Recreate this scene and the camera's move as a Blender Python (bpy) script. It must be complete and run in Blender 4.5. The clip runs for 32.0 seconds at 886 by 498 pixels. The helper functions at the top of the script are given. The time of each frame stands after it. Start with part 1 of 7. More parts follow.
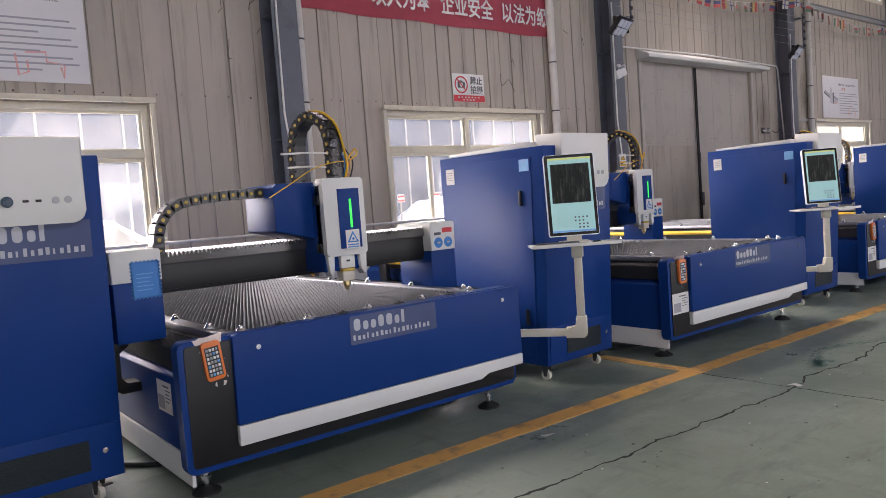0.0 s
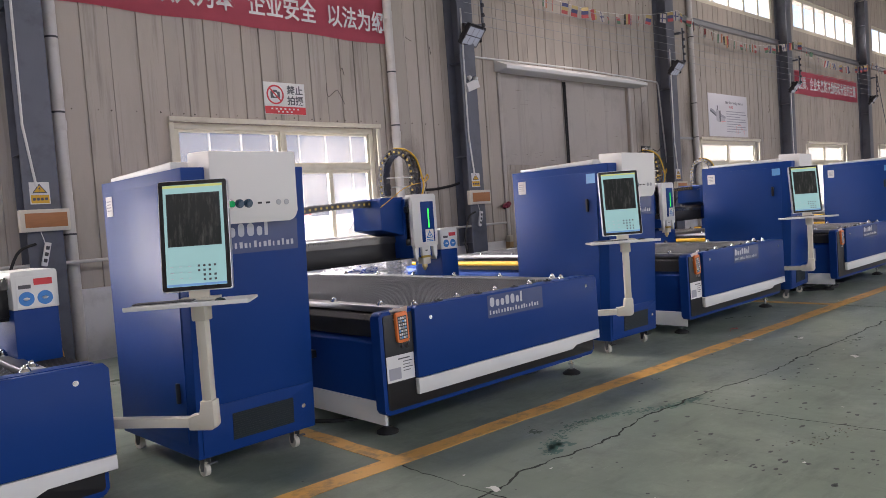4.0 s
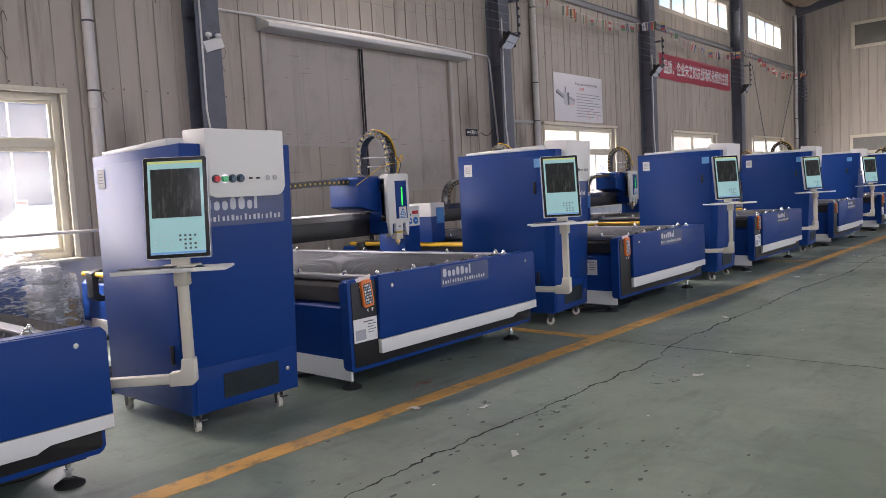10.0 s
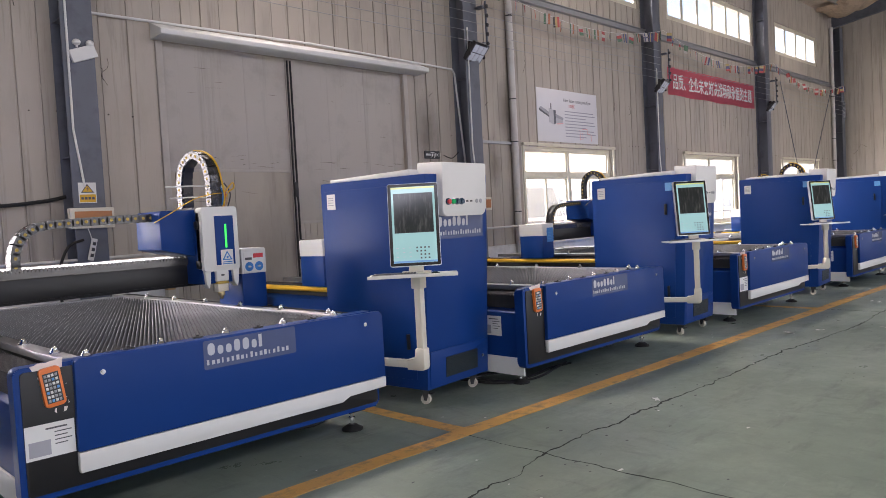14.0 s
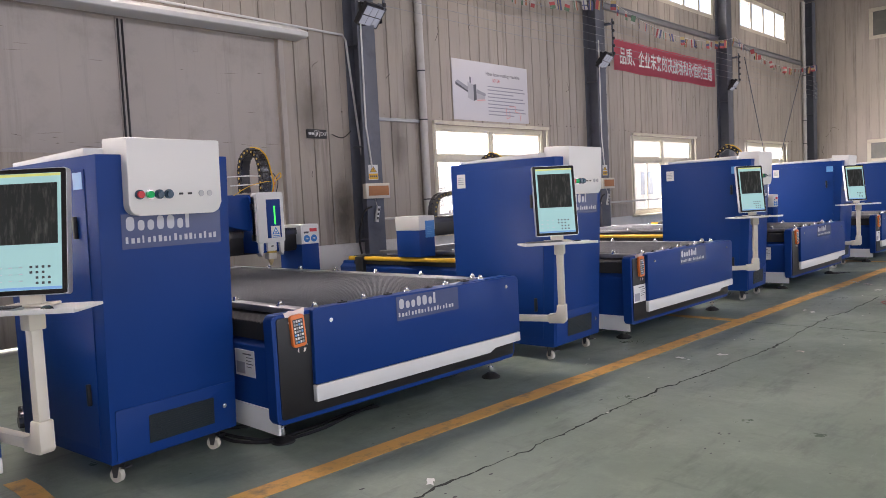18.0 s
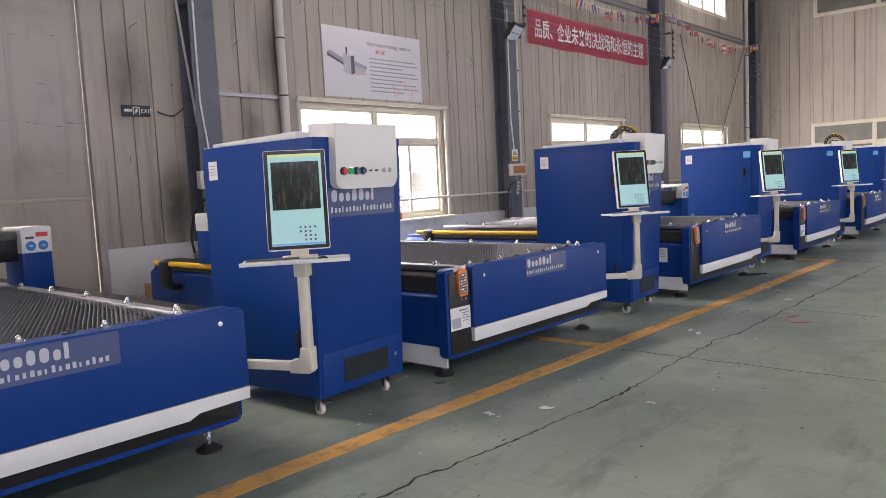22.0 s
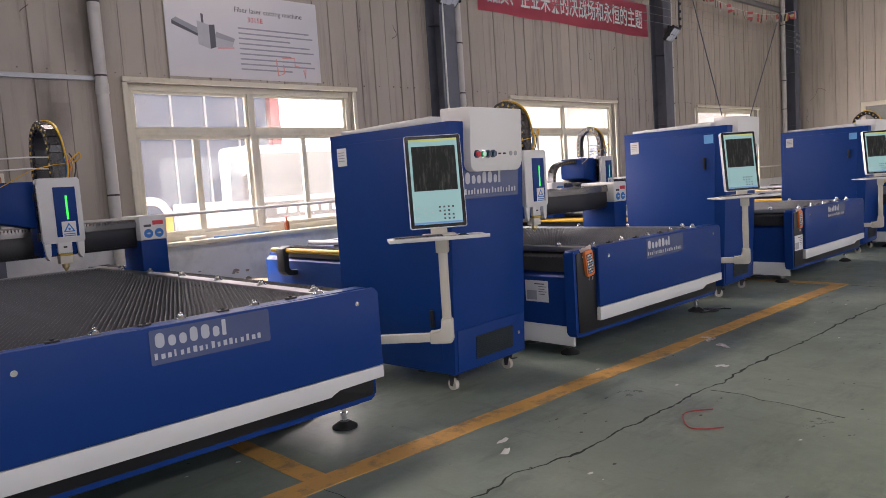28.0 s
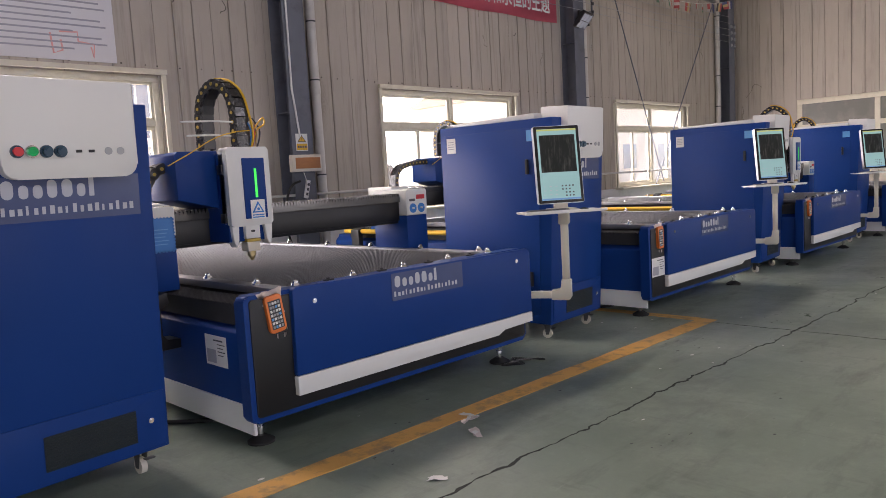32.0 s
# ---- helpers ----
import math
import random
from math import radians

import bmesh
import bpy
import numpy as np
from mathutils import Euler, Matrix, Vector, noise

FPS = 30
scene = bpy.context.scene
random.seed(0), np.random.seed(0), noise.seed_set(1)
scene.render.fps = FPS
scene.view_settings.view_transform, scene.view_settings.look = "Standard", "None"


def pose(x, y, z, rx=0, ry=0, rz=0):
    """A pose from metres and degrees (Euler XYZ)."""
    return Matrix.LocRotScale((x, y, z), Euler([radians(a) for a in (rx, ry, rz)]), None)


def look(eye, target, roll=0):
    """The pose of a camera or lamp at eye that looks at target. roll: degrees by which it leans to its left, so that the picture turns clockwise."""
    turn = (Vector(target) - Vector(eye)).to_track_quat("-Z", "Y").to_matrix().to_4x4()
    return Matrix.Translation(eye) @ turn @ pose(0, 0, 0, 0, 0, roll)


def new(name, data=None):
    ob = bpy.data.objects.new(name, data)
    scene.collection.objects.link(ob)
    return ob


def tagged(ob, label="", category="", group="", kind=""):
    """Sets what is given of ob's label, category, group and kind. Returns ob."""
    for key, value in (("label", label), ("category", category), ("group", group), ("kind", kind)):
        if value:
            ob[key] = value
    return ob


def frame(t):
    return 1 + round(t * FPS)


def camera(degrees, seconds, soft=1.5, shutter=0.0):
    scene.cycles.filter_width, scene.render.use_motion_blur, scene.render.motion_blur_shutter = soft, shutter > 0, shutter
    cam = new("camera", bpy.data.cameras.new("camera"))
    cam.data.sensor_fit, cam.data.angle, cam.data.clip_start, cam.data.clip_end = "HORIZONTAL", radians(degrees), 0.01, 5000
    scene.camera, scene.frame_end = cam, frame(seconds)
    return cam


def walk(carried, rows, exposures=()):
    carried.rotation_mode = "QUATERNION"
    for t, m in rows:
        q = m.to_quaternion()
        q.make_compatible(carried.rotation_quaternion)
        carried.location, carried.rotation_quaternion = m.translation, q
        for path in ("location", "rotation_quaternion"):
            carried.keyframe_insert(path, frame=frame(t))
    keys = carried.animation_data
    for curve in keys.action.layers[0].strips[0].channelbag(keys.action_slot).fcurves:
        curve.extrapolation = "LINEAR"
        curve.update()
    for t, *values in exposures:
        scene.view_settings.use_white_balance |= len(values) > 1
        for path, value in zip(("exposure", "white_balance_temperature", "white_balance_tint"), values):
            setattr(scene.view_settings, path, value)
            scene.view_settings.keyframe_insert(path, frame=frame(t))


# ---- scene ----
cam = camera(62.7, 32.0, soft=0.45)
PATH = [
    (0, (-0.916, 0.211, 1.432), (0.325, 1.773, 1.305), -4.2),
    (0.5, (-0.668, 0.184, 1.431), (0.596, 1.729, 1.312), -4.1),
    (1, (-0.384, 0.229, 1.429), (0.901, 1.757, 1.315), -3.9),
    (1.5, (-0.107, 0.224, 1.42), (1.189, 1.743, 1.308), -4.0),
    (2, (0.218, 0.159, 1.448), (1.524, 1.669, 1.333), -3.9),
    (2.5, (0.48, 0.142, 1.431), (1.82, 1.623, 1.322), -3.8),
    (3, (0.754, 0.144, 1.437), (2.114, 1.606, 1.332), -3.8),
    (3.5, (1.059, 0.072, 1.438), (2.413, 1.54, 1.341), -4.1),
    (5.5, (2.2, -0.025, 1.422), (3.607, 1.392, 1.31), -3.8),
    (6, (2.49, -0.021, 1.413), (3.92, 1.372, 1.293), -3.5),
    (6.5, (2.768, -0.019, 1.418), (4.208, 1.363, 1.291), -3.3),
    (7, (3.118, -0.074, 1.428), (4.561, 1.303, 1.291), -2.9),
    (7.5, (3.388, -0.09, 1.415), (4.851, 1.266, 1.269), -2.8),
    (8, (3.67, -0.053, 1.415), (5.15, 1.281, 1.253), -2.8),
    (8.5, (4.0, -0.086, 1.422), (5.489, 1.238, 1.249), -2.8),
    (9, (4.271, -0.144, 1.439), (5.769, 1.17, 1.265), -2.8),
    (9.5, (4.551, -0.121, 1.433), (6.059, 1.182, 1.268), -2.9),
    (10, (4.829, -0.143, 1.425), (6.325, 1.174, 1.27), -3.1),
    (10.5, (5.147, -0.219, 1.447), (6.622, 1.122, 1.299), -3.1),
    (11, (5.431, -0.231, 1.436), (6.902, 1.118, 1.301), -3.3),
    (11.5, (5.753, -0.203, 1.434), (7.215, 1.156, 1.312), -3.2),
    (12, (6.095, -0.25, 1.435), (7.538, 1.13, 1.324), -3.1),
    (12.5, (6.397, -0.212, 1.436), (7.844, 1.164, 1.33), -3.1),
    (13, (6.656, -0.173, 1.453), (8.099, 1.208, 1.353), -3.3),
    (13.5, (6.988, -0.179, 1.451), (8.408, 1.226, 1.362), -3.3),
    (14, (7.247, -0.172, 1.453), (8.663, 1.238, 1.369), -3.1),
    (14.5, (7.544, -0.106, 1.444), (8.965, 1.299, 1.356), -3.0),
    (16.5, (8.714, -0.094, 1.459), (10.125, 1.316, 1.31), -3.0),
    (17, (9.049, -0.135, 1.462), (10.453, 1.282, 1.314), -3.1),
    (17.5, (9.31, -0.14, 1.453), (10.729, 1.262, 1.315), -3.0),
    (18, (9.603, -0.117, 1.466), (11.035, 1.274, 1.334), -2.9),
    (18.5, (9.901, -0.158, 1.47), (11.331, 1.234, 1.342), -2.9),
    (19, (10.161, -0.161, 1.472), (11.599, 1.222, 1.342), -2.7),
    (19.5, (10.449, -0.094, 1.462), (11.898, 1.277, 1.331), -2.8),
    (20, (10.721, -0.078, 1.447), (12.177, 1.285, 1.308), -3.1),
    (20.5, (11.072, -0.091, 1.459), (12.534, 1.265, 1.303), -3.0),
    (21, (11.327, -0.076, 1.456), (12.813, 1.253, 1.291), -2.9),
    (21.5, (11.609, -0.034, 1.471), (13.106, 1.28, 1.299), -2.8),
    (22, (11.944, -0.038, 1.471), (13.431, 1.287, 1.292), -2.9),
    (22.5, (12.223, -0.015, 1.455), (13.703, 1.318, 1.275), -3.1),
    (23, (12.517, 0.05, 1.465), (13.99, 1.392, 1.284), -3.0),
    (23.5, (12.836, 0.067, 1.446), (14.285, 1.433, 1.265), -3.2),
    (24, (13.174, 0.064, 1.437), (14.602, 1.452, 1.251), -3.3),
    (24.5, (13.48, 0.144, 1.42), (14.891, 1.55, 1.237), -3.4),
    (26.5, (14.712, 0.084, 1.427), (16.074, 1.539, 1.264), -3.6),
    (27, (15.025, 0.039, 1.425), (16.38, 1.501, 1.258), -3.8),
    (27.5, (15.312, 0.07, 1.42), (16.676, 1.522, 1.243), -3.7),
    (28, (15.595, 0.095, 1.421), (16.961, 1.544, 1.235), -3.8),
    (28.5, (15.934, 0.067, 1.43), (17.291, 1.523, 1.235), -3.8),
    (29, (16.246, 0.084, 1.41), (17.61, 1.532, 1.204), -3.7),
    (29.5, (16.552, 0.113, 1.416), (17.921, 1.555, 1.205), -3.8),
    (30, (16.891, 0.069, 1.409), (18.261, 1.513, 1.215), -3.8),
    (30.5, (17.193, 0.073, 1.393), (18.582, 1.5, 1.205), -3.5),
    (31, (17.516, 0.117, 1.392), (18.921, 1.528, 1.202), -3.3),
    (31.5, (17.844, 0.119, 1.38), (19.253, 1.526, 1.188), -3.3),
    (32, (18.152, 0.096, 1.384), (19.569, 1.494, 1.185), -3.3),
]
walk(cam, [(t, look(eye, target, roll)) for t, eye, target, roll in PATH], [(0.0, 1.42, 6600, 25), (2.0, 1.36, 6600, 25), (4.0, 1.40, 6600, 24), (6.0, 1.40, 6500, 24), (8.5, 1.26, 6500, 24), (11.0, 1.42, 6500, 24), (13.0, 1.57, 6550, 24), (17.0, 1.61, 6600, 25), (20.0, 1.67, 6650, 26), (24.0, 1.52, 6600, 25), (27.0, 1.40, 6700, 26), (29.0, 1.05, 6750, 26), (30.5, 1.05, 6750, 26), (32.0, 1.21, 6750, 27)])

# ---- light ----
world = bpy.data.worlds.new("sky")
scene.world = world
world.use_nodes = True
wn, wl = world.node_tree.nodes, world.node_tree.links
sky = wn.new("ShaderNodeTexSky")
sky.sky_type, sky.sun_disc = "NISHITA", False
sky.sun_elevation, sky.sun_rotation = radians(44.5), radians(333.4)
wn["Background"].inputs["Strength"].default_value = 0.15
wl.new(sky.outputs["Color"], wn["Background"].inputs["Color"])

WALL_Y, BACK_Y, WEST_X, END_X = 9.17, -6.8, -9.0, 39.5
EAVE, RIDGE = 8.6, 9.9
SOUTH_LOW, SOUTH_HIGH, NORTH_LOW, NORTH_HIGH, OUT_GLOW = 28, 47, 50, 118, 4.0

sun_data = bpy.data.lights.new("sun", "SUN")
sun_data.energy, sun_data.angle, sun_data.color = 5.0, radians(0.5), (1.0, 0.95, 0.87)
sun = new("sun", sun_data)
sun.matrix_world = look((0, 0, 30), (0.5, -1.0, 28.9))


def window_lamp(x, y, z, sx, sz, facing, power, colour=(0.93, 0.97, 1.0), fall=0.25, spread=180, lean=0.0):
    """The sky's light through one opening; facing is +1 for light that goes towards +y, -1 towards -y."""
    d = bpy.data.lights.new("window_light", "AREA")
    d.shape, d.size, d.size_y, d.energy, d.color = "RECTANGLE", sx, sz, power, colour
    d.spread = radians(spread)
    o = new("window_light", d)
    o.matrix_world = look((x, y, z), (x + lean, y + facing, z - fall))
    return o


# ---- materials ----
def mat(name, colour, rough=0.5, metal=0.0, vary=0.12, scale=6.0, bump=0.0, bump_scale=80.0, coat=0.0, spec=0.5, dirt_or_glare=None, dirt_or_glare_scale=1.5, dirt_or_glare_amount=0.4, island=0.0, stretch=None, streak=0.0):
    """A painted or natural surface: a base colour that varies at two scales, uneven gloss and fine relief."""
    m = bpy.data.materials.new(name)
    m.use_nodes = True
    n, l = m.node_tree.nodes, m.node_tree.links
    b = n["Principled BSDF"]
    b.inputs["Metallic"].default_value, b.inputs["Coat Weight"].default_value = metal, coat
    b.inputs["Specular IOR Level"].default_value, b.inputs["Coat Roughness"].default_value = spec, 0.28 if coat < 1 else 0.05
    co = n.new("ShaderNodeTexCoord")
    src = co.outputs["Object"]
    if stretch:
        mp = n.new("ShaderNodeMapping")
        mp.inputs["Scale"].default_value = stretch
        l.new(src, mp.inputs["Vector"])
        src = mp.outputs["Vector"]
    big, fine = n.new("ShaderNodeTexNoise"), n.new("ShaderNodeTexNoise")
    big.inputs["Scale"].default_value, big.inputs["Detail"].default_value = scale, 5
    fine.inputs["Scale"].default_value, fine.inputs["Detail"].default_value = bump_scale, 4
    l.new(src, big.inputs["Vector"]), l.new(src, fine.inputs["Vector"])
    mix = n.new("ShaderNodeMix")
    mix.data_type = "RGBA"
    c = (*colour, 1)
    mix.inputs[6].default_value = tuple(v * (1 - vary) for v in colour) + (1,)
    mix.inputs[7].default_value = tuple(min(1, v * (1 + vary)) for v in colour) + (1,)
    l.new(big.outputs["Fac"], mix.inputs["Factor"])
    out = mix.outputs[2]
    if dirt_or_glare:
        d = n.new("ShaderNodeTexNoise")
        d.inputs["Scale"].default_value, d.inputs["Detail"].default_value, d.inputs["Roughness"].default_value = dirt_or_glare_scale, 8, 0.65
        l.new(src, d.inputs["Vector"])
        r = n.new("ShaderNodeMapRange")
        r.inputs["From Min"].default_value, r.inputs["From Max"].default_value = 0.5, 0.75
        r.inputs["To Max"].default_value = dirt_or_glare_amount
        l.new(d.outputs["Fac"], r.inputs["Value"])
        m2 = n.new("ShaderNodeMix")
        m2.data_type = "RGBA"
        m2.inputs[7].default_value = (*dirt_or_glare, 1)
        l.new(r.outputs["Result"], m2.inputs["Factor"]), l.new(out, m2.inputs[6])
        out = m2.outputs[2]
    if streak:
        sm, st, sr, m3 = n.new("ShaderNodeMapping"), n.new("ShaderNodeTexNoise"), n.new("ShaderNodeMapRange"), n.new("ShaderNodeMix")
        sm.inputs["Scale"].default_value = (7.0, 7.0, 0.35)
        st.inputs["Scale"].default_value, st.inputs["Detail"].default_value, st.inputs["Roughness"].default_value = 1.0, 7, 0.7
        sr.inputs["From Min"].default_value, sr.inputs["From Max"].default_value, sr.inputs["To Max"].default_value = 0.54, 0.74, streak
        geo = n.new("ShaderNodeNewGeometry")
        l.new(geo.outputs["Position"], sm.inputs["Vector"]), l.new(sm.outputs["Vector"], st.inputs["Vector"]), l.new(st.outputs["Fac"], sr.inputs["Value"])
        m3.data_type = "RGBA"
        m3.inputs[7].default_value = (0.15, 0.125, 0.10, 1)
        l.new(sr.outputs["Result"], m3.inputs["Factor"]), l.new(out, m3.inputs[6])
        out = m3.outputs[2]
    if island:
        oi, hs, mr = n.new("ShaderNodeObjectInfo"), n.new("ShaderNodeHueSaturation"), n.new("ShaderNodeMapRange")
        mr.inputs["To Min"].default_value, mr.inputs["To Max"].default_value = 1 - island, 1 + island
        l.new(oi.outputs["Random"], mr.inputs["Value"]), l.new(mr.outputs["Result"], hs.inputs["Value"]), l.new(out, hs.inputs["Color"])
        out = hs.outputs["Color"]
    l.new(out, b.inputs["Base Color"])
    rr = n.new("ShaderNodeMapRange")
    rr.inputs["To Min"].default_value, rr.inputs["To Max"].default_value = max(0.02, rough - 0.08), min(1, rough + 0.1)
    l.new(big.outputs["Fac"], rr.inputs["Value"]), l.new(rr.outputs["Result"], b.inputs["Roughness"])
    if bump:
        bp = n.new("ShaderNodeBump")
        bp.inputs["Strength"].default_value, bp.inputs["Distance"].default_value = bump, 0.004
        l.new(fine.outputs["Fac"], bp.inputs["Height"]), l.new(bp.outputs["Normal"], b.inputs["Normal"])
    return m


def glow(name, colour, strength):
    m = bpy.data.materials.new(name)
    m.use_nodes = True
    b = m.node_tree.nodes["Principled BSDF"]
    b.inputs["Base Color"].default_value, b.inputs["Roughness"].default_value = (*[v * 0.4 for v in colour], 1), 0.04
    b.inputs["Emission Color"].default_value, b.inputs["Emission Strength"].default_value = (*colour, 1), strength
    return m


def glass(name, tint=(0.95, 0.97, 0.97), haze=0.2):
    """A thin dusty pane: mostly clear, with a faint mirror gloss and a film of dust."""
    m = bpy.data.materials.new(name)
    m.use_nodes = True
    n, l = m.node_tree.nodes, m.node_tree.links
    n.remove(n["Principled BSDF"])
    t, g, d = n.new("ShaderNodeBsdfTransparent"), n.new("ShaderNodeBsdfGlossy"), n.new("ShaderNodeBsdfTranslucent")
    t.inputs["Color"].default_value, g.inputs["Roughness"].default_value = (*tint, 1), 0.03
    d.inputs["Color"].default_value = (0.82, 0.80, 0.75, 1)
    a, c = n.new("ShaderNodeMixShader"), n.new("ShaderNodeMixShader")
    no, mr, co = n.new("ShaderNodeTexNoise"), n.new("ShaderNodeMapRange"), n.new("ShaderNodeTexCoord")
    no.inputs["Scale"].default_value, no.inputs["Detail"].default_value = 2.5, 6
    mr.inputs["From Min"].default_value, mr.inputs["From Max"].default_value, mr.inputs["To Min"].default_value, mr.inputs["To Max"].default_value = 0.35, 0.75, haze * 0.7, haze * 1.3
    l.new(co.outputs["Object"], no.inputs["Vector"]), l.new(no.outputs["Fac"], mr.inputs["Value"]), 
    # wiped arcs and scratches in the dust: narrow bands of a warped noise
    sc, df, ab, lt, sm = n.new("ShaderNodeTexNoise"), n.new("ShaderNodeMath"), n.new("ShaderNodeMath"), n.new("ShaderNodeMapRange"), n.new("ShaderNodeMath")
    sc.inputs["Scale"].default_value, sc.inputs["Detail"].default_value, sc.inputs["Distortion"].default_value = 4.0, 3, 2.2
    df.operation, ab.operation, sm.operation, df.inputs[1].default_value = "SUBTRACT", "ABSOLUTE", "ADD", 0.5
    lt.inputs["From Min"].default_value, lt.inputs["From Max"].default_value = 0.0, 0.014
    lt.inputs["To Min"].default_value, lt.inputs["To Max"].default_value = haze * 0.7, 0.0
    l.new(co.outputs["Object"], sc.inputs["Vector"]), l.new(sc.outputs["Fac"], df.inputs[0]), l.new(df.outputs[0], ab.inputs[0]), l.new(ab.outputs[0], lt.inputs["Value"])
    l.new(mr.outputs["Result"], sm.inputs[0]), l.new(lt.outputs["Result"], sm.inputs[1]), l.new(sm.outputs[0], a.inputs[0])
    l.new(t.outputs[0], a.inputs[1]), l.new(d.outputs[0], a.inputs[2])
    l.new(a.outputs[0], c.inputs[1]), l.new(g.outputs[0], c.inputs[2])
    c.inputs[0].default_value = 0.04
    l.new(c.outputs[0], n["Material Output"].inputs["Surface"])
    return m


BLUE = mat("blue_paint", (0.006, 0.043, 0.205), 0.38, vary=0.08, scale=1.3, bump=0.12, bump_scale=260, spec=0.15, coat=0.03)
WHITE = mat("white_paint", (0.70, 0.70, 0.68), 0.42, vary=0.04, scale=2, bump=0.06, bump_scale=240)
BLACK = mat("black_paint", (0.012, 0.012, 0.014), 0.42, vary=0.2, scale=3, bump=0.12, bump_scale=260)
RUBBER = mat("black_rubber", (0.012, 0.012, 0.012), 0.65, vary=0.2, bump=0.2)
BELLOWS = mat("bellows_cloth", (0.02, 0.02, 0.022), 0.75, vary=0.25, scale=20, bump=0.3, bump_scale=500)
PLEAT = mat("glossy_pleated_vinyl", (0.05, 0.05, 0.053), 0.2, vary=0.2, coat=1.0, spec=0.8)
# slat sides: sooty steel, darkened further to paint in the shade between slats
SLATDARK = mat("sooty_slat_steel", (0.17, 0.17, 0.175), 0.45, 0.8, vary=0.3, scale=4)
STEEL = mat("slat_steel", (0.26, 0.265, 0.275), 0.55, 0.55, vary=0.1, scale=9, bump=0.15, dirt_or_glare=(0.16, 0.15, 0.15), dirt_or_glare_scale=3, dirt_or_glare_amount=0.3)
CHROME = mat("chrome", (0.75, 0.76, 0.78), 0.16, 1.0, vary=0.06)
RIM = mat("worn_table_rim", (0.30, 0.305, 0.32), 0.4, 0.85, vary=0.15, scale=5, dirt_or_glare=(0.2, 0.2, 0.2), dirt_or_glare_scale=4, dirt_or_glare_amount=0.5)
ALU = mat("aluminium", (0.62, 0.63, 0.65), 0.36, 0.9, vary=0.08, scale=12)
CHAIN = mat("chain_plastic", (0.022, 0.022, 0.025), 0.27, vary=0.2, bump=0.1, spec=0.8)
YELLOW = mat("yellow_paint", (0.72, 0.42, 0.02), 0.45, vary=0.08)
YDOT = mat("yellow_pin", (0.55, 0.38, 0.07), 0.5, vary=0.1)
BRASS = mat("brass", (0.62, 0.5, 0.26), 0.3, 0.9, vary=0.08)
CREAM = mat("cream_plastic", (0.64, 0.60, 0.51), 0.45, vary=0.04, bump=0.06)
GREYP = mat("grey_metal", (0.35, 0.36, 0.37), 0.4, 0.6, vary=0.1)
ORANGE = mat("orange_plastic", (0.80, 0.20, 0.045), 0.4, vary=0.08)
FILM = mat("cloudy_plastic_film", (0.80, 0.72, 0.68), 0.25, vary=0.1, bump=0.5, bump_scale=40)
KEY = mat("dark_key", (0.05, 0.05, 0.055), 0.5)
GRID = mat("black_grille", (0.006, 0.014, 0.018), 0.55, vary=0.3, bump=0.4, bump_scale=300)
PAPER = mat("paper", (0.74, 0.74, 0.72), 0.7, vary=0.05)
INK = mat("ink", (0.10, 0.10, 0.11), 0.7)
BLUEINK = mat("blue_sticker", (0.03, 0.20, 0.55), 0.4, vary=0.08)
SKYBLUE = mat("pale_blue_sticker", (0.12, 0.36, 0.68), 0.35)
REDINK = mat("red_print", (0.62, 0.05, 0.06), 0.6)
DECAL = mat("silver_lettering", (0.46, 0.48, 0.55), 0.3, 0.0, vary=0.04)
DECALBG = mat("clear_sticker_film", (0.075, 0.10, 0.21), 0.2, vary=0.08, scale=7, bump=0.18, bump_scale=18)
SCREEN = glow("screen_light", (0.42, 0.76, 0.74), 0.180)
SCREENBAR = glow("screen_toolbar", (0.75, 0.82, 0.25), 0.180)
# pale streaks in the dark area are reflections put into the screen's colour
SCREENDARK = mat("screen_dark_area", (0.03, 0.035, 0.035), 0.1, vary=0.3, scale=12, dirt_or_glare=(0.15, 0.155, 0.15), dirt_or_glare_scale=26, dirt_or_glare_amount=0.7, stretch=(1.5, 1.0, 0.3))
SCREENBLUE = glow("screen_taskbar", (0.16, 0.35, 0.62), 0.270)
BEZEL = mat("black_bezel", (0.01, 0.01, 0.011), 0.2)
GREEN = glow("green_light", (0.01, 1.0, 0.12), 0.405)
GREENBTN = glow("green_button", (0.0, 0.45, 0.13), 0.13)
REDBTN = mat("red_button", (0.62, 0.03, 0.04), 0.3)
TEALBTN = mat("dark_blue_button", (0.02, 0.06, 0.10), 0.25)
PANEL = mat("wall_sheet", (0.432, 0.383, 0.326), 0.55, vary=0.10, scale=0.7, bump=0.1, bump_scale=60, dirt_or_glare=(0.27, 0.235, 0.195), dirt_or_glare_scale=1.1, dirt_or_glare_amount=0.65, island=0.06, stretch=(1.0, 1.0, 0.28), streak=0.7)
PLASTER = mat("white_plaster", (0.68, 0.67, 0.66), 0.8, vary=0.1, scale=2, bump=0.3, bump_scale=40, dirt_or_glare=(0.28, 0.26, 0.25), dirt_or_glare_scale=2.2, dirt_or_glare_amount=0.5)
COLUMN = mat("grey_column_paint", (0.125, 0.135, 0.165), 0.5, vary=0.2, scale=2, bump=0.15, bump_scale=50, dirt_or_glare=(0.035, 0.035, 0.035), dirt_or_glare_scale=3, dirt_or_glare_amount=0.5)
DOORP = mat("door_sheet", (0.435, 0.400, 0.362), 0.55, vary=0.1, scale=0.8, bump=0.1, bump_scale=40, dirt_or_glare=(0.26, 0.23, 0.20), dirt_or_glare_scale=1.4, dirt_or_glare_amount=0.6, streak=0.3)
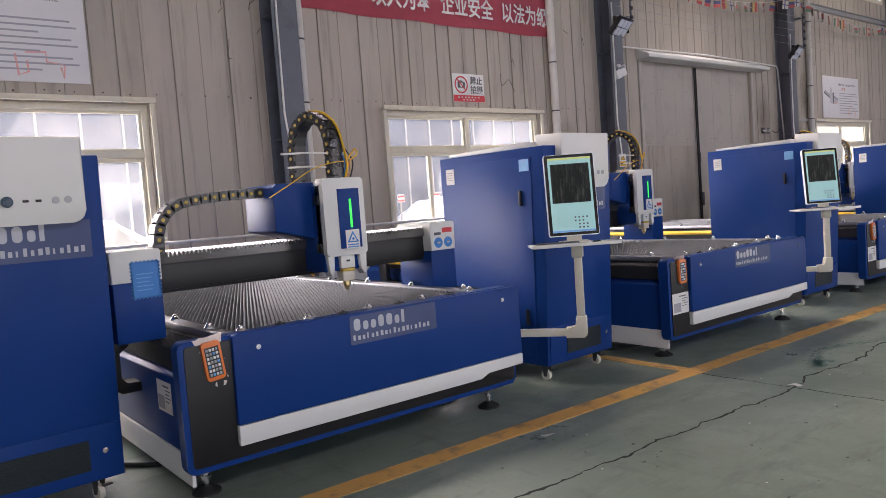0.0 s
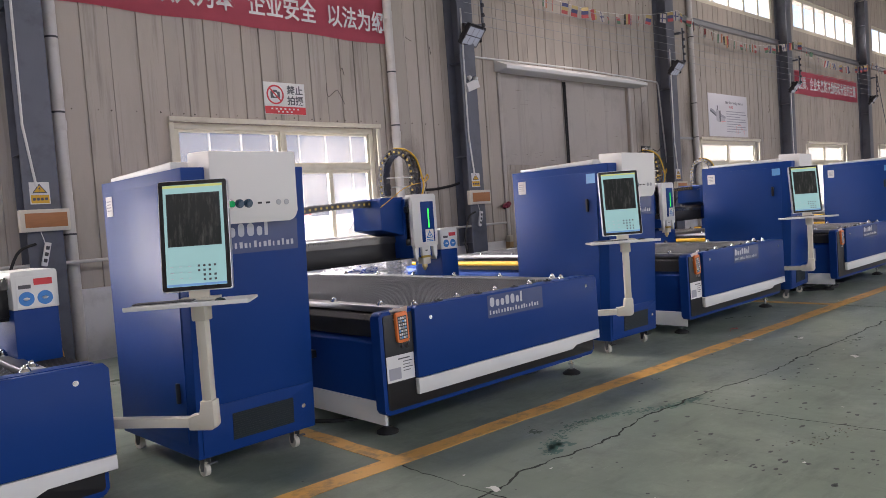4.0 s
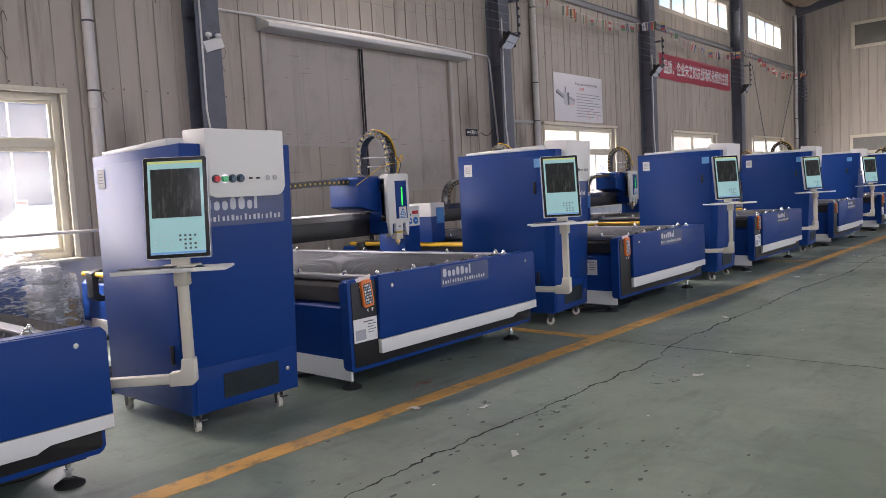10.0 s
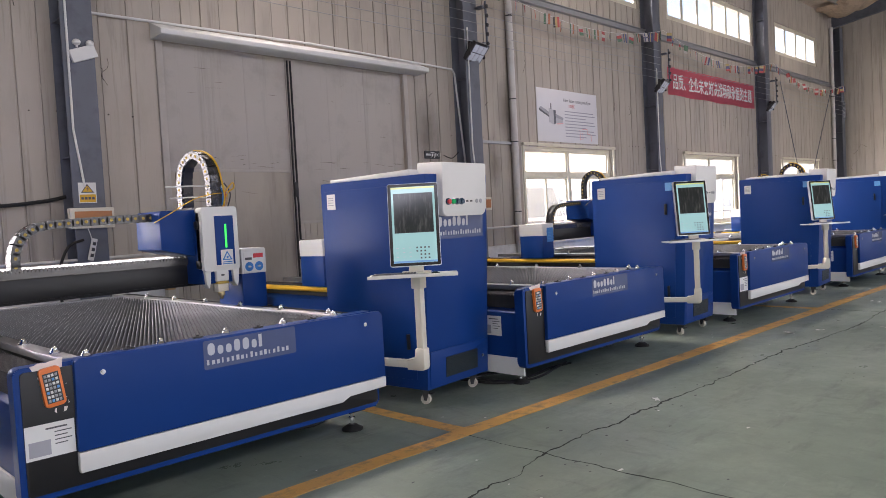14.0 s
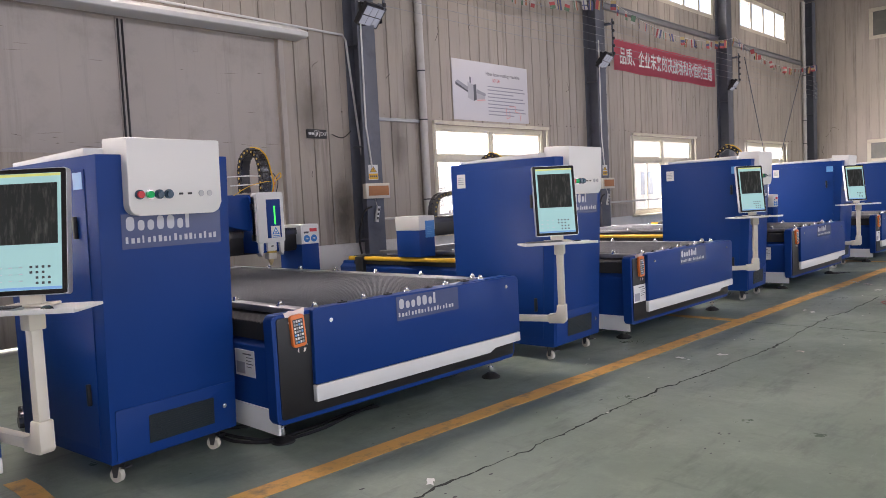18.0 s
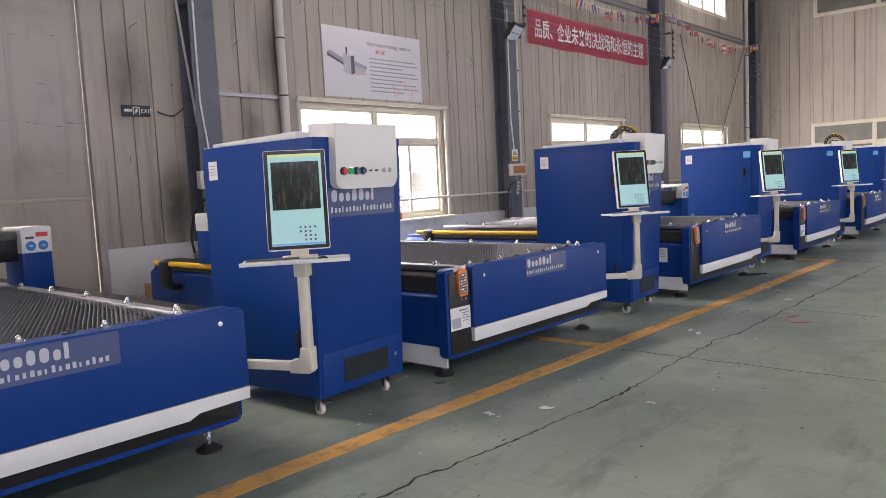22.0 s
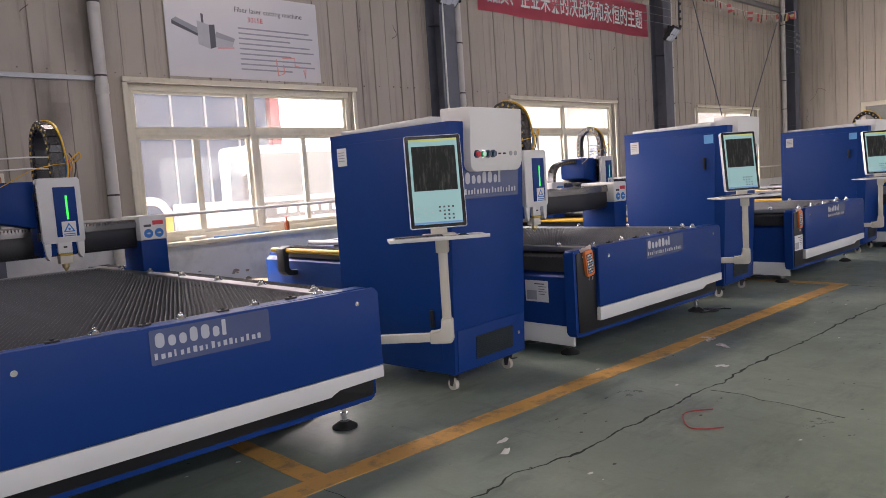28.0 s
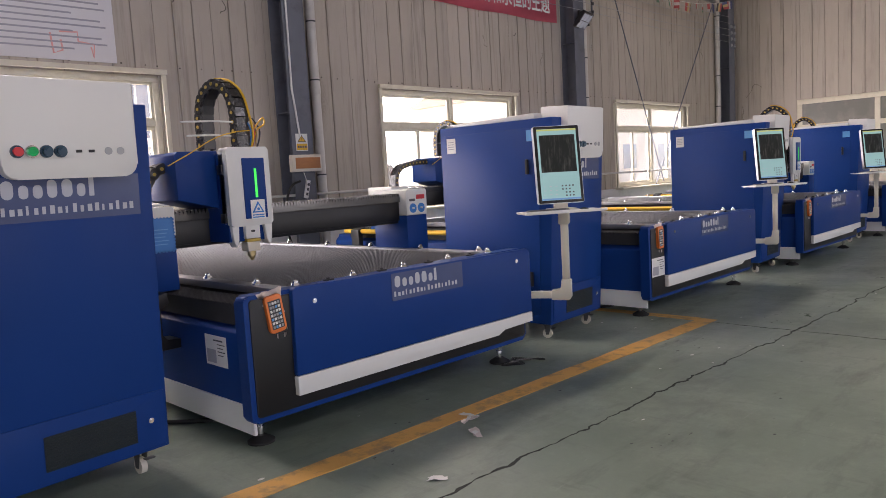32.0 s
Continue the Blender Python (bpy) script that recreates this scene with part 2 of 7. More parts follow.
FRAMEW = mat("cream_window_frame", (0.66, 0.62, 0.50), 0.5, vary=0.08, scale=4, bump=0.08, dirt_or_glare=(0.35, 0.29, 0.2), dirt_or_glare_scale=4, dirt_or_glare_amount=0.4)
PIPE = mat("white_pipe", (0.58, 0.56, 0.53), 0.45, vary=0.1, scale=3, dirt_or_glare=(0.3, 0.27, 0.24), dirt_or_glare_scale=4, dirt_or_glare_amount=0.4)
BANNER = mat("red_banner_cloth", (0.72, 0.14, 0.19), 0.75, vary=0.12, scale=3, bump=0.25, bump_scale=30)
BANNERTXT = mat("white_banner_print", (0.78, 0.74, 0.74), 0.75)
PINKPR = mat("faded_red_print", (0.80, 0.38, 0.36), 0.7)
BOARD = mat("poster_board", (0.70, 0.69, 0.71), 0.45, vary=0.04, scale=2)
GREYPR = mat("grey_print", (0.36, 0.36, 0.40), 0.6)
ROOF = mat("roof_lining", (0.50, 0.44, 0.37), 0.85, vary=0.2, scale=1.5, bump=0.5, bump_scale=8, dirt_or_glare=(0.22, 0.15, 0.10), dirt_or_glare_scale=1.2, dirt_or_glare_amount=0.6)
WOODB = mat("orange_wood", (0.42, 0.17, 0.06), 0.5, vary=0.2, scale=8, stretch=(1, 1, 8))
GLASS = glass("window_glass", haze=0.045)
CLEAR = glass("clerestory_glass", haze=0.03)
LENS = glow("flood_lens", (0.55, 0.60, 0.68), 0.099)
LINE = mat("yellow_floor_paint", (0.70, 0.385, 0.10), 0.5, vary=0.22, scale=3, bump=0.25, bump_scale=60, dirt_or_glare=(0.13, 0.125, 0.10), dirt_or_glare_scale=7, dirt_or_glare_amount=0.95)
CARD = mat("cardboard", (0.34, 0.22, 0.12), 0.8, vary=0.12)


def floor_material():
    """Worn green-grey painted concrete: broad patches, scuffs, dark drops and uneven gloss."""
    m = bpy.data.materials.new("painted_concrete_floor")
    m.use_nodes = True
    n, l = m.node_tree.nodes, m.node_tree.links
    b, co = n["Principled BSDF"], n.new("ShaderNodeTexCoord")

    def noise_of(scale, detail, rough=0.55, stretch=(1, 1, 1)):
        mp, t = n.new("ShaderNodeMapping"), n.new("ShaderNodeTexNoise")
        mp.inputs["Scale"].default_value = stretch
        t.inputs["Scale"].default_value, t.inputs["Detail"].default_value, t.inputs["Roughness"].default_value = scale, detail, rough
        l.new(co.outputs["Object"], mp.inputs["Vector"]), l.new(mp.outputs["Vector"], t.inputs["Vector"])
        return t.outputs["Fac"]

    def ramp(fac, lo, hi, a=0.0, c=1.0):
        r = n.new("ShaderNodeMapRange")
        r.inputs["From Min"].default_value, r.inputs["From Max"].default_value = lo, hi
        r.inputs["To Min"].default_value, r.inputs["To Max"].default_value = a, c
        l.new(fac, r.inputs["Value"])
        return r.outputs["Result"]

    def blend(fac, a, c):
        x = n.new("ShaderNodeMix")
        x.data_type = "RGBA"
        l.new(fac, x.inputs["Factor"])
        for slot, v in ((6, a), (7, c)):
            if isinstance(v, tuple):
                x.inputs[slot].default_value = (*v, 1)
            else:
                l.new(v, x.inputs[slot])
        return x.outputs[2]

    base = blend(ramp(noise_of(0.35, 6), 0.35, 0.65), (0.142, 0.190, 0.146), (0.240, 0.295, 0.235))
    base = blend(ramp(noise_of(1.3, 9, 0.72), 0.48, 0.70, 0, 0.7), base, (0.314, 0.362, 0.298))
    base = blend(ramp(noise_of(2.2, 9, 0.72, (0.5, 1.6, 1)), 0.53, 0.70, 0, 0.75), base, (0.079, 0.108, 0.086))
    base = blend(ramp(noise_of(5.0, 9, 0.75, (1.4, 0.35, 1)), 0.55, 0.66, 0, 0.4), base, (0.090, 0.118, 0.098))
    base = blend(ramp(noise_of(14, 8, 0.8, (0.3, 2.2, 1)), 0.60, 0.66, 0, 0.25), base, (0.456, 0.492, 0.444))
    base = blend(ramp(noise_of(40, 5, 0.7), 0.35, 0.7, 0, 0.3), base, (0.180, 0.198, 0.186))
    l.new(base, b.inputs["Base Color"])
    l.new(ramp(noise_of(1.1, 8, 0.72), 0.3, 0.7, 0.24, 0.52), b.inputs["Roughness"])
    bp = n.new("ShaderNodeBump")
    bp.inputs["Strength"].default_value, bp.inputs["Distance"].default_value = 0.12, 0.004
    l.new(noise_of(25, 5), bp.inputs["Height"]), l.new(bp.outputs["Normal"], b.inputs["Normal"])
    return m


FLOOR = floor_material()


# ---- mesh helpers ----
def box(bm, x0, x1, y0, y1, z0, z1, mi=0, bevel=0.0):
    vs = [bm.verts.new((x, y, z)) for z in (z0, z1) for y in (y0, y1) for x in (x0, x1)]
    fs = [bm.faces.new([vs[i] for i in q]) for q in ((0, 2, 3, 1), (4, 5, 7, 6), (0, 1, 5, 4), (1, 3, 7, 5), (3, 2, 6, 7), (2, 0, 4, 6))]
    for f in fs:
        f.material_index = mi
    if bevel:
        es = {e for f in fs for e in f.edges}
        r = bmesh.ops.bevel(bm, geom=list(es), offset=bevel, segments=2, profile=0.5, affect="EDGES")
        for f in r["faces"]:
            f.material_index = mi
    return vs


def prism(bm, pts, axis, a, b, mi=0, bevel=0.0):
    """Extrudes a polygon along an axis. pts are (y, z) for axis x, (x, z) for y, (x, y) for z."""
    def place(p, v):
        return {"x": (v, p[0], p[1]), "y": (p[0], v, p[1]), "z": (p[0], p[1], v)}[axis]
    va, vb = [bm.verts.new(place(p, a)) for p in pts], [bm.verts.new(place(p, b)) for p in pts]
    k = len(pts)
    fs = [bm.faces.new(va), bm.faces.new(vb[::-1])]
    fs += [bm.faces.new((va[i], vb[i], vb[(i + 1) % k], va[(i + 1) % k])) for i in range(k)]
    for f in fs:
        f.material_index = mi
    if bevel:
        r = bmesh.ops.bevel(bm, geom=list({e for f in fs for e in f.edges}), offset=bevel, segments=2, profile=0.5, affect="EDGES")
        for f in r["faces"]:
            f.material_index = mi


def rounded(x0, x1, z0, z1, r, corners="1111", k=5):
    """A rectangle with rounded corners, as points: lower left, lower right, upper right, upper left."""
    out = []
    for n, (cx, cz, a0) in enumerate(((x0 + r, z0 + r, 180), (x1 - r, z0 + r, 270), (x1 - r, z1 - r, 0), (x0 + r, z1 - r, 90))):
        if corners[n] == "1":
            out += [(cx + r * math.cos(radians(a0 + 90 * i / k)), cz + r * math.sin(radians(a0 + 90 * i / k))) for i in range(k + 1)]
        else:
            out.append(((x0, z0), (x1, z0), (x1, z1), (x0, z1))[n])
    return out


def cyl(bm, c, r, h, axis="z", seg=16, mi=0, r2=None):
    """A cylinder or cone from the point c along +axis."""
    m = {"z": Matrix(), "x": Matrix.Rotation(radians(90), 4, "Y"), "y": Matrix.Rotation(radians(-90), 4, "X")}[axis]
    g = bmesh.ops.create_cone(bm, cap_ends=True, segments=seg, radius1=r, radius2=r if r2 is None else r2, depth=h, matrix=Matrix.Translation(c) @ m @ Matrix.Translation((0, 0, h / 2)))
    for f in {f for v in g["verts"] for f in v.link_faces}:
        f.material_index = mi


def ball(bm, c, r, mi=0, flat=1.0, seg=12):
    g = bmesh.ops.create_uvsphere(bm, u_segments=seg, v_segments=max(6, seg // 2), radius=r, matrix=Matrix.Translation(c) @ Matrix.Diagonal((1, 1, flat, 1)))
    for f in {f for v in g["verts"] for f in v.link_faces}:
        f.material_index = mi


def tube(bm, pts, r, seg=8, mi=0):
    """A round bar or cable along a line of points."""
    pts = [Vector(p) for p in pts]
    rings, side = [], None
    for i, p in enumerate(pts):
        t = (pts[min(i + 1, len(pts) - 1)] - pts[max(i - 1, 0)]).normalized()
        if side is None:
            side = t.orthogonal().normalized()
        side = (side - t * side.dot(t)).normalized()
        up = t.cross(side)
        rings.append([bm.verts.new(p + r * (math.cos(2 * math.pi * k / seg) * side + math.sin(2 * math.pi * k / seg) * up)) for k in range(seg)])
    for a, b in zip(rings, rings[1:]):
        for k in range(seg):
            bm.faces.new((a[k], a[(k + 1) % seg], b[(k + 1) % seg], b[k])).material_index = mi
    bm.faces.new(rings[0][::-1]).material_index = mi
    bm.faces.new(rings[-1]).material_index = mi


def smooth_line(pts, k=6):
    """A smooth curve through a few points."""
    pts = [Vector(p) for p in pts]
    q = [pts[0]] + pts + [pts[-1]]
    out = []
    for i in range(1, len(q) - 2):
        for j in range(k):
            t = j / k
            a, b, c, d = q[i - 1:i + 3]
            out.append(0.5 * (2 * b + (c - a) * t + (2 * a - 5 * b + 4 * c - d) * t * t + (3 * b - a - 3 * c + d) * t ** 3))
    return out + [pts[-1]]


MESHES = {}


def mesh(key, fn, *mats):
    """One mesh for a key, built once by fn(bm) and shared by all its users."""
    if key not in MESHES:
        bm = bmesh.new()
        fn(bm)
        bmesh.ops.recalc_face_normals(bm, faces=bm.faces)
        me = bpy.data.meshes.new(key)
        bm.to_mesh(me)
        bm.free()
        for m in mats:
            me.materials.append(m)
        me.shade_smooth()
        me.set_sharp_from_angle(angle=radians(32))
        MESHES[key] = me
    return MESHES[key]


def part(name, me, parent=None, at=(0, 0, 0), turn=(0, 0, 0), label="", kind=""):
    ob = new(name, me)
    ob.matrix_basis = pose(*at, *turn)
    ob.parent = parent
    if label or kind:
        tagged(ob, label, kind=kind)
    return ob


def thing(name, at, label, category, group="", turn=(0, 0, 0), kind=""):
    return tagged(part(name, None, None, at, turn), label, category, group, kind)


def solo(name, me, at, label, category, group="", turn=(0, 0, 0), kind=""):
    return tagged(part(name, me, None, at, turn), label, category, group, kind)


def word(text, size, material, thick=0.002, key=None, bold=0.0, align="LEFT"):
    """Flat raised lettering in the built-in font, as a mesh in the x-z plane that faces -y."""
    key = key or "text_" + text
    if key not in MESHES:
        c = bpy.data.curves.new(key, "FONT")
        c.body, c.size, c.extrude, c.offset, c.align_x = text, size, thick / 2, bold, align
        c.resolution_u = 3
        o = new(key, c)
        bpy.context.view_layer.update()
        me = bpy.data.meshes.new_from_object(o.evaluated_get(bpy.context.evaluated_depsgraph_get()))
        bpy.data.objects.remove(o)
        me.transform(Matrix.Rotation(radians(90), 4, "X"))
        me.materials.clear()
        me.materials.append(material)
        MESHES[key] = me
    return MESHES[key]

# ---- the hall ----
COLS = [-3.45, 3.43, 10.25, 17.13, 24.1, 31.25, 38.95]
WINDOWS = [(-1.62, 1.88), (5.27, 8.52), (19.05, 22.40), (26.07, 29.50), (33.25, 36.80)]
SILL, HEAD, DADO = 0.88, 2.85, 0.86
CLERE = (6.42, 7.5)
DOOR = (11.6, 15.85, 3.98)

solo("floor", mesh("floor", lambda bm: box(bm, WEST_X, END_X + 0.3, BACK_Y, WALL_Y + 0.25, -0.2, 0.0), FLOOR), (0, 0, 0), "worn green-grey painted concrete floor with scuffs and cracks", "floor", kind="structure")
solo("ground", mesh("ground", lambda bm: box(bm, -400, 400, -400, 400, -0.5, -0.22), mat("yard_concrete", (0.55, 0.53, 0.49), 0.9, vary=0.15, scale=0.4, bump=0.3)), (0, 0, 0), "pale sunlit concrete yard outside the hall", "ground", kind="structure")


def sheet(bm, w, h, thick=0.09, pitch=0.3):
    """A ribbed wall sheet, its face towards -y, from the origin to w wide and h high."""
    face, x = [(0.0, 0.004), (0.006, 0.0)], 0.0
    k = max(1, round(w / pitch))
    for i in range(1, k):
        x = w * i / k
        face += [(x - 0.016, 0.0), (x - 0.009, 0.022), (x + 0.007, 0.022), (x + 0.013, 0.0)]
    face += [(w - 0.006, 0.0), (w, 0.004), (w, thick), (0.0, thick)]
    prism(bm, face, "z", 0, h)


def panel_wall(name, x0, x1, openings, base, top, at, turn, label, step=0.92):
    """A wall of ribbed sheets with openings (x0, x1, z0, z1) cut through; returns its parent."""
    wall = thing(name, at, label, "wall", turn=turn, kind="structure")
    cuts = sorted({x0, x1, *[c for o in openings for c in o[:2] if x0 < c < x1]})
    for a, b in zip(cuts, cuts[1:]):
        k = max(1, round((b - a) / step))
        for i in range(k):
            u, v = a + (b - a) * i / k, a + (b - a) * (i + 1) / k
            mid, z = (u + v) / 2, base
            holes = sorted((o[2], o[3]) for o in openings if o[0] <= mid <= o[1])
            for h0, h1 in holes + [(top, top)]:
                if h0 - z > 0.02:
                    w, h = round(v - u - 0.004, 3), round(h0 - z, 3)
                    part("wall_panel", mesh(f"sheet_{w}_{h}", lambda bm: sheet(bm, w, h), PANEL), wall, (u + 0.002, 0, z))
                z = h1
    return wall


clere_x = [(-2.4, 3.3), (4.6, 10.1), (11.5, 17.0), (18.4, 24.0), (25.5, 31.2), (33.1, 37.25)]
north = [(a, b, SILL, HEAD) for a, b in WINDOWS] + [(DOOR[0], DOOR[1], 0.0, DOOR[2])] + [(a, b, *CLERE) for a, b in clere_x]
panel_wall("wall_north", WEST_X, END_X, north, DADO, EAVE, (0, WALL_Y, 0), (0, 0, 0), "ribbed beige sheet-metal wall, stained and dusty")
end_open = [(1.95, 5.85, 0.95, 2.9), (8.6, 12.5, 0.95, 2.9), (2.05, 5.95, 6.45, 7.55), (8.6, 12.5, 6.45, 7.55)]
panel_wall("wall_east", 0.0, WALL_Y - BACK_Y, end_open, 0.0, RIDGE, (END_X, WALL_Y, 0), (0, 0, -90), "ribbed beige sheet-metal end wall with grimy windows")
# the two openings starting at x = -8.4 are invented, to brighten the west end
south = [(a, b, SILL, HEAD) for a, b in WINDOWS] + [(10.9, 16.5, SILL, HEAD), (-8.4, -3.6, SILL, HEAD)] + [(a, b, *CLERE) for a, b in clere_x + [(-8.4, -3.4)]]


def plain_wall(bm, x0, x1, z0, z1, openings, thick):
    cuts = sorted({x0, x1, *[c for o in openings for c in o[:2]]})
    for a, b in zip(cuts, cuts[1:]):
        z = z0
        for h0, h1 in sorted((o[2], o[3]) for o in openings if o[0] <= (a + b) / 2 <= o[1]) + [(z1, z1)]:
            if h0 > z:
                box(bm, a, b, 0, thick, z, h0)
            z = h1


solo("wall_south", mesh("wall_south", lambda bm: plain_wall(bm, WEST_X, END_X, 0, EAVE, south, 0.2), PANEL), (0, BACK_Y - 0.2, 0), "plain beige wall with a row of windows, two added for light", "wall", kind="structure")
solo("wall_west", mesh("wall_west", lambda bm: box(bm, -0.2, 0, BACK_Y - 0.2, WALL_Y + 0.2, 0, RIDGE), PANEL), (WEST_X, 0, 0), "plain beige sheet-metal wall", "wall", kind="structure")

# low plastered wall under the sheets, broken by the door
dado = thing("wall_base", (0, WALL_Y, 0), "low white plastered wall, scuffed and peeling", "wall", kind="structure")
for a, b in ((WEST_X, DOOR[0] - 0.1), (DOOR[1] + 0.1, END_X)):
    part("plaster_wall", mesh(f"dado_{a:.1f}", lambda bm: box(bm, a, b, -0.02, 0.2, 0.0, DADO - 0.004), PLASTER), dado)

# roof: two lining slopes on rafters
MID_Y = (WALL_Y + BACK_Y) / 2
roof = thing("ceiling", (0, 0, 0), "brown stained roof lining between dark steel rafters", "ceiling", kind="structure")


def roof_slopes(bm):
    prism(bm, [(WALL_Y + 0.4, EAVE), (MID_Y, RIDGE), (BACK_Y - 0.4, EAVE), (BACK_Y - 0.4, EAVE + 0.15), (MID_Y, RIDGE + 0.15), (WALL_Y + 0.4, EAVE + 0.15)], "x", WEST_X - 0.3, END_X + 0.3)


part("roof_lining", mesh("roof", roof_slopes, ROOF), roof)


def rafter(bm):
    for lo, hi, w in ((0.0, 0.02, 0.2), (0.02, 0.43, 0.012), (0.43, 0.45, 0.2)):
        s = (RIDGE - EAVE) / (WALL_Y - MID_Y)
        for y0, y1 in ((MID_Y, WALL_Y), (MID_Y, BACK_Y)):
            e0, e1 = RIDGE - 0.47, EAVE - 0.47
            prism(bm, [(y0, e0 + lo), (y1, e1 + lo), (y1, e1 + hi), (y0, e0 + hi)], "x", -w / 2, w / 2)


for x in COLS:
    part("rafter", mesh("rafter", rafter, COLUMN), roof, (min(x + 0.2, END_X - 0.15), 0, 0))
for k in range(8):
    y = WALL_Y - 0.8 - k * 1.25
    z = EAVE + (WALL_Y - y) * (RIDGE - EAVE) / (WALL_Y - MID_Y) - 0.17
    part("purlin", mesh("purlin", lambda bm: prism(bm, [(0, 0), (0.07, 0), (0.07, 0.012), (0.012, 0.012), (0.012, 0.15), (0.07, 0.15), (0.07, 0.16), (0, 0.16)], "x", WEST_X, END_X), GREYP), roof, (0, y, z))


def column_mesh(bm):
    d, w = 0.34, 0.36
    box(bm, 0, w, -d, -d + 0.016, 0.02, EAVE - 0.5, 0, 0.003)
    box(bm, 0, w, -0.018, -0.002, 0.02, EAVE - 0.5)
    box(bm, w / 2 - 0.006, w / 2 + 0.006, -d + 0.016, -0.018, 0.02, EAVE - 0.5)
    box(bm, -0.05, w + 0.05, -d - 0.05, 0, 0, 0.02)
    for z in (0.9, 2.4, 4.0, 5.8, 7.2):
        box(bm, 0.01, w - 0.01, -d + 0.016, -0.018, z, z + 0.01)


for x in COLS:
    solo("steel_column", mesh("steel_column", column_mesh, COLUMN), (x, WALL_Y, 0), "dark grey painted steel column standing against the sheet wall", "column", "columns along the wall", kind="structure")

# long rail at mid height, and a rail across the blank sheets beside the door
solo("wall_rail", mesh("wall_rail", lambda bm: prism(bm, [(0, 0), (-0.1, 0), (-0.1, 0.02), (-0.015, 0.03), (-0.015, 0.14), (-0.06, 0.15), (-0.06, 0.16), (0, 0.16)], "x", 17.5, END_X - 0.2), GREYP), (0, WALL_Y - 0.005, 5.78), "grey steel rail running along the sheet wall", "rail", kind="structure")
solo("wall_rail", mesh("wall_rail_short", lambda bm: prism(bm, [(0, 0), (-0.05, 0), (-0.05, 0.05), (0, 0.06)], "x", 17.55, 18.72), GREYP), (0, WALL_Y - 0.003, 2.86), "short grey rail across stained wall sheets", "rail", kind="structure")


# ---- windows ----
def bars(bm, w, h, xs, zs, depth=0.07, t=0.045):
    """A window frame from 0 to w and 0 to h with bars centred on xs (with z ranges) and zs (with x ranges)."""
    for a in ((0, w, 0, t), (0, w, h - t, h), (0, t, t, h - t), (w - t, w, t, h - t)):
        box(bm, a[0], a[1], -depth / 2, depth / 2, a[2], a[3], 0, 0.004)
    for x, z0, z1 in xs:
        box(bm, x - t / 2, x + t / 2, -depth / 2 + 0.004, depth / 2 - 0.004, z0, z1, 0, 0.003)
    for z, x0, x1 in zs:
        box(bm, x0, x1, -depth / 2 + 0.006, depth / 2 - 0.006, z - t / 2, z + t / 2, 0, 0.003)


def low_window(name, x0, x1, y, facing=1, detailed=True):
    w, h = x1 - x0, HEAD - SILL
    win = thing(name, (x0, y, SILL), "cream-framed factory window with dusty panes", "window", kind="structure")
    zt, m = 1.38, w / 2
    key = f"lowwin_{w:.2f}"
    part("window_frame", mesh(key, lambda bm: bars(bm, w, h, [(m, 0.045, h - 0.045)], [(zt, 0.045, m - 0.02), (zt, m + 0.02, w - 0.045)], 0.11, 0.075), FRAMEW), win)
    part("lintel_trim", mesh(key + "_trim", lambda bm: box(bm, -0.07, w + 0.07, -0.06, 0.0, 0, 0.06, 0, 0.006), FRAMEW), win, (0, -0.135, h + 0.005))
    for side, xs in (("l", -0.065), ("r", w + 0.005)):
        part("side_trim", mesh(key + "_side", lambda bm: box(bm, 0, 0.06, -0.03, 0.0, 0, h, 0, 0.005), FRAMEW), win, (xs, -0.135, 0))
    if detailed:
        part("window_sill", mesh(key + "_sill", lambda bm: box(bm, -0.06, w + 0.06, -0.3, -0.055, -0.05, -0.004, 0, 0.006), FRAMEW), win, (0, 0, 0))
    for half in (0, 1):
        a, b = (0.075, m - 0.0375) if half == 0 else (m + 0.0375, w - 0.075)
        k = f"{key}_{b - a:.3f}"
        top = part("sash", mesh(k + "_top", lambda bm: bars(bm, b - a, h - 0.075 - zt - 0.0375, [], [], 0.05, 0.035), FRAMEW), win, (a, 0, zt + 0.0375))
        part("pane", mesh(k + "_tp", lambda bm: box(bm, 0.03, b - a - 0.03, -0.002, 0.002, 0.03, h - 0.075 - zt - 0.07), GLASS), top)
        for q in (0, 1):
            c, d = a + (b - a) * q / 2, a + (b - a) * (q + 1) / 2
            s = part("sash", mesh(k + "_low", lambda bm: bars(bm, d - c, zt - 0.1125, [], [], 0.05, 0.05), FRAMEW), win, (c, 0.018 * (q * 2 - 1), 0.075))
            part("pane", mesh(k + "_lp", lambda bm: box(bm, 0.045, d - c - 0.045, -0.002, 0.002, 0.045, zt - 0.16), GLASS), s)
    for o in win.children_recursive:
        if o.name.startswith("pane"):
            o.visible_shadow = False
    return win


for i, (a, b) in enumerate(WINDOWS):
    low_window(f"window_{i + 1}", a, b, WALL_Y + 0.07)


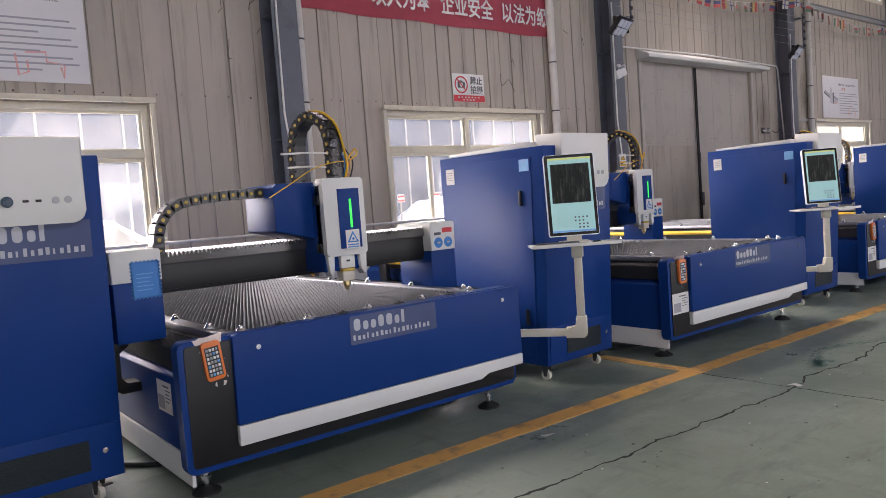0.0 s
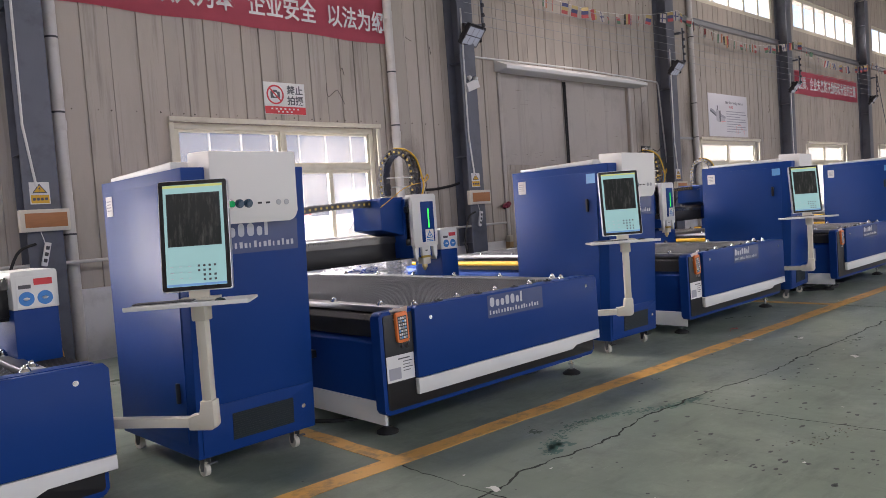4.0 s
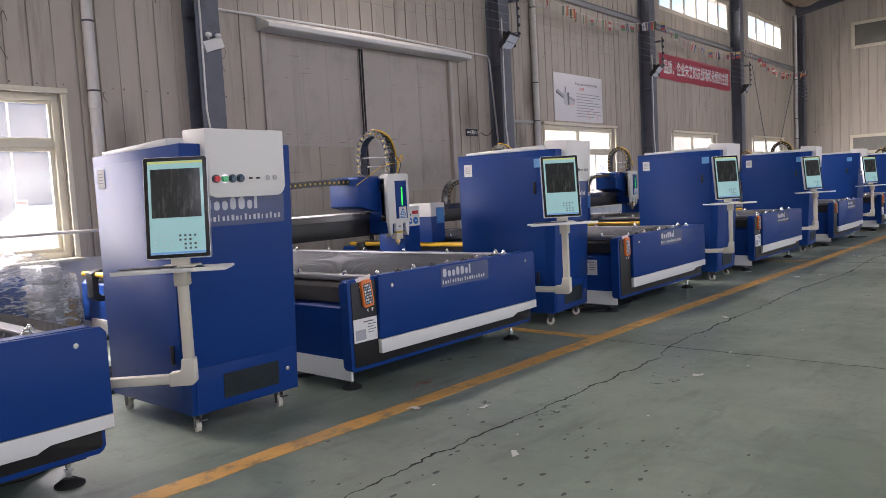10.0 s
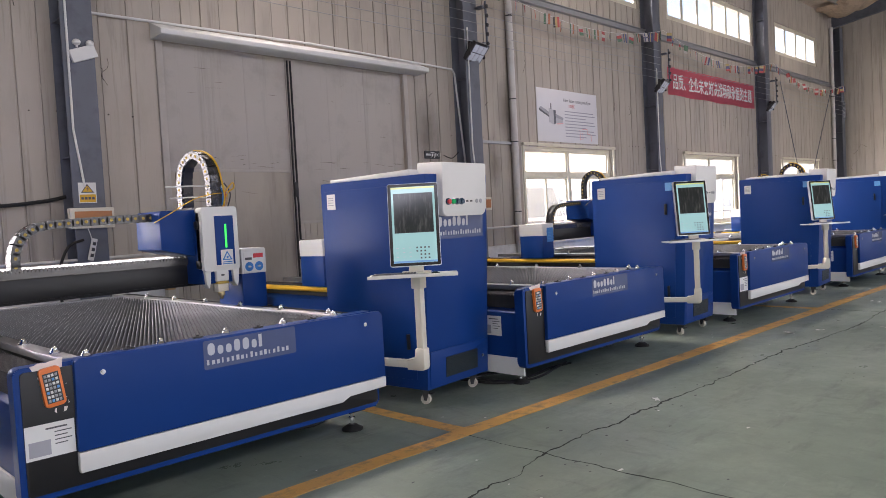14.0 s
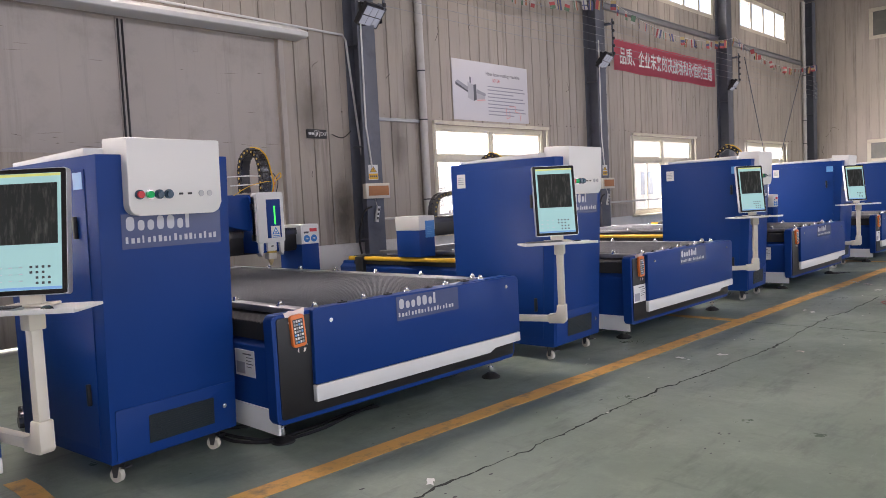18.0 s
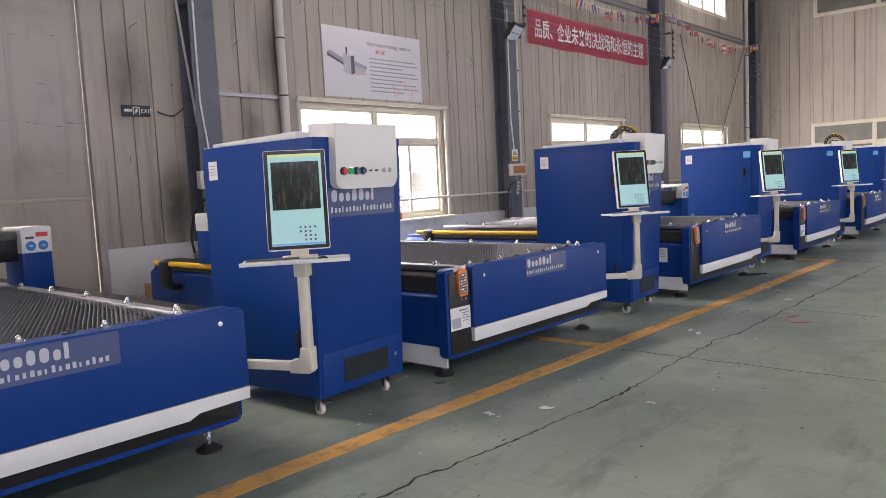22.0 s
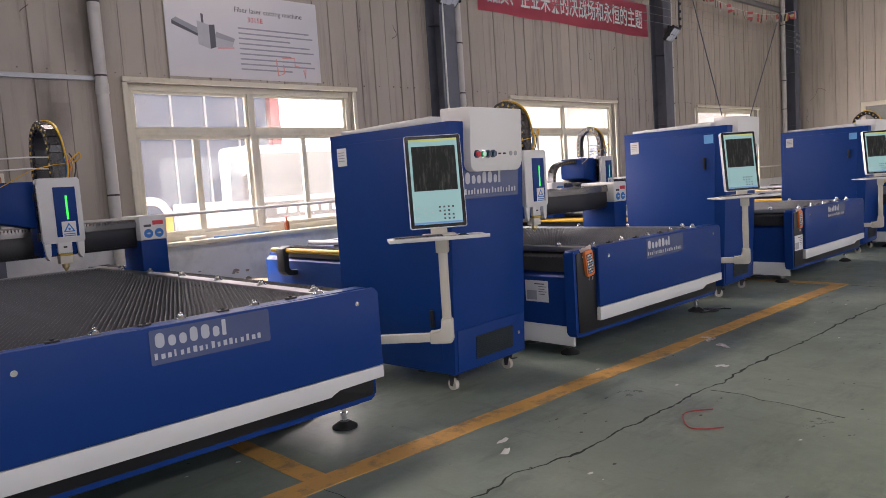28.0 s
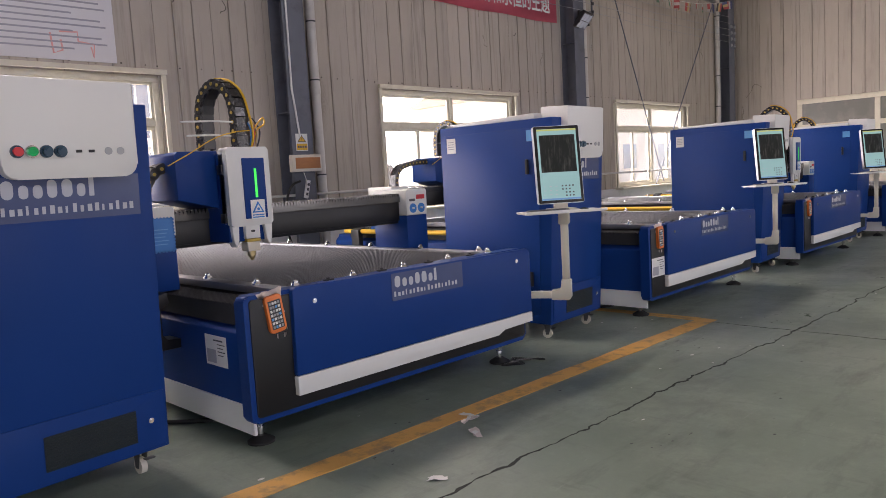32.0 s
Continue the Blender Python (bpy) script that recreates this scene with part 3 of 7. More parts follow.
def high_window(name, x0, x1, y, z0, z1, panes, turn=(0, 0, 0), pane_mat=CLEAR, at=None, transom=None):
    w, h = x1 - x0, z1 - z0
    win = thing(name, at or (x0, y, z0), "high band window of pale panes in a cream frame" if pane_mat is CLEAR else "cream-framed window with grimy grey panes", "window", turn=turn, kind="structure")
    key = f"high_{w:.2f}_{h:.2f}_{panes}"
    rows = [(0.08, h - 0.08)] if transom is None else [(0.08, transom - 0.04), (transom + 0.04, h - 0.08)]
    part("window_frame", mesh(key, lambda bm: bars(bm, w, h, [(w * i / panes, 0.045, h - 0.045) for i in range(1, panes)], [] if transom is None else [(transom, 0.045, w - 0.045)], 0.036, 0.13), FRAMEW), win)
    for i in range(panes):
        for lo, hi in rows:
            g = part("pane", mesh(f"{key}_p{lo:.2f}{pane_mat.name}", lambda bm: box(bm, 0.066, w / panes - 0.066, -0.002, 0.002, lo, hi), pane_mat), win, (w * i / panes, 0, 0))
            g.visible_shadow = False
    return win


for i, (a, b) in enumerate(clere_x):
    high_window(f"window_{10 + i}", a, b, WALL_Y + 0.05, *CLERE, round((b - a) / 1.0))
GRIME = mat("grimy_glass", (0.15, 0.15, 0.13), 0.3, vary=0.25, scale=1.5, dirt_or_glare=(0.30, 0.27, 0.23), dirt_or_glare_scale=2, dirt_or_glare_amount=0.6)
for i, (a, b, z0, z1) in enumerate(end_open):
    high_window(f"window_{20 + i}", a, b, 0, z0, z1, 2, (0, 0, -90), GRIME, (END_X + 0.05, WALL_Y - a, z0), 1.2 if z0 < 3 else None)

# the neighbouring bay that the end windows look into, and the daylight of the opposite wall
solo("backdrop", mesh("neighbour_wall", lambda bm: box(bm, 0, 0.2, BACK_Y, WALL_Y, 0, 9), PANEL), (END_X + 3.2, 0, 0), "dim wall of the neighbouring bay behind the end windows", "wall", kind="structure")
for a, b, z0, z1 in south:
    low = z0 < 3
    # lamps past x = 30 are boosted, extra light for the far end
    window_lamp((a + b) / 2, BACK_Y - 0.1, (z0 + z1) / 2, b - a, z1 - z0, 1, (SOUTH_LOW if low else SOUTH_HIGH) * (1.7 if a > 30 else 1.0))

# skylight that falls in through the wall with the door: it comes from above, so each lamp looks down
for a, b in clere_x:
    window_lamp((a + b) / 2, WALL_Y + 0.2, sum(CLERE) / 2, b - a, CLERE[1] - CLERE[0], -1, NORTH_HIGH * (b - a) / 5.6, (1.0, 0.95, 0.87), 1.35, 110, 0.35)
for a, b in WINDOWS:
    window_lamp((a + b) / 2, WALL_Y + 0.2, (SILL + HEAD) / 2, b - a, HEAD - SILL, -1, NORTH_LOW, (1.0, 0.98, 0.95), 0.5, 125, 0.7)

# heads of the sheet screws, in rows over the windows
def screw_heads(bm):
    r = random.Random(21)
    for z in (2.97, 5.95):
        x = WEST_X + 0.2
        while x < END_X - 0.2:
            x += 0.15 if r.random() < 0.3 else 0.3
            if not (DOOR[0] - 0.3 < x < DOOR[1] + 0.5 and z < DOOR[2]):
                cyl(bm, (x, 0.001, z + r.gauss(0, 0.006)), r.uniform(0.007, 0.013), -0.005, "y", 6)


solo("trim", mesh("screw_heads", screw_heads, mat("rusty_screw_head", (0.09, 0.07, 0.06), 0.7, vary=0.3, scale=12)), (0, WALL_Y, 0), "rows of dark screw heads in the sheet wall", "trim", kind="stuff")

# unseen overhang, added only to keep direct sun out of the high windows
solo("eave", mesh("eave", lambda bm: box(bm, WEST_X - 0.3, END_X + 0.3, 0.26, 2.3, 0, 0.08, 0, 0.01), PANEL), (0, WALL_Y, EAVE + 0.05), "unseen sheet added outside the wall to block sun from the high windows", "roof", kind="structure")

def torn_lining(bm):
    """A torn sheet of roof lining that sags in crumpled folds."""
    r = random.Random(14)
    n = 16
    grid = []
    for i in range(n + 1):
        row = []
        for j in range(n + 1):
            u, v = i / n, j / n
            ragged = 0.10 * math.sin(9 * u + 2 * v) if j in (0, n) else 0.0
            sag = 0.34 * math.sin(math.pi * u) * math.sin(math.pi * v) ** 0.6 + 0.08 * math.sin(11 * u + 6 * v) * math.sin(math.pi * v)
            row.append(bm.verts.new((2.0 * u + r.gauss(0, 0.015), -1.7 * v + ragged + r.gauss(0, 0.015), 0.163 * 1.7 * v - max(sag, -0.02) + r.gauss(0, 0.012))))
        grid.append(row)
    for i in range(n):
        for j in range(n):
            bm.faces.new((grid[i][j], grid[i + 1][j], grid[i + 1][j + 1], grid[i][j + 1]))
    bmesh.ops.solidify(bm, geom=bm.faces[:], thickness=0.01)


part("torn_lining", mesh("torn_lining", torn_lining, mat("torn_insulation", (0.62, 0.50, 0.38), 0.8, vary=0.35, scale=5, bump=0.6, bump_scale=10, dirt_or_glare=(0.25, 0.16, 0.10), dirt_or_glare_scale=3, dirt_or_glare_amount=0.8)), roof, (37.0, WALL_Y - 0.1, EAVE - 0.06), label="torn sagging brown insulation sheet")


def thread(at, pts, turn=0):
    """A limp dark thread of cobweb and dust on a wall."""
    solo("cobweb", mesh(f"thread_{at[0]}_{at[2]}", lambda bm: tube(bm, smooth_line([(x, -0.006, z) for x, z in pts]), 0.004, 5), mat("dusty_thread", (0.07, 0.06, 0.055), 0.9)), at, "dark dusty cobweb thread on the sheet wall", "cobweb", "cobweb threads", (0, 0, turn))


thread((7.98, WALL_Y, 3.72), [(0, 0.0), (0.03, 0.05), (0.06, -0.06)])
thread((7.7, WALL_Y, 3.32), [(0.01, 0.2), (0.0, 0.08), (0.03, 0.0), (0.17, 0.1), (0.22, 0.07), (0.31, -0.1)])
thread((9.33, WALL_Y, 4.36), [(0, 0.03), (0.05, 0.0), (0.13, -0.03)])
thread((9.86, WALL_Y, 4.2), [(0, 0.08), (0.02, -0.05)])
thread((3.36, WALL_Y, 3.8), [(0, 0.0), (0.05, 0.07), (0.08, 0.08)])
thread((END_X, 8.38, 3.4), [(-0.23, -0.25), (-0.19, -0.26), (-0.06, -0.1), (0.0, 0.05), (0.11, 0.05), (0.24, -0.04)], -90)
thread((END_X, 8.7, 2.6), [(0.0, 0.28), (0.03, 0.1), (-0.02, 0.0), (0.05, -0.14)], -90)

# ---- the big door ----
door = thing("door_1", (0, WALL_Y, 0), "tall closed beige sheet-metal double door, scuffed", "door", kind="structure")
for a, b, seam, key in ((DOOR[0] - 0.01, 13.52, 2.28, "leaf_a"), (13.6, DOOR[1] - 0.008, 1.5, "leaf_b")):
    def upper(bm, w=b - a, seam=seam):
        box(bm, 0, w, 0.05, 0.09, seam, DOOR[2] + 0.06, 0, 0.004)
        for u in (0.0, w * 0.3, w * 0.63):
            box(bm, u, u + 0.006, 0.047, 0.051, seam, DOOR[2] - 0.02)
        box(bm, 0, w, 0.044, 0.05, seam - 0.01, seam + 0.03, 0, 0.002)
    def lower(bm, w=b - a, seam=seam):
        for u, v in ((0.0, 0.1), (0.1, 0.2), (0.2, 0.33), (0.33, w * 0.5), (w * 0.5, w + 0.002)):
            box(bm, u + 0.004, v - 0.004, 0.052, 0.085, 0.03, seam - 0.004, 0, 0.004)
        box(bm, 0, w - 0.002, 0.068, 0.088, 0.03, seam - 0.002)
    leaf = part("door_leaf", mesh(key, upper, DOORP), door, (a, 0, 0))
    part("lower_sheet", mesh(key + "_low", lower, PANEL), leaf)
cp = part("centre_post", mesh("centre_post", lambda bm: (box(bm, 0.002, 0.02, 0.0, 0.05, 0.05, 3.95, 0, 0.004), box(bm, 0.058, 0.076, 0.0, 0.05, 0.05, 3.95, 0, 0.004), box(bm, -0.012, 0.092, -0.05, 0.0, 0.95, 1.25, 0, 0.01), box(bm, -0.008, 0.05, -0.035, 0.0, 1.9, 2.12, 0, 0.006)), BLACK), door, (13.52, 0, 0), label="twin black lock rails")
part("filler_strip", mesh("centre_filler", lambda bm: box(bm, -0.012, 0.082, 0.03, 0.092, 0.02, 4.03), DOORP), cp)
part("awning", mesh("awning", lambda bm: prism(bm, [(0, 0.02), (0, 0.24), (-0.32, 0.1), (-0.32, 0.04), (-0.3, 0.03)], "x", 0, 4.75, 0, 0.004), WHITE), door, (11.45, -0.003, 3.96), label="pale sheet-metal canopy")
part("jamb", mesh("jamb", lambda bm: box(bm, 0, 0.09, -0.03, 0.12, 0, 3.98, 0, 0.005), DOORP), door, (DOOR[0] - 0.1, 0, 0))
part("jamb", mesh("deep_jamb", lambda bm: box(bm, 0, 0.09, -0.03, 0.32, 0, 3.98, 0, 0.005), DOORP), door, (DOOR[1] + 0.004, 0, 0))

def scuffs(bm):
    """Dark rub marks and scratches across the leaves."""
    r = random.Random(31)
    for i in range(46):
        x, z, n = r.uniform(11.8, 15.6), r.choice((r.gauss(2.42, 0.06), r.gauss(2.1, 0.25), r.gauss(3.35, 0.25))), r.uniform(0.04, 0.32)
        if abs(x - 13.56) < 0.2 or abs(x + n - 13.56) < 0.2:
            continue
        t = r.uniform(0.002, 0.005)
        a = r.gauss(0, 0.08)
        vs = [bm.verts.new((x + u * n, 0.0, z + u * n * a + v * t)) for u, v in ((0, 0), (0.5, -0.8), (1, 0), (0.5, 0.8))]
        bm.faces.new(vs)


part("scuff_marks", mesh("door_scuffs", scuffs, mat("dark_rub_mark", (0.16, 0.14, 0.12), 0.8, vary=0.3, scale=9)), door, (0, 0.0445, 0), label="dark rub marks")

# ---- outdoors, seen through the panes ----
HAZE = glow("bright_haze", (1.0, 0.965, 0.91), OUT_GLOW)
solo("backdrop", mesh("sky_backdrop", lambda bm: box(bm, -60, 160, 0, 0.2, -0.2, 25), HAZE), (0, 46, 0), "bright hazy daylight beyond the yard", "sky", kind="structure")
FAR = mat("far_shed_sheet", (0.115, 0.165, 0.25), 0.7, vary=0.3, scale=0.5, dirt_or_glare=(0.22, 0.25, 0.29), dirt_or_glare_scale=2.5, dirt_or_glare_amount=0.6)
CREAMW = mat("far_cream_wall", (0.78, 0.66, 0.50), 0.8, vary=0.1, scale=0.4)

def far_shed(bm, w, h):
    for i in range(int(w / 1.2)):
        box(bm, i * 1.2 + 0.02, i * 1.2 + 1.18, 0, 4, 0, h, 0)
        box(bm, i * 1.2 - 0.035, i * 1.2 + 0.035, -0.05, 0.02, 0, h, 1)
    box(bm, -0.2, w, -0.3, 4.2, h, h + 0.25, 0)


solo("shed", mesh("shed_a", lambda bm: far_shed(bm, 42.0, 7.6), FAR, WHITE), (-12.3, 24, -0.22), "blue-grey sheet-metal shed across the yard", "building", kind="structure")
solo("shed_post", mesh("shed_post", lambda bm: box(bm, 0, 0.4, -0.1, 0.3, 0, 7.9, 0, 0.02), mat("red_post_paint", (0.55, 0.03, 0.04), 0.5)), (29.75, 23.9, -0.22), "red painted corner post of the shed", "post", kind="structure")
house = thing("house", (52, 27, -0.22), "sunlit cream building across the yard", "building", kind="structure")
part("wall", mesh("house_wall", lambda bm: box(bm, 0, 48, 0, 8, 0, 6.2, 0, 0.05), CREAMW), house)
part("roof", mesh("house_roof", lambda bm: prism(bm, [(-0.5, 6.2), (4, 7.6), (8.5, 6.2), (8.5, 6.05), (-0.5, 6.05)], "x", -0.4, 48.4), mat("far_roof", (0.5, 0.3, 0.2), 0.8)), house)
for i in range(9):
    part("window", mesh("house_window", lambda bm: box(bm, 0, 1.8, -0.03, 0.02, 0, 1.7, 0, 0.02), mat("far_window", (0.25, 0.28, 0.3), 0.15)), house, (2.0 + 5.0 * i, 0, 1.4))

for x in (10.33, 11.54):
    ys = thing("yard_sign", (x, 16.0, -0.22), "small red and white sign on a thin yard post", "sign", "yard signs")
    part("post", mesh("yard_sign_post", lambda bm: box(bm, -0.02, 0.02, 0.0, 0.03, 0, 1.95), GREYP), ys)
    part("board", mesh("yard_sign_board", lambda bm: box(bm, -0.11, 0.11, -0.012, 0.0, 1.74, 1.95, 0, 0.003), PAPER), ys)
    part("red_band", mesh("yard_sign_band", lambda bm: [box(bm, -0.1, 0.1, -0.016, -0.012, z, z + 0.05) for z in (1.76, 1.87)], REDINK), ys)

# ---- laser cutting machines ----
def curve_links(pts, step):
    """Places and slopes at even steps along a line in the x-z plane."""
    line = smooth_line([(x, 0, z) for x, z in pts], 12)
    out, left = [], 0.0
    for a, b in zip(line, line[1:]):
        d = (b - a).length
        while left <= d:
            p = a + (b - a) * (left / d)
            out.append((p.x, p.z, math.degrees(math.atan2((b - a).z, (b - a).x))))
            left += step
        left -= d
    return out


def link_mesh(bm):
    """One drag-chain link along x, hollow, with a yellow pin on either side."""
    for y in (-0.055, 0.043):
        prism(bm, rounded(-0.035, 0.037, -0.03, 0.03, 0.022, k=3), "y", y, y + 0.012)
    box(bm, -0.028, 0.028, -0.043, 0.043, 0.022, 0.029)
    box(bm, -0.028, 0.028, -0.043, 0.043, -0.029, -0.022)
    for y in (-0.0575, 0.055):
        cyl(bm, (0, y, 0), 0.0115, 0.0025, "y", 10, 1)


def slat_mesh(bm):
    """One toothed support slat along x: blunt teeth on a thin plate."""
    w, p, n = 1.56, 0.026, 60
    top = []
    for i in range(n):
        top += [(i * p, 0.058), (i * p + p * 0.4, 0.098), (i * p + p * 0.6, 0.098)]
    top.append((w, 0.058))
    a = [bm.verts.new((x, 0, z)) for x, z in top]
    b = [bm.verts.new((x, 0, 0)) for x, z in top]
    c = [bm.verts.new((x, 0.004, z)) for x, z in top]
    for i in range(len(top) - 1):
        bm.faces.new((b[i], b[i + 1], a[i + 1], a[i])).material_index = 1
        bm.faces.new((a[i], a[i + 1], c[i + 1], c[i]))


def bed_body(bm):
    prism(bm, [(-0.34, 0.2), (-0.36, 0.2), (-0.36, 0.62), (-0.30, 0.66), (-0.30, 0.70), (1.76, 0.70), (1.8, 0.66), (1.8, 0.2)], "y", 0.06, 4.62, 0, 0.006)


def bed_skirt(bm):
    prism(bm, [(0.07, 0.09), (4.4, 0.09), (4.4, 0.24), (0.07, 0.24)], "x", -0.372, -0.352, 0, 0.004)


def front_frame(bm):
    prism(bm, rounded(-0.405, 1.865, 0.165, 0.835, 0.035), "y", 0.02, 0.11, 0, 0.012)


def front_black(bm):
    prism(bm, rounded(-0.375, 1.845, 0.195, 0.812, 0.02), "y", 0.012, 0.03, 0, 0.003)


def front_panel(bm):
    prism(bm, [(-0.14, 0.37), (1.90, 0.37), (1.90, 0.80), (1.875, 0.83), (-0.11, 0.845), (-0.135, 0.83)], "y", -0.022, 0.014, 0, 0.005)


def front_stripe(bm):
    prism(bm, [(-0.14, 0.262), (1.52, 0.262), (1.58, 0.295), (1.90, 0.295), (1.90, 0.366), (-0.14, 0.366)], "y", -0.024, 0.014, 0, 0.004)


def rim_mesh(bm):
    for x0, x1, y0, y1 in ((-0.15, -0.055, 0.03, 4.0), (1.575, 1.665, 0.03, 4.0), (-0.055, 1.575, 0.03, 0.135), (-0.055, 1.575, 3.72, 3.82)):
        box(bm, x0, x1, y0, y1, 0.79, 0.832, 0, 0.004)


def tray_mesh(bm):
    box(bm, -0.055, 1.575, 0.135, 3.72, 0.70, 0.73)


def ball_unit(bm):
    cyl(bm, (0, 0, 0), 0.031, 0.008, seg=14)
    cyl(bm, (0, 0, 0.008), 0.026, 0.012, seg=14, r2=0.020)
    ball(bm, (0, 0, 0.022), 0.0165)


def foot_mesh(bm):
    cyl(bm, (0, 0, 0), 0.075, 0.012, seg=20)
    cyl(bm, (0, 0, 0.012), 0.075, 0.028, seg=20, r2=0.03)
    cyl(bm, (0, 0, 0.04), 0.014, 0.16, seg=10, mi=1)
    cyl(bm, (0, 0, 0.075), 0.024, 0.016, seg=6, mi=1)
    box(bm, -0.07, 0.07, -0.07, 0.07, 0.135, 0.2, 0, 0.004)


def rail_cover(bm):
    """The pleated black cover along one side of the bed."""
    n = 110
    line = [(0.12, 0.66)]
    for i in range(n):
        y = 0.12 + 4.2 * i / n
        line += [(y, 0.764), (y + 4.2 / n * 0.4, 0.776), (y + 4.2 / n * 0.75, 0.776)]
    prism(bm, line + [(4.32, 0.764), (4.32, 0.66)], "x", -0.345, -0.155)


def side_tube(bm):
    tube(bm, [(0, 1.0, 0), (0, 4.25, 0)], 0.028, 12)


def side_bracket(bm):
    prism(bm, [(-0.06, 0.02), (0.05, 0.05), (0.06, 0.0), (0.06, -0.02), (0.0, -0.05), (0.0, -0.2), (0.03, -0.235), (0.14, -0.235), (0.14, -0.29), (0.0, -0.29), (-0.055, -0.24)], "y", -0.075, 0.075, 0, 0.006)


def left_block(bm):
    prism(bm, rounded(-0.53, -0.27, 0.79, 1.12, 0.012, "0000"), "y", 0, 0.42, 0, 0.006)
    prism(bm, rounded(-0.535, -0.265, 1.12, 1.295, 0.012, "0011"), "y", -0.004, 0.424, 1, 0.006)


def right_block(bm):
    box(bm, 1.64, 1.86, 0.0, 0.4, 0.80, 1.09, 0, 0.006)
    prism(bm, rounded(1.64, 1.865, 1.09, 1.295, 0.015, "0011"), "y", -0.004, 0.404, 1, 0.005)


def beam_mesh(bm):
    box(bm, -0.27, 1.64, 0.10, 0.36, 1.03, 1.235, 0, 0.004)
    box(bm, -0.27, 1.64, 0.085, 0.1, 1.05, 1.2, 0, 0.003)


def pleats(bm):
    """One folded strip along the top of the beam."""
    n, w = 78, 1.91
    top = []
    for i in range(n):
        p = w / n
        top += [(-0.27 + i * p, 1.237), (-0.27 + (i + 0.35) * p, 1.267), (-0.27 + (i + 0.65) * p, 1.267)]
    top.append((1.64, 1.237))
    rows = [[bm.verts.new((x, y, z)) for x, z in top] for y in (0.07, 0.37)]
    base = [[bm.verts.new((x, y, 1.2)) for x, z in top] for y in (0.07, 0.37)]
    for i in range(len(top) - 1):
        bm.faces.new((rows[0][i], rows[0][i + 1], rows[1][i + 1], rows[1][i]))
        bm.faces.new((base[0][i], base[0][i + 1], rows[0][i + 1], rows[0][i]))
        bm.faces.new((rows[1][i], rows[1][i + 1], base[1][i + 1], base[1][i]))


def head_body(bm):
    prism(bm, [(-0.26, 1.33), (0.02, 1.26), (0.02, 1.62), (-0.24, 1.62), (-0.26, 1.60)], "y", -0.06, 0.36, 0, 0.006)
    box(bm, 0.0, 0.27, -0.16, 0.3, 1.05, 1.60, 0, 0.006)


def head_front(bm):
    prism(bm, rounded(0.0, 0.295, 1.145, 1.635, 0.02), "y", -0.2, -0.1, 0, 0.008)
    for x0, x1 in ((0.005, 0.055), (0.235, 0.29)):
        prism(bm, [(x0, 1.15), (x1, 1.15), (x1 - 0.006, 1.06), (x1 - 0.02, 1.015), (x0 + 0.01, 1.05)], "y", -0.19, -0.11, 0, 0.004)


def head_inset(bm):
    box(bm, 0.10, 0.255, -0.207, -0.198, 1.19, 1.565, 0, 0.002)


def nozzle(bm):
    box(bm, 0.098, 0.2, -0.19, -0.1, 1.065, 1.15, 0, 0.005)
    prism(bm, rounded(0.135, 0.163, 1.105, 1.118, 0.006, k=3), "y", -0.192, -0.189, 4)
    box(bm, 0.102, 0.196, -0.195, -0.11, 1.045, 1.063, 2, 0.003)
    box(bm, 0.105, 0.193, -0.19, -0.11, 0.985, 1.044, 1, 0.004)
    cyl(bm, (0.15, -0.15, 0.955), 0.026, 0.03, seg=14, mi=3)
    cyl(bm, (0.15, -0.15, 0.925), 0.008, 0.03, seg=12, mi=3, r2=0.022)


def remote_mesh(bm):
    prism(bm, rounded(-0.057, 0.057, -0.115, 0.115, 0.02), "y", -0.028, 0.0, 0, 0.006)
    box(bm, -0.043, 0.043, -0.029, -0.0275, -0.092, 0.085, 1)
    for i in range(4):
        for j in range(7):
            box(bm, -0.038 + i * 0.0195, -0.0235 + i * 0.0195, -0.033, -0.029, -0.086 + j * 0.0245, -0.070 + j * 0.0245, (2, 3, 2, 4, 2, 3, 3)[(i * 3 + j * 5) % 7], 0.002)


def bag_mesh(bm):
    """A thin crumpled bag behind and round the remote, with ragged ends."""
    nx, nz = 8, 12
    rows = []
    for j in range(nz + 1):
        z = -0.165 + 0.31 * j / nz
        half = 0.076 + 0.014 * noise.noise((3.1, z * 22, 0)) + (0.014 if j in (0, 1, nz) else 0.0)
        rows.append([bm.verts.new((-half + 2 * half * i / nx, 0.004 + 0.007 * noise.noise((i * 0.9, j * 0.8, 4)), z + 0.012 * noise.noise((i * 0.8, j, 1)) * (j in (0, nz)))) for i in range(nx + 1)])
    for a, b in zip(rows, rows[1:]):
        for i in range(nx):
            bm.faces.new((a[i], a[i + 1], b[i + 1], b[i]))
    bmesh.ops.solidify(bm, geom=bm.faces[:], thickness=0.003)


def paper_mesh(bm):
    box(bm, -0.115, 0.115, -0.003, 0, -0.085, 0.085, 0)
    box(bm, -0.10, 0.0, -0.0045, -0.003, -0.07, 0.005, 1)
    box(bm, -0.02, 0.08, -0.0045, -0.003, 0.055, 0.063, 2)
    for i in range(4):
        box(bm, 0.02, 0.10 - 0.02 * (i % 2), -0.0045, -0.003, 0.035 - i * 0.02, 0.04 - i * 0.02, 2)


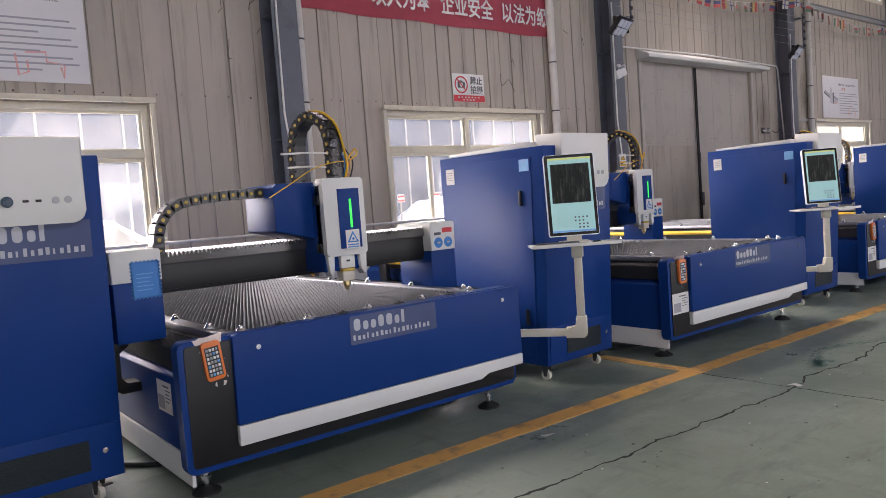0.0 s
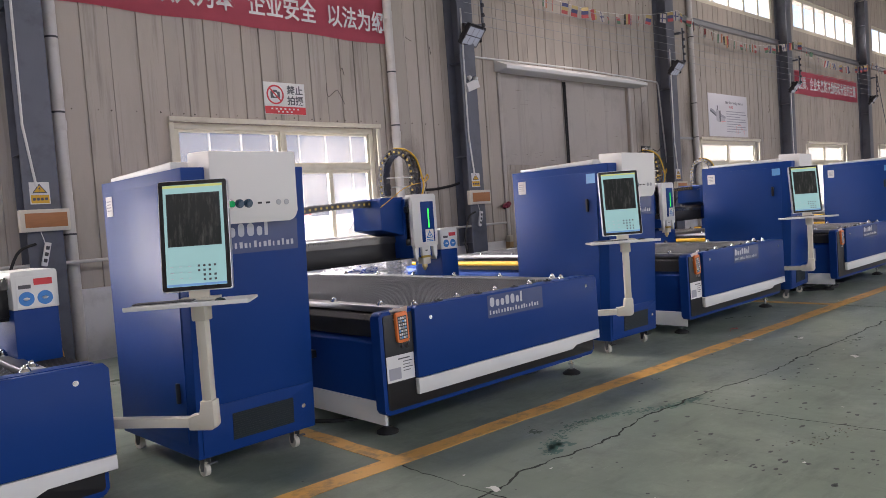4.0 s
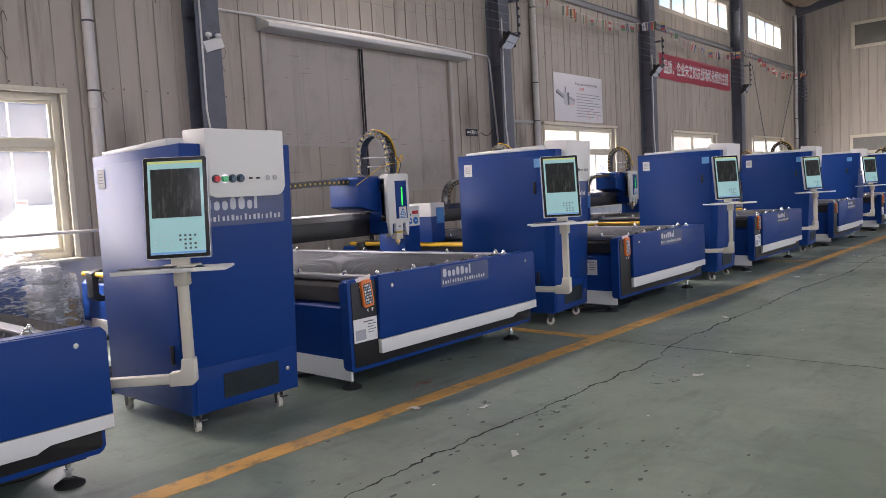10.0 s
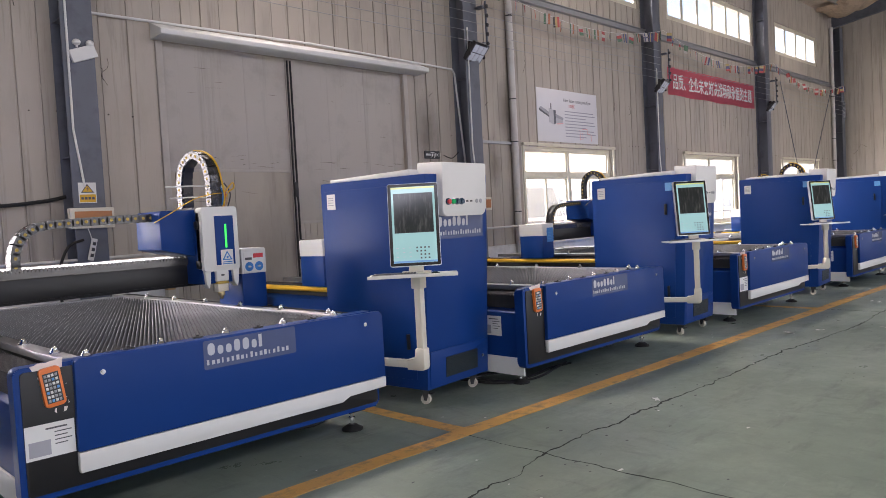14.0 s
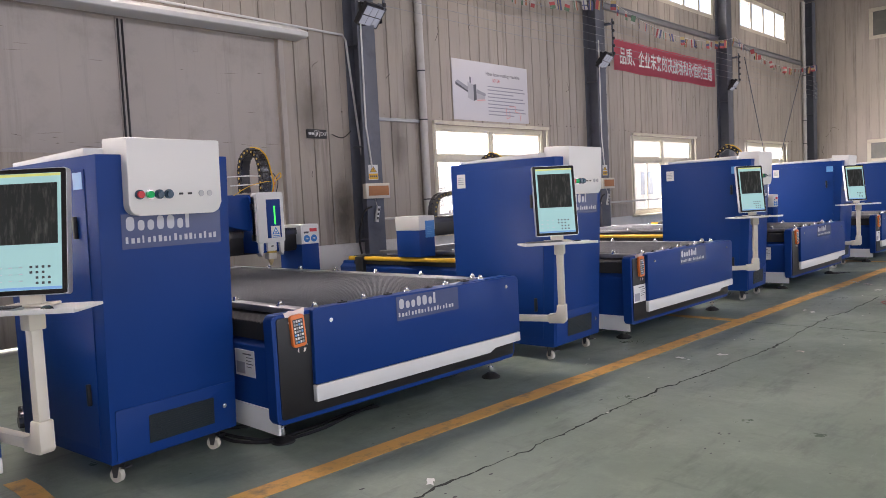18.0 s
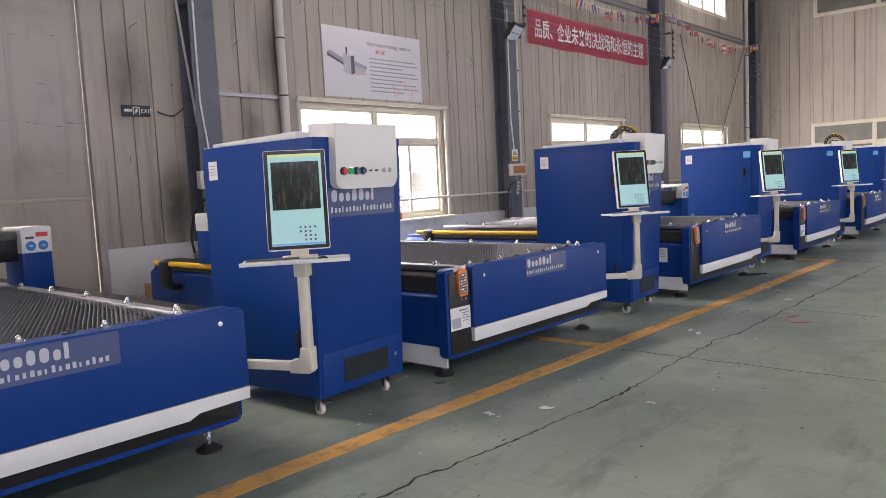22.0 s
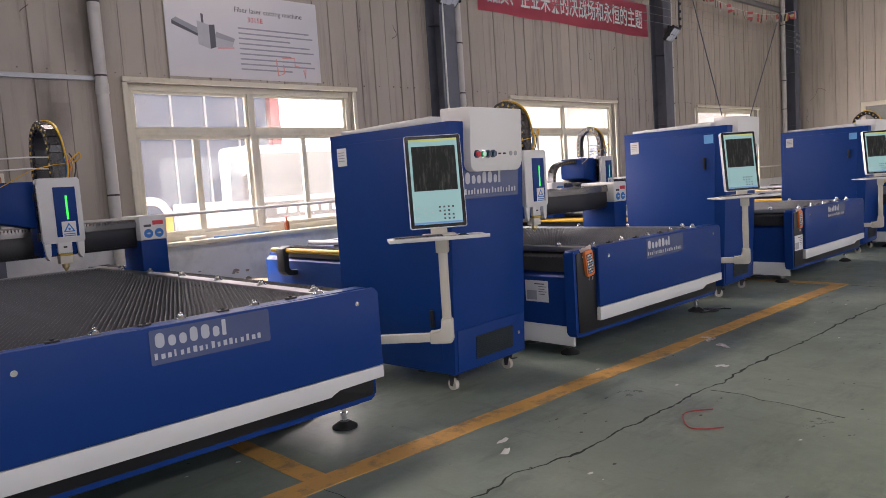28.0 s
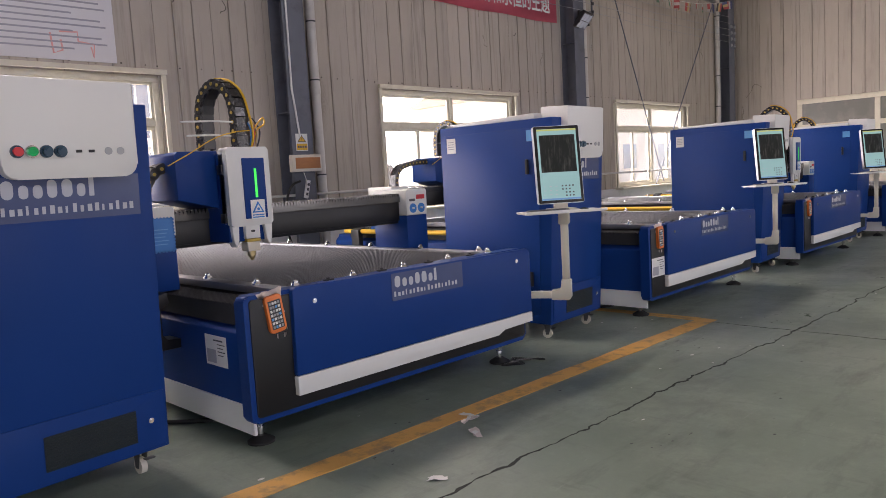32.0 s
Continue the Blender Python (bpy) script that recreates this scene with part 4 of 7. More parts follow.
def triangle_sign(bm):
    box(bm, -0.05, 0.05, -0.002, 0, -0.06, 0.06, 0)
    prism(bm, [(-0.042, -0.02), (0.042, -0.02), (0, 0.05)], "y", -0.004, -0.002, 1)
    prism(bm, [(-0.026, -0.012), (0.026, -0.012), (0, 0.032)], "y", -0.0055, -0.004, 0)
    cyl(bm, (0, -0.007, 0.002), 0.009, 0.0015, "y", 10, 1)
    for i in range(2):
        box(bm, -0.04, 0.04, -0.004, -0.002, -0.052 + i * 0.014, -0.045 + i * 0.014, 1)


def block_sign(bm):
    box(bm, -0.09, 0.09, -0.002, 0, -0.09, 0.075, 0)
    box(bm, -0.005, 0.085, -0.004, -0.002, 0.025, 0.06, 1)
    box(bm, -0.08, -0.02, -0.004, -0.002, 0.01, 0.03, 2)
    for x in (-0.045, 0.045):
        cyl(bm, (x, -0.004, -0.045), 0.038, 0.002, "y", 20, 3)
        ball(bm, (x, -0.004, -0.045), 0.016, 0, 0.5)


def gear_sign(bm):
    n = 6
    box(bm, -0.075, 0.075, -0.002, 0, -0.1, 0.1, 0)
    for i in range(10):
        z = -0.1 + 0.2 * (i + 0.5) / 10
        for x in (-0.075, 0.075):
            cyl(bm, (x, -0.002, z), 0.007, 0.002, "y", 8, 0)
    for i in range(7):
        x = -0.075 + 0.15 * (i + 0.5) / 7
        for z in (-0.1, 0.1):
            cyl(bm, (x, -0.002, z), 0.007, 0.002, "y", 8, 0)
    for i in range(5):
        box(bm, -0.05, 0.04 - 0.01 * (i % 3), -0.003, -0.002, 0.03 - i * 0.022, 0.035 - i * 0.022, 1)


def logo_plate(bm):
    prism(bm, rounded(0, 0.62, 0, 0.165, 0.01), "y", -0.0015, 0.0)


def tie(bm):
    tube(bm, [(-0.1, 0, 0), (0.14, -0.01, 0.006), (0.36, 0.0, -0.004)], 0.006, 6)
    box(bm, -0.12, -0.1, -0.01, 0.01, -0.012, 0.01)


def screw(bm):
    cyl(bm, (0, 0, 0), 0.014, -0.003, "y", 16)
    cyl(bm, (0, -0.003, 0), 0.0095, -0.006, "y", 6)
    cyl(bm, (0, -0.009, 0), 0.004, -0.0012, "y", 6)


SLATS = 118


def machine(x, y, gy, hx, paper="front", bend=85):
    """One flat-bed laser cutter: bed, slats, gantry at gy along the bed, head at hx along the gantry."""
    m = thing("laser_cutting_machine", (x, y, 0), "blue and white flat-bed laser cutting machine with toothed slats", "machine", "laser cutters in a row")
    part("bed_body", mesh("bed_body", bed_body, BLUE), m)
    part("skirt", mesh("bed_skirt", bed_skirt, WHITE), m, label="white lower skirt plate")
    fr = part("front_frame", mesh("front_frame", front_frame, BLUE), m)
    part("black_plate", mesh("front_black", front_black, BLACK), fr)
    pn = part("front_panel", mesh("front_panel", front_panel, BLUE), m)
    part("stripe", mesh("front_stripe", front_stripe, WHITE), pn, label="white stripe with a stepped end")
    for sx in (0.0, 1.742):
        part("screw", mesh("front_screw", screw, CHROME), pn, (sx, -0.023, 0.756))
    part("logo_sticker", mesh("logo_plate", logo_plate, DECALBG), pn, (0.555, -0.024, 0.66), label="clear sticker with pale lettering")
    mark_shapes(pn, (0.575, -0.0265, 0.738), (0, 0, 0), 0.37, 0.07)
    bar_row(pn, (0.572, -0.0265, 0.685), (0, 0, 0), 0.56, 0.03)
    part("table_rim", mesh("table_rim", rim_mesh, RIM), m, label="bare metal table rim")
    part("tray", mesh("tray", tray_mesh, BLACK), m)
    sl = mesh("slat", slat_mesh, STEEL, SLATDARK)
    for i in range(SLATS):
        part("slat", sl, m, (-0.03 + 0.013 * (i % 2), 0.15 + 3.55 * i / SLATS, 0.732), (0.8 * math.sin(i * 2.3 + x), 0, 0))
    bu = mesh("ball_unit", ball_unit, CHROME)
    spots = [(1.62, 0.22 + 0.6 * i) for i in range(6)] + [(-0.10, 0.38 + 0.57 * i) for i in range(6)] + [(-0.04 + 0.4 * i, 0.085) for i in range(5)]
    for bx, by in spots:
        part("ball_transfer", bu, m, (bx, by, 0.832))
    for i in range(4):
        part("clamp", mesh("clamp", lambda bm: (box(bm, -0.03, 0.03, -0.015, 0.015, 0, 0.012, 0, 0.002), cyl(bm, (0, 0, 0.012), 0.01, 0.008, seg=6)), BLACK), m, (0.18 + 0.4 * i, 0.085, 0.832))
    part("rail_cover", mesh("rail_cover", rail_cover, BELLOWS), m)
    part("rail_cover", MESHES["rail_cover"], m, (2.02, 0, 0.03))
    sg = part("side_guard", mesh("side_tube", side_tube, YELLOW), m, (-0.47, 0, 0.755), label="yellow tube guard")
    for by in (0.92, 4.0):
        part("bracket", mesh("side_bracket", side_bracket, BLACK), sg, (0, by, 0))
    for fx, fy in ((-0.26, 0.2), (1.72, 0.16), (-0.26, 4.2), (1.72, 4.2), (-0.26, 2.2), (1.72, 2.2)):
        part("levelling_foot", mesh("foot", foot_mesh, RUBBER, CHROME), m, (fx, fy, 0))
    rem = part("remote_control", mesh("remote", remote_mesh, ORANGE, KEY, GREYP, PAPER, SKYBLUE), m, (-0.238, 0.010, 0.725), (0, -5 - 3 * math.sin(x), 0), "orange keypad remote in a plastic bag")
    rem.scale = (0.86, 0.86, 0.86)
    part("bag", mesh("bag", bag_mesh, FILM), rem, (0, 0.0, 0))
    if paper == "front":
        part("notice", mesh("paper", paper_mesh, PAPER, GREYPR, INK), m, (-0.26, 0.011, 0.46), label="printed notice sheet")
    else:
        part("notice", mesh("paper", paper_mesh, PAPER, GREYPR, INK), m, (-0.362, 0.42, 0.5), (0, 0, -90), label="printed notice sheet")
    # gantry
    lb = part("left_carriage", mesh("left_block", left_block, BLUE, WHITE), m, (0, gy, 0))
    part("sticker", mesh("gear_sign", gear_sign, BLUEINK, SKYBLUE), lb, (-0.355, -0.005, 1.13))
    rb = part("right_carriage", mesh("right_block", right_block, BLUE, WHITE), m, (0, gy, 0))
    part("sticker", mesh("block_sign", block_sign, PAPER, REDINK, INK, BLUEINK), rb, (1.752, -0.005, 1.19))
    bmx = part("beam", mesh("beam", beam_mesh, BLACK), m, (0, gy, 0), label="black gantry beam")
    part("pleated_cover", mesh("pleats", pleats, PLEAT), bmx, label="black pleated cover")
    hd = part("cutting_head", mesh("head_body", head_body, BLUE), m, (hx, gy, 0))
    part("front_cover", mesh("head_front", head_front, WHITE), hd)
    part("inset_panel", mesh("head_inset", head_inset, BLUE), hd)
    part("light_strip", mesh("light_strip", lambda bm: box(bm, -0.008, 0.008, -0.004, 0, -0.09, 0.09, 0, 0.003), GREEN), hd, (0.185, -0.207, 1.41), label="glowing green light strip")
    part("warning_sign", mesh("triangle_sign", triangle_sign, PAPER, BLUEINK), hd, (0.185, -0.209, 1.245))
    part("nozzle", mesh("nozzle", nozzle, WHITE, CREAM, YDOT, BRASS, KEY), hd)
    for z in (1.2, 1.5):
        part("hinge", mesh("hinge", lambda bm: box(bm, -0.012, 0.012, -0.03, 0.03, -0.03, 0.03, 0, 0.004), BLACK), hd, (0.0, -0.12, z))
    # drag chains
    lk = mesh("link", link_mesh, CHAIN, YDOT)
    # the level chain rises from the beam, bends over and runs to the head
    turn_x = -0.40 + 0.5 * max(0.0, hx - 0.36)
    ch = part("drag_chain", mesh("chain_end", lambda bm: box(bm, -0.03, 0.03, -0.06, 0.06, -0.02, 0.02, 0, 0.004), CHAIN), m, (turn_x, gy + 0.13, 1.30), label="black drag chain with yellow pins")
    end = hx - 0.16 - turn_x
    pts = [(0.0, -0.02), (0.004, 0.05), (0.03, 0.14), (0.1, 0.215), (0.22, 0.25), (max(0.32, end * 0.6), 0.27), (max(0.42, end), 0.275)]
    for px, pz, a in curve_links(pts, 0.058):
        part("link", lk, ch, (px, 0, pz), (0, -a, 0))
    # the upright arch stands on the head, its broad side towards -x
    ar = part("drag_chain", mesh("arch_end", lambda bm: box(bm, -0.03, 0.03, -0.06, 0.06, -0.01, 0.02, 0, 0.004), CHAIN), m, (hx + 0.15 + 0.04 * math.sin(radians(bend - 70) * 4), gy - 0.07, 1.625), (0, 0, bend), label="black arched drag chain with yellow pins")
    top = 0.385
    arch = [(0, 0.0), (0, 0.12), (0.004, top - 0.14), (0.05, top - 0.02), (0.175, top + 0.045), (0.30, top - 0.02), (0.346, top - 0.14), (0.35, 0.12), (0.35, 0.0)]
    for px, pz, a in curve_links(arch, 0.058):
        part("link", lk, ar, (px, 0, pz), (0, -a, 0))
    part("hose", mesh("hose_over", lambda bm: tube(bm, smooth_line([(0.22, -0.01, top + 0.085), (0.1, -0.03, top + 0.06), (0.0, -0.04, top - 0.03), (-0.045, -0.05, 0.2), (-0.05, -0.06, 0.08), (-0.02, -0.05, -0.02)]), 0.008, 6), YELLOW), ar, label="yellow hose")
    for n, c in enumerate((BLUEINK, REDBTN, BRASS, KEY)):
        part("wire", mesh(f"wire_{n}", lambda bm: tube(bm, smooth_line([(-0.01, -0.035 - 0.02 * n, 0.2), (-0.045, -0.05 - 0.024 * n, 0.11), (-0.01, -0.05 - 0.018 * n, -0.02)]), 0.005, 5), c), ar)
    part("hose", mesh("hose_loop", lambda bm: tube(bm, smooth_line([(-0.04, -0.07, 0.12), (-0.05, -0.11, 0.17), (-0.05, -0.15, 0.2), (-0.05, -0.155, 0.16), (-0.04, -0.1, 0.12), (-0.02, -0.06, 0.02)]), 0.006, 5), YELLOW), ar, label="looped thin yellow hose")
    part("hose", mesh("hose_low", lambda bm: tube(bm, smooth_line([(0.06, 0.5, -0.09), (0.04, 0.36, -0.02), (0.0, 0.2, 0.07), (-0.03, 0.05, 0.11), (-0.04, -0.06, 0.12)]), 0.0035, 5), YELLOW), ar, label="thin yellow hose")
    tm = mesh("tie", tie, WHITE)
    part("cable_tie", tm, ar, (-0.01, 0.055, 0.17), (0, 0, 84))
    part("cable_tie", tm, ar, (0.02, 0.05, 0.085), (0, 0, 96))
    return m


# ---- control cabinets ----
LEAN = 0.085


def cab_body(bm):
    """The cabinet shell: upright back, front face leaning out towards the top."""
    prism(bm, [(0.0, 0.125), (1.09, 0.125), (1.09, 1.80), (-LEAN, 1.80)], "x", 0.0, 0.805, 0, 0.006)


def cab_door(bm):
    pts = [(0.10, 0.2), (1.05, 0.2), (1.05, 1.73), (0.04, 1.73), (0.08, 0.6)]
    prism(bm, pts, "x", -0.006, 0.0, 0, 0.003)


def cab_hood(bm):
    prism(bm, [(1.0, 1.803), (1.0, 1.828), (0.1, 1.848), (0.1, 1.803)], "x", 0.03, 0.785, 0, 0.006)


def caster_mesh(bm):
    box(bm, -0.035, 0.035, -0.04, 0.04, 0.115, 0.123)
    prism(bm, [(-0.03, 0.115), (0.03, 0.115), (0.02, 0.03), (-0.005, 0.03)], "x", -0.022, -0.018)
    prism(bm, [(-0.03, 0.115), (0.03, 0.115), (0.02, 0.03), (-0.005, 0.03)], "x", 0.018, 0.022)
    cyl(bm, (-0.015, 0.008, 0.04), 0.04, 0.03, "x", 18, 1)
    cyl(bm, (-0.024, 0.008, 0.04), 0.01, 0.048, "x", 8)
    box(bm, 0.0, 0.05, -0.05, -0.02, 0.075, 0.083, 0, 0.002)


def button(bm):
    cyl(bm, (0, 0, 0), 0.026, -0.012, "y", 20)
    cyl(bm, (0, -0.012, 0), 0.019, -0.014, "y", 20, 1)


def monitor_shell(bm):
    prism(bm, rounded(-0.175, 0.175, 0, 0.573, 0.012), "y", 0.0, 0.04, 0, 0.004)
    prism(bm, rounded(-0.1715, 0.1715, 0.0035, 0.5695, 0.01), "y", -0.004, 0.006, 1)


def mark_shapes(parent, at, turn, w, h):
    """The maker's mark as seven plain shapes."""
    m = pose(*at, *turn)
    x, widths = 0.0, (1.05, 0.85, 0.85, 0.9, 1.0, 0.8, 0.5)
    unit = w / (sum(widths) + 0.16 * len(widths))
    for i, k in enumerate(widths):
        top = h * (1.0, 0.74, 0.74, 1.0, 1.0, 0.74, 1.1)[i]
        u = unit * k
        blk = part("mark_block", mesh(f"mark_{i}_{w}", lambda bm: prism(bm, rounded(0.1 * u, 0.9 * u, 0, top, u * (0.38 if i < 6 else 0.1), k=3), "y", -0.0008, 0.0004), DECAL), parent)
        blk.matrix_basis = m @ Matrix.Translation((x, 0, 0))
        x += u + unit * 0.16


def bar_row(parent, at, turn, w, h, n=18):
    """A line of small writing, as a plain row of bars."""
    m = pose(*at, *turn)
    for i in range(n):
        k = (0.45, 0.6, 0.55, 0.3, 0.5)[i % 5]
        t = (1.0, 0.78, 0.78, 1.1, 0.78, 0.9)[i % 6]
        bar = part("text_bar", mesh(f"web_bar_{k}_{t}_{w}", lambda bm: box(bm, 0, w / n * k, -0.0008, 0.0004, 0, h * t), DECAL), parent)
        bar.matrix_basis = m @ Matrix.Translation((w * i / n, 0, 0))


def stand_arm(st, n, turn):
    """Square tube of length n from the cutter's side to the elbow, then a post up to the tray, with sleeve fittings."""
    arm = part("arm", mesh(f"arm_{n:.2f}", lambda bm: box(bm, -n, -0.08, -0.027, 0.027, 0.434, 0.486, 0, 0.007), CREAM), st, (0, 0, 0), (0, 0, turn))
    part("mount", mesh(f"arm_mount_{n:.2f}", lambda bm: prism(bm, [(-n - 0.03, 0.25), (-n + 0.05, 0.25), (-n + 0.05, 0.41), (-n + 0.1, 0.41), (-n + 0.1, 0.505), (-n - 0.03, 0.505)], "y", -0.05, 0.05, 0, 0.01), CREAM), arm)
    post = part("post", mesh("arm_post", lambda bm: box(bm, -0.027, 0.027, -0.027, 0.027, 0.52, 1.05, 0, 0.007), CREAM), st, (0, 0, 0), (0, 0, turn))
    part("elbow", mesh("arm_elbow", lambda bm: prism(bm, [(-0.11, 0.422), (0.018, 0.422), (0.037, 0.442), (0.037, 0.575), (-0.036, 0.575), (-0.036, 0.498), (-0.11, 0.498)], "y", -0.036, 0.036, 0, 0.008), CREAM), post)
    part("sleeve", mesh("arm_sleeve", lambda bm: box(bm, -0.039, 0.039, -0.039, 0.039, 0.985, 1.075, 0, 0.007), CREAM), post)


def cabinet(x, y, yaw):
    c = thing("control_cabinet", (x, y, 0), "blue steel control cabinet with a white button panel on casters", "cabinet", "control cabinets in a row", turn=(0, 0, yaw))
    part("body", mesh("cab_body", cab_body, BLUE), c)
    d = part("door", mesh("cab_door", cab_door, BLUE), c)
    for z in (0.5, 1.42):
        part("latch", mesh("latch", lambda bm: box(bm, -0.022, 0.0, -0.013, 0.013, -0.06, 0.06, 0, 0.005), BLACK), d, (-0.006, 0.16, z))
    part("label_sheet", mesh("label_sheet", lambda bm: (box(bm, -0.002, 0, -0.05, 0.05, -0.065, 0.065), [box(bm, -0.003, -0.002, -0.03, 0.035, 0.03 - 0.02 * i, 0.036 - 0.02 * i, 1) for i in range(4)]), PAPER, GREYPR), d, (-0.007, 0.96, 1.64), label="small white label sheet")
    part("sticker", mesh("blue_label", lambda bm: box(bm, -0.002, 0, -0.05, 0.05, -0.045, 0.045), SKYBLUE), d, (-0.007, 0.11, 1.67), label="small blue sticker")
    part("hood", mesh("cab_hood", cab_hood, WHITE), c, label="white sloping top cover")
    tilt = math.degrees(math.atan2(LEAN, 1.675))
    y0 = -LEAN * (1.685 - 0.125) / 1.675
    face = part("button_panel", mesh("cab_face", lambda bm: prism(bm, rounded(0.14, 0.715, -0.215, 0.205, 0.06, "1100"), "y", -0.06, 0.2, 0, 0.01), WHITE), c, (0, y0, 1.685), (tilt, 0, 0), "white panel with push buttons")
    for bx, a, b in ((0.20, TEALBTN, REDBTN), (0.257, CHROME, GREENBTN), (0.315, TEALBTN, TEALBTN), (0.372, TEALBTN, TEALBTN)):
        part("push_button", mesh(f"button_{a.name}_{b.name}", button, a, b), face, (bx, -0.06, -0.1))
    for bx in (0.45, 0.505):
        part("port", mesh("port", lambda bm: box(bm, -0.013, 0.013, -0.006, 0, -0.006, 0.006, 0, 0.002), BLACK), face, (bx, -0.06, -0.1))
    for bx in (0.58, 0.635):
        part("cap", mesh("cap", lambda bm: cyl(bm, (0, 0, 0), 0.017, -0.004, "y", 18), GREYP), face, (bx, -0.06, -0.1))
    film = part("sticker_film", mesh("film", lambda bm: box(bm, 0, 0.62, -0.0015, 0, 0, 0.19), DECALBG), c, (0.12, -LEAN * (1.29 - 0.125) / 1.675 - 0.0025, 1.29), (tilt, 0, 0))
    bar_row(film, (0.02, -0.003, 0.03), (0, 0, 0), 0.58, 0.036)
    mark_shapes(film, (0.02, -0.003, 0.098), (0, 0, 0), 0.40, 0.078)
    lp = part("lower_panel", mesh("cab_low", lambda bm: prism(bm, rounded(0.03, 0.79, 0, 0.28, 0.008), "y", -0.005, 0.01, 0, 0.003), BLUE), c, (0, -0.002, 0.14), (tilt, 0, 0))
    part("grille", mesh("cab_grille", lambda bm: (box(bm, 0.22, 0.64, -0.002, 0.004, 0.05, 0.21), [box(bm, 0.22, 0.64, -0.005, -0.002, 0.052 + 0.0132 * i, 0.058 + 0.0132 * i) for i in range(12)]), GRID), lp, (0, -0.006, 0))
    part("lock", mesh("lock", screw, CHROME), lp, (0.715, -0.006, 0.14))
    for cx, cy in ((0.07, 0.075), (0.69, 0.075), (0.07, 1.0), (0.69, 1.0)):
        part("caster", mesh("caster", caster_mesh, mat("dark_fork_steel", (0.10, 0.10, 0.105), 0.4, 0.6), CREAM), c, (cx, cy, 0), (0, 0, 20 * math.sin(cx * 40 + cy * 9 + x)))
    return c


def operator_stand(x, y, ax, ay, yaw):
    """A monitor on a tray at (x, y), on an arm that reaches back to the cutter's side at (ax, ay)."""
    st = thing("operator_stand", (x, y, 0), "cream monitor arm with a tray, fixed to the cutter's side", "monitor stand", "operator stands in a row")
    n, turn = math.hypot(ax - x, ay - y), math.degrees(math.atan2(y - ay, x - ax))
    stand_arm(st, n, turn)
    c, s = math.cos(radians(yaw)), math.sin(radians(yaw))

    def at(u, v, z):
        return (x + u * c - v * s, y + u * s + v * c, z)
    tr = part("tray", mesh("kb_tray", lambda bm: (prism(bm, rounded(-0.33, 0.27, -0.17, 0.12, 0.02), "z", 0, 0.012, 0, 0.003), box(bm, -0.33, 0.27, -0.172, -0.162, 0, 0.022, 0, 0.003)), WHITE), st, (0, 0, 1.073), (0, 0, yaw))
    mon = thing("monitor", at(-0.01, 0.0, 1.1085), "portrait touch monitor showing cutting software, standing on a tray", "monitor", "monitors in a row", turn=(-8, 0, yaw))
    part("shell", mesh("monitor_shell", monitor_shell, ALU, BEZEL), mon, (0, 0, 0.03))
    part("foot", mesh("monitor_foot", lambda bm: (box(bm, -0.1, 0.1, -0.03, 0.09, 0.0, 0.012, 0, 0.003), box(bm, -0.05, 0.05, 0.02, 0.05, 0.01, 0.12)), CREAM), mon, (0, 0, -0.02), (8, 0, 0))
    sc = part("display", mesh("display", lambda bm: box(bm, -0.15, 0.15, -0.003, 0, 0, 0.525), SCREEN), mon, (0, -0.004, 0.054), label="lit cyan screen")
    part("window_area", mesh("win_area", lambda bm: box(bm, -0.135, 0.135, -0.002, 0, 0, 0.275), SCREENDARK), sc, (0, -0.003, 0.205))
    part("toolbar", mesh("toolbar", lambda bm: box(bm, -0.15, 0.15, -0.002, 0, 0, 0.012), SCREENBAR), sc, (0, -0.003, 0.511))
    part("taskbar", mesh("taskbar", lambda bm: box(bm, -0.15, 0.15, -0.002, 0, 0, 0.012), SCREENBLUE), sc, (0, -0.003, 0.001))
    icon = mesh("icon", lambda bm: box(bm, 0, 0.0115, -0.002, 0, 0, 0.011), KEY)
    dash = mesh("dash", lambda bm: box(bm, 0, 0.016, -0.002, 0, 0, 0.0035), GREYPR)
    for i in range(4):
        for j in range(4):
            if (i, j) not in ((0, 0), (0, 1), (3, 2)):
                part("icon", icon, sc, (0.008 + i * 0.027, -0.003, 0.025 + j * 0.024))
    for i in range(9):
        part("text_bar", dash, sc, (-0.13 + 0.045 * (i % 3), -0.003, 0.04 + 0.03 * (i // 3)))
    kb = thing("keyboard", at(-0.15, -0.1, 1.0855), "thin dark keyboard lying on the monitor tray", "keyboard", "keyboards in a row", turn=(0, 0, yaw))
    part("base", mesh("kb_base", lambda bm: box(bm, -0.15, 0.15, -0.045, 0.045, 0, 0.012, 0, 0.003), GREYP), kb)
    part("keys", mesh("kb_keys", lambda bm: [box(bm, -0.143 + i * 0.0205, -0.126 + i * 0.0205, -0.04 + j * 0.017, -0.026 + j * 0.017, 0.012, 0.018) for i in range(14) for j in range(5)], KEY), kb)
    solo("mouse", mesh("mouse", lambda bm: ball(bm, (0, 0, 0.0), 0.032, 0, 0.55), BEZEL), at(0.12, -0.1, 1.086), "small black mouse on the monitor tray", "mouse", "mice in a row").scale = (0.8, 1.3, 1)
    return st


# the row: x and y of the bed, gantry place, head place, notice
ROW = [
    (0.637, 3.789, 0.58, 0.68, "side"), (4.564, 3.672, 1.6, 1.13, "front"), (8.63, 3.756, 1.4, 1.22, "front"),
    (12.351, 3.588, 2.6, 1.02, "side"), (16.299, 3.458, 2.8, 0.85, "front"), (20.42, 3.353, 0.98, 0.0, "side"),
    (24.40, 3.28, 3.25, 0.42, "front"), (28.1, 3.2, 0.6, 0.4, "side"), (31.9, 3.15, 1.6, 0.7, "front"),
]
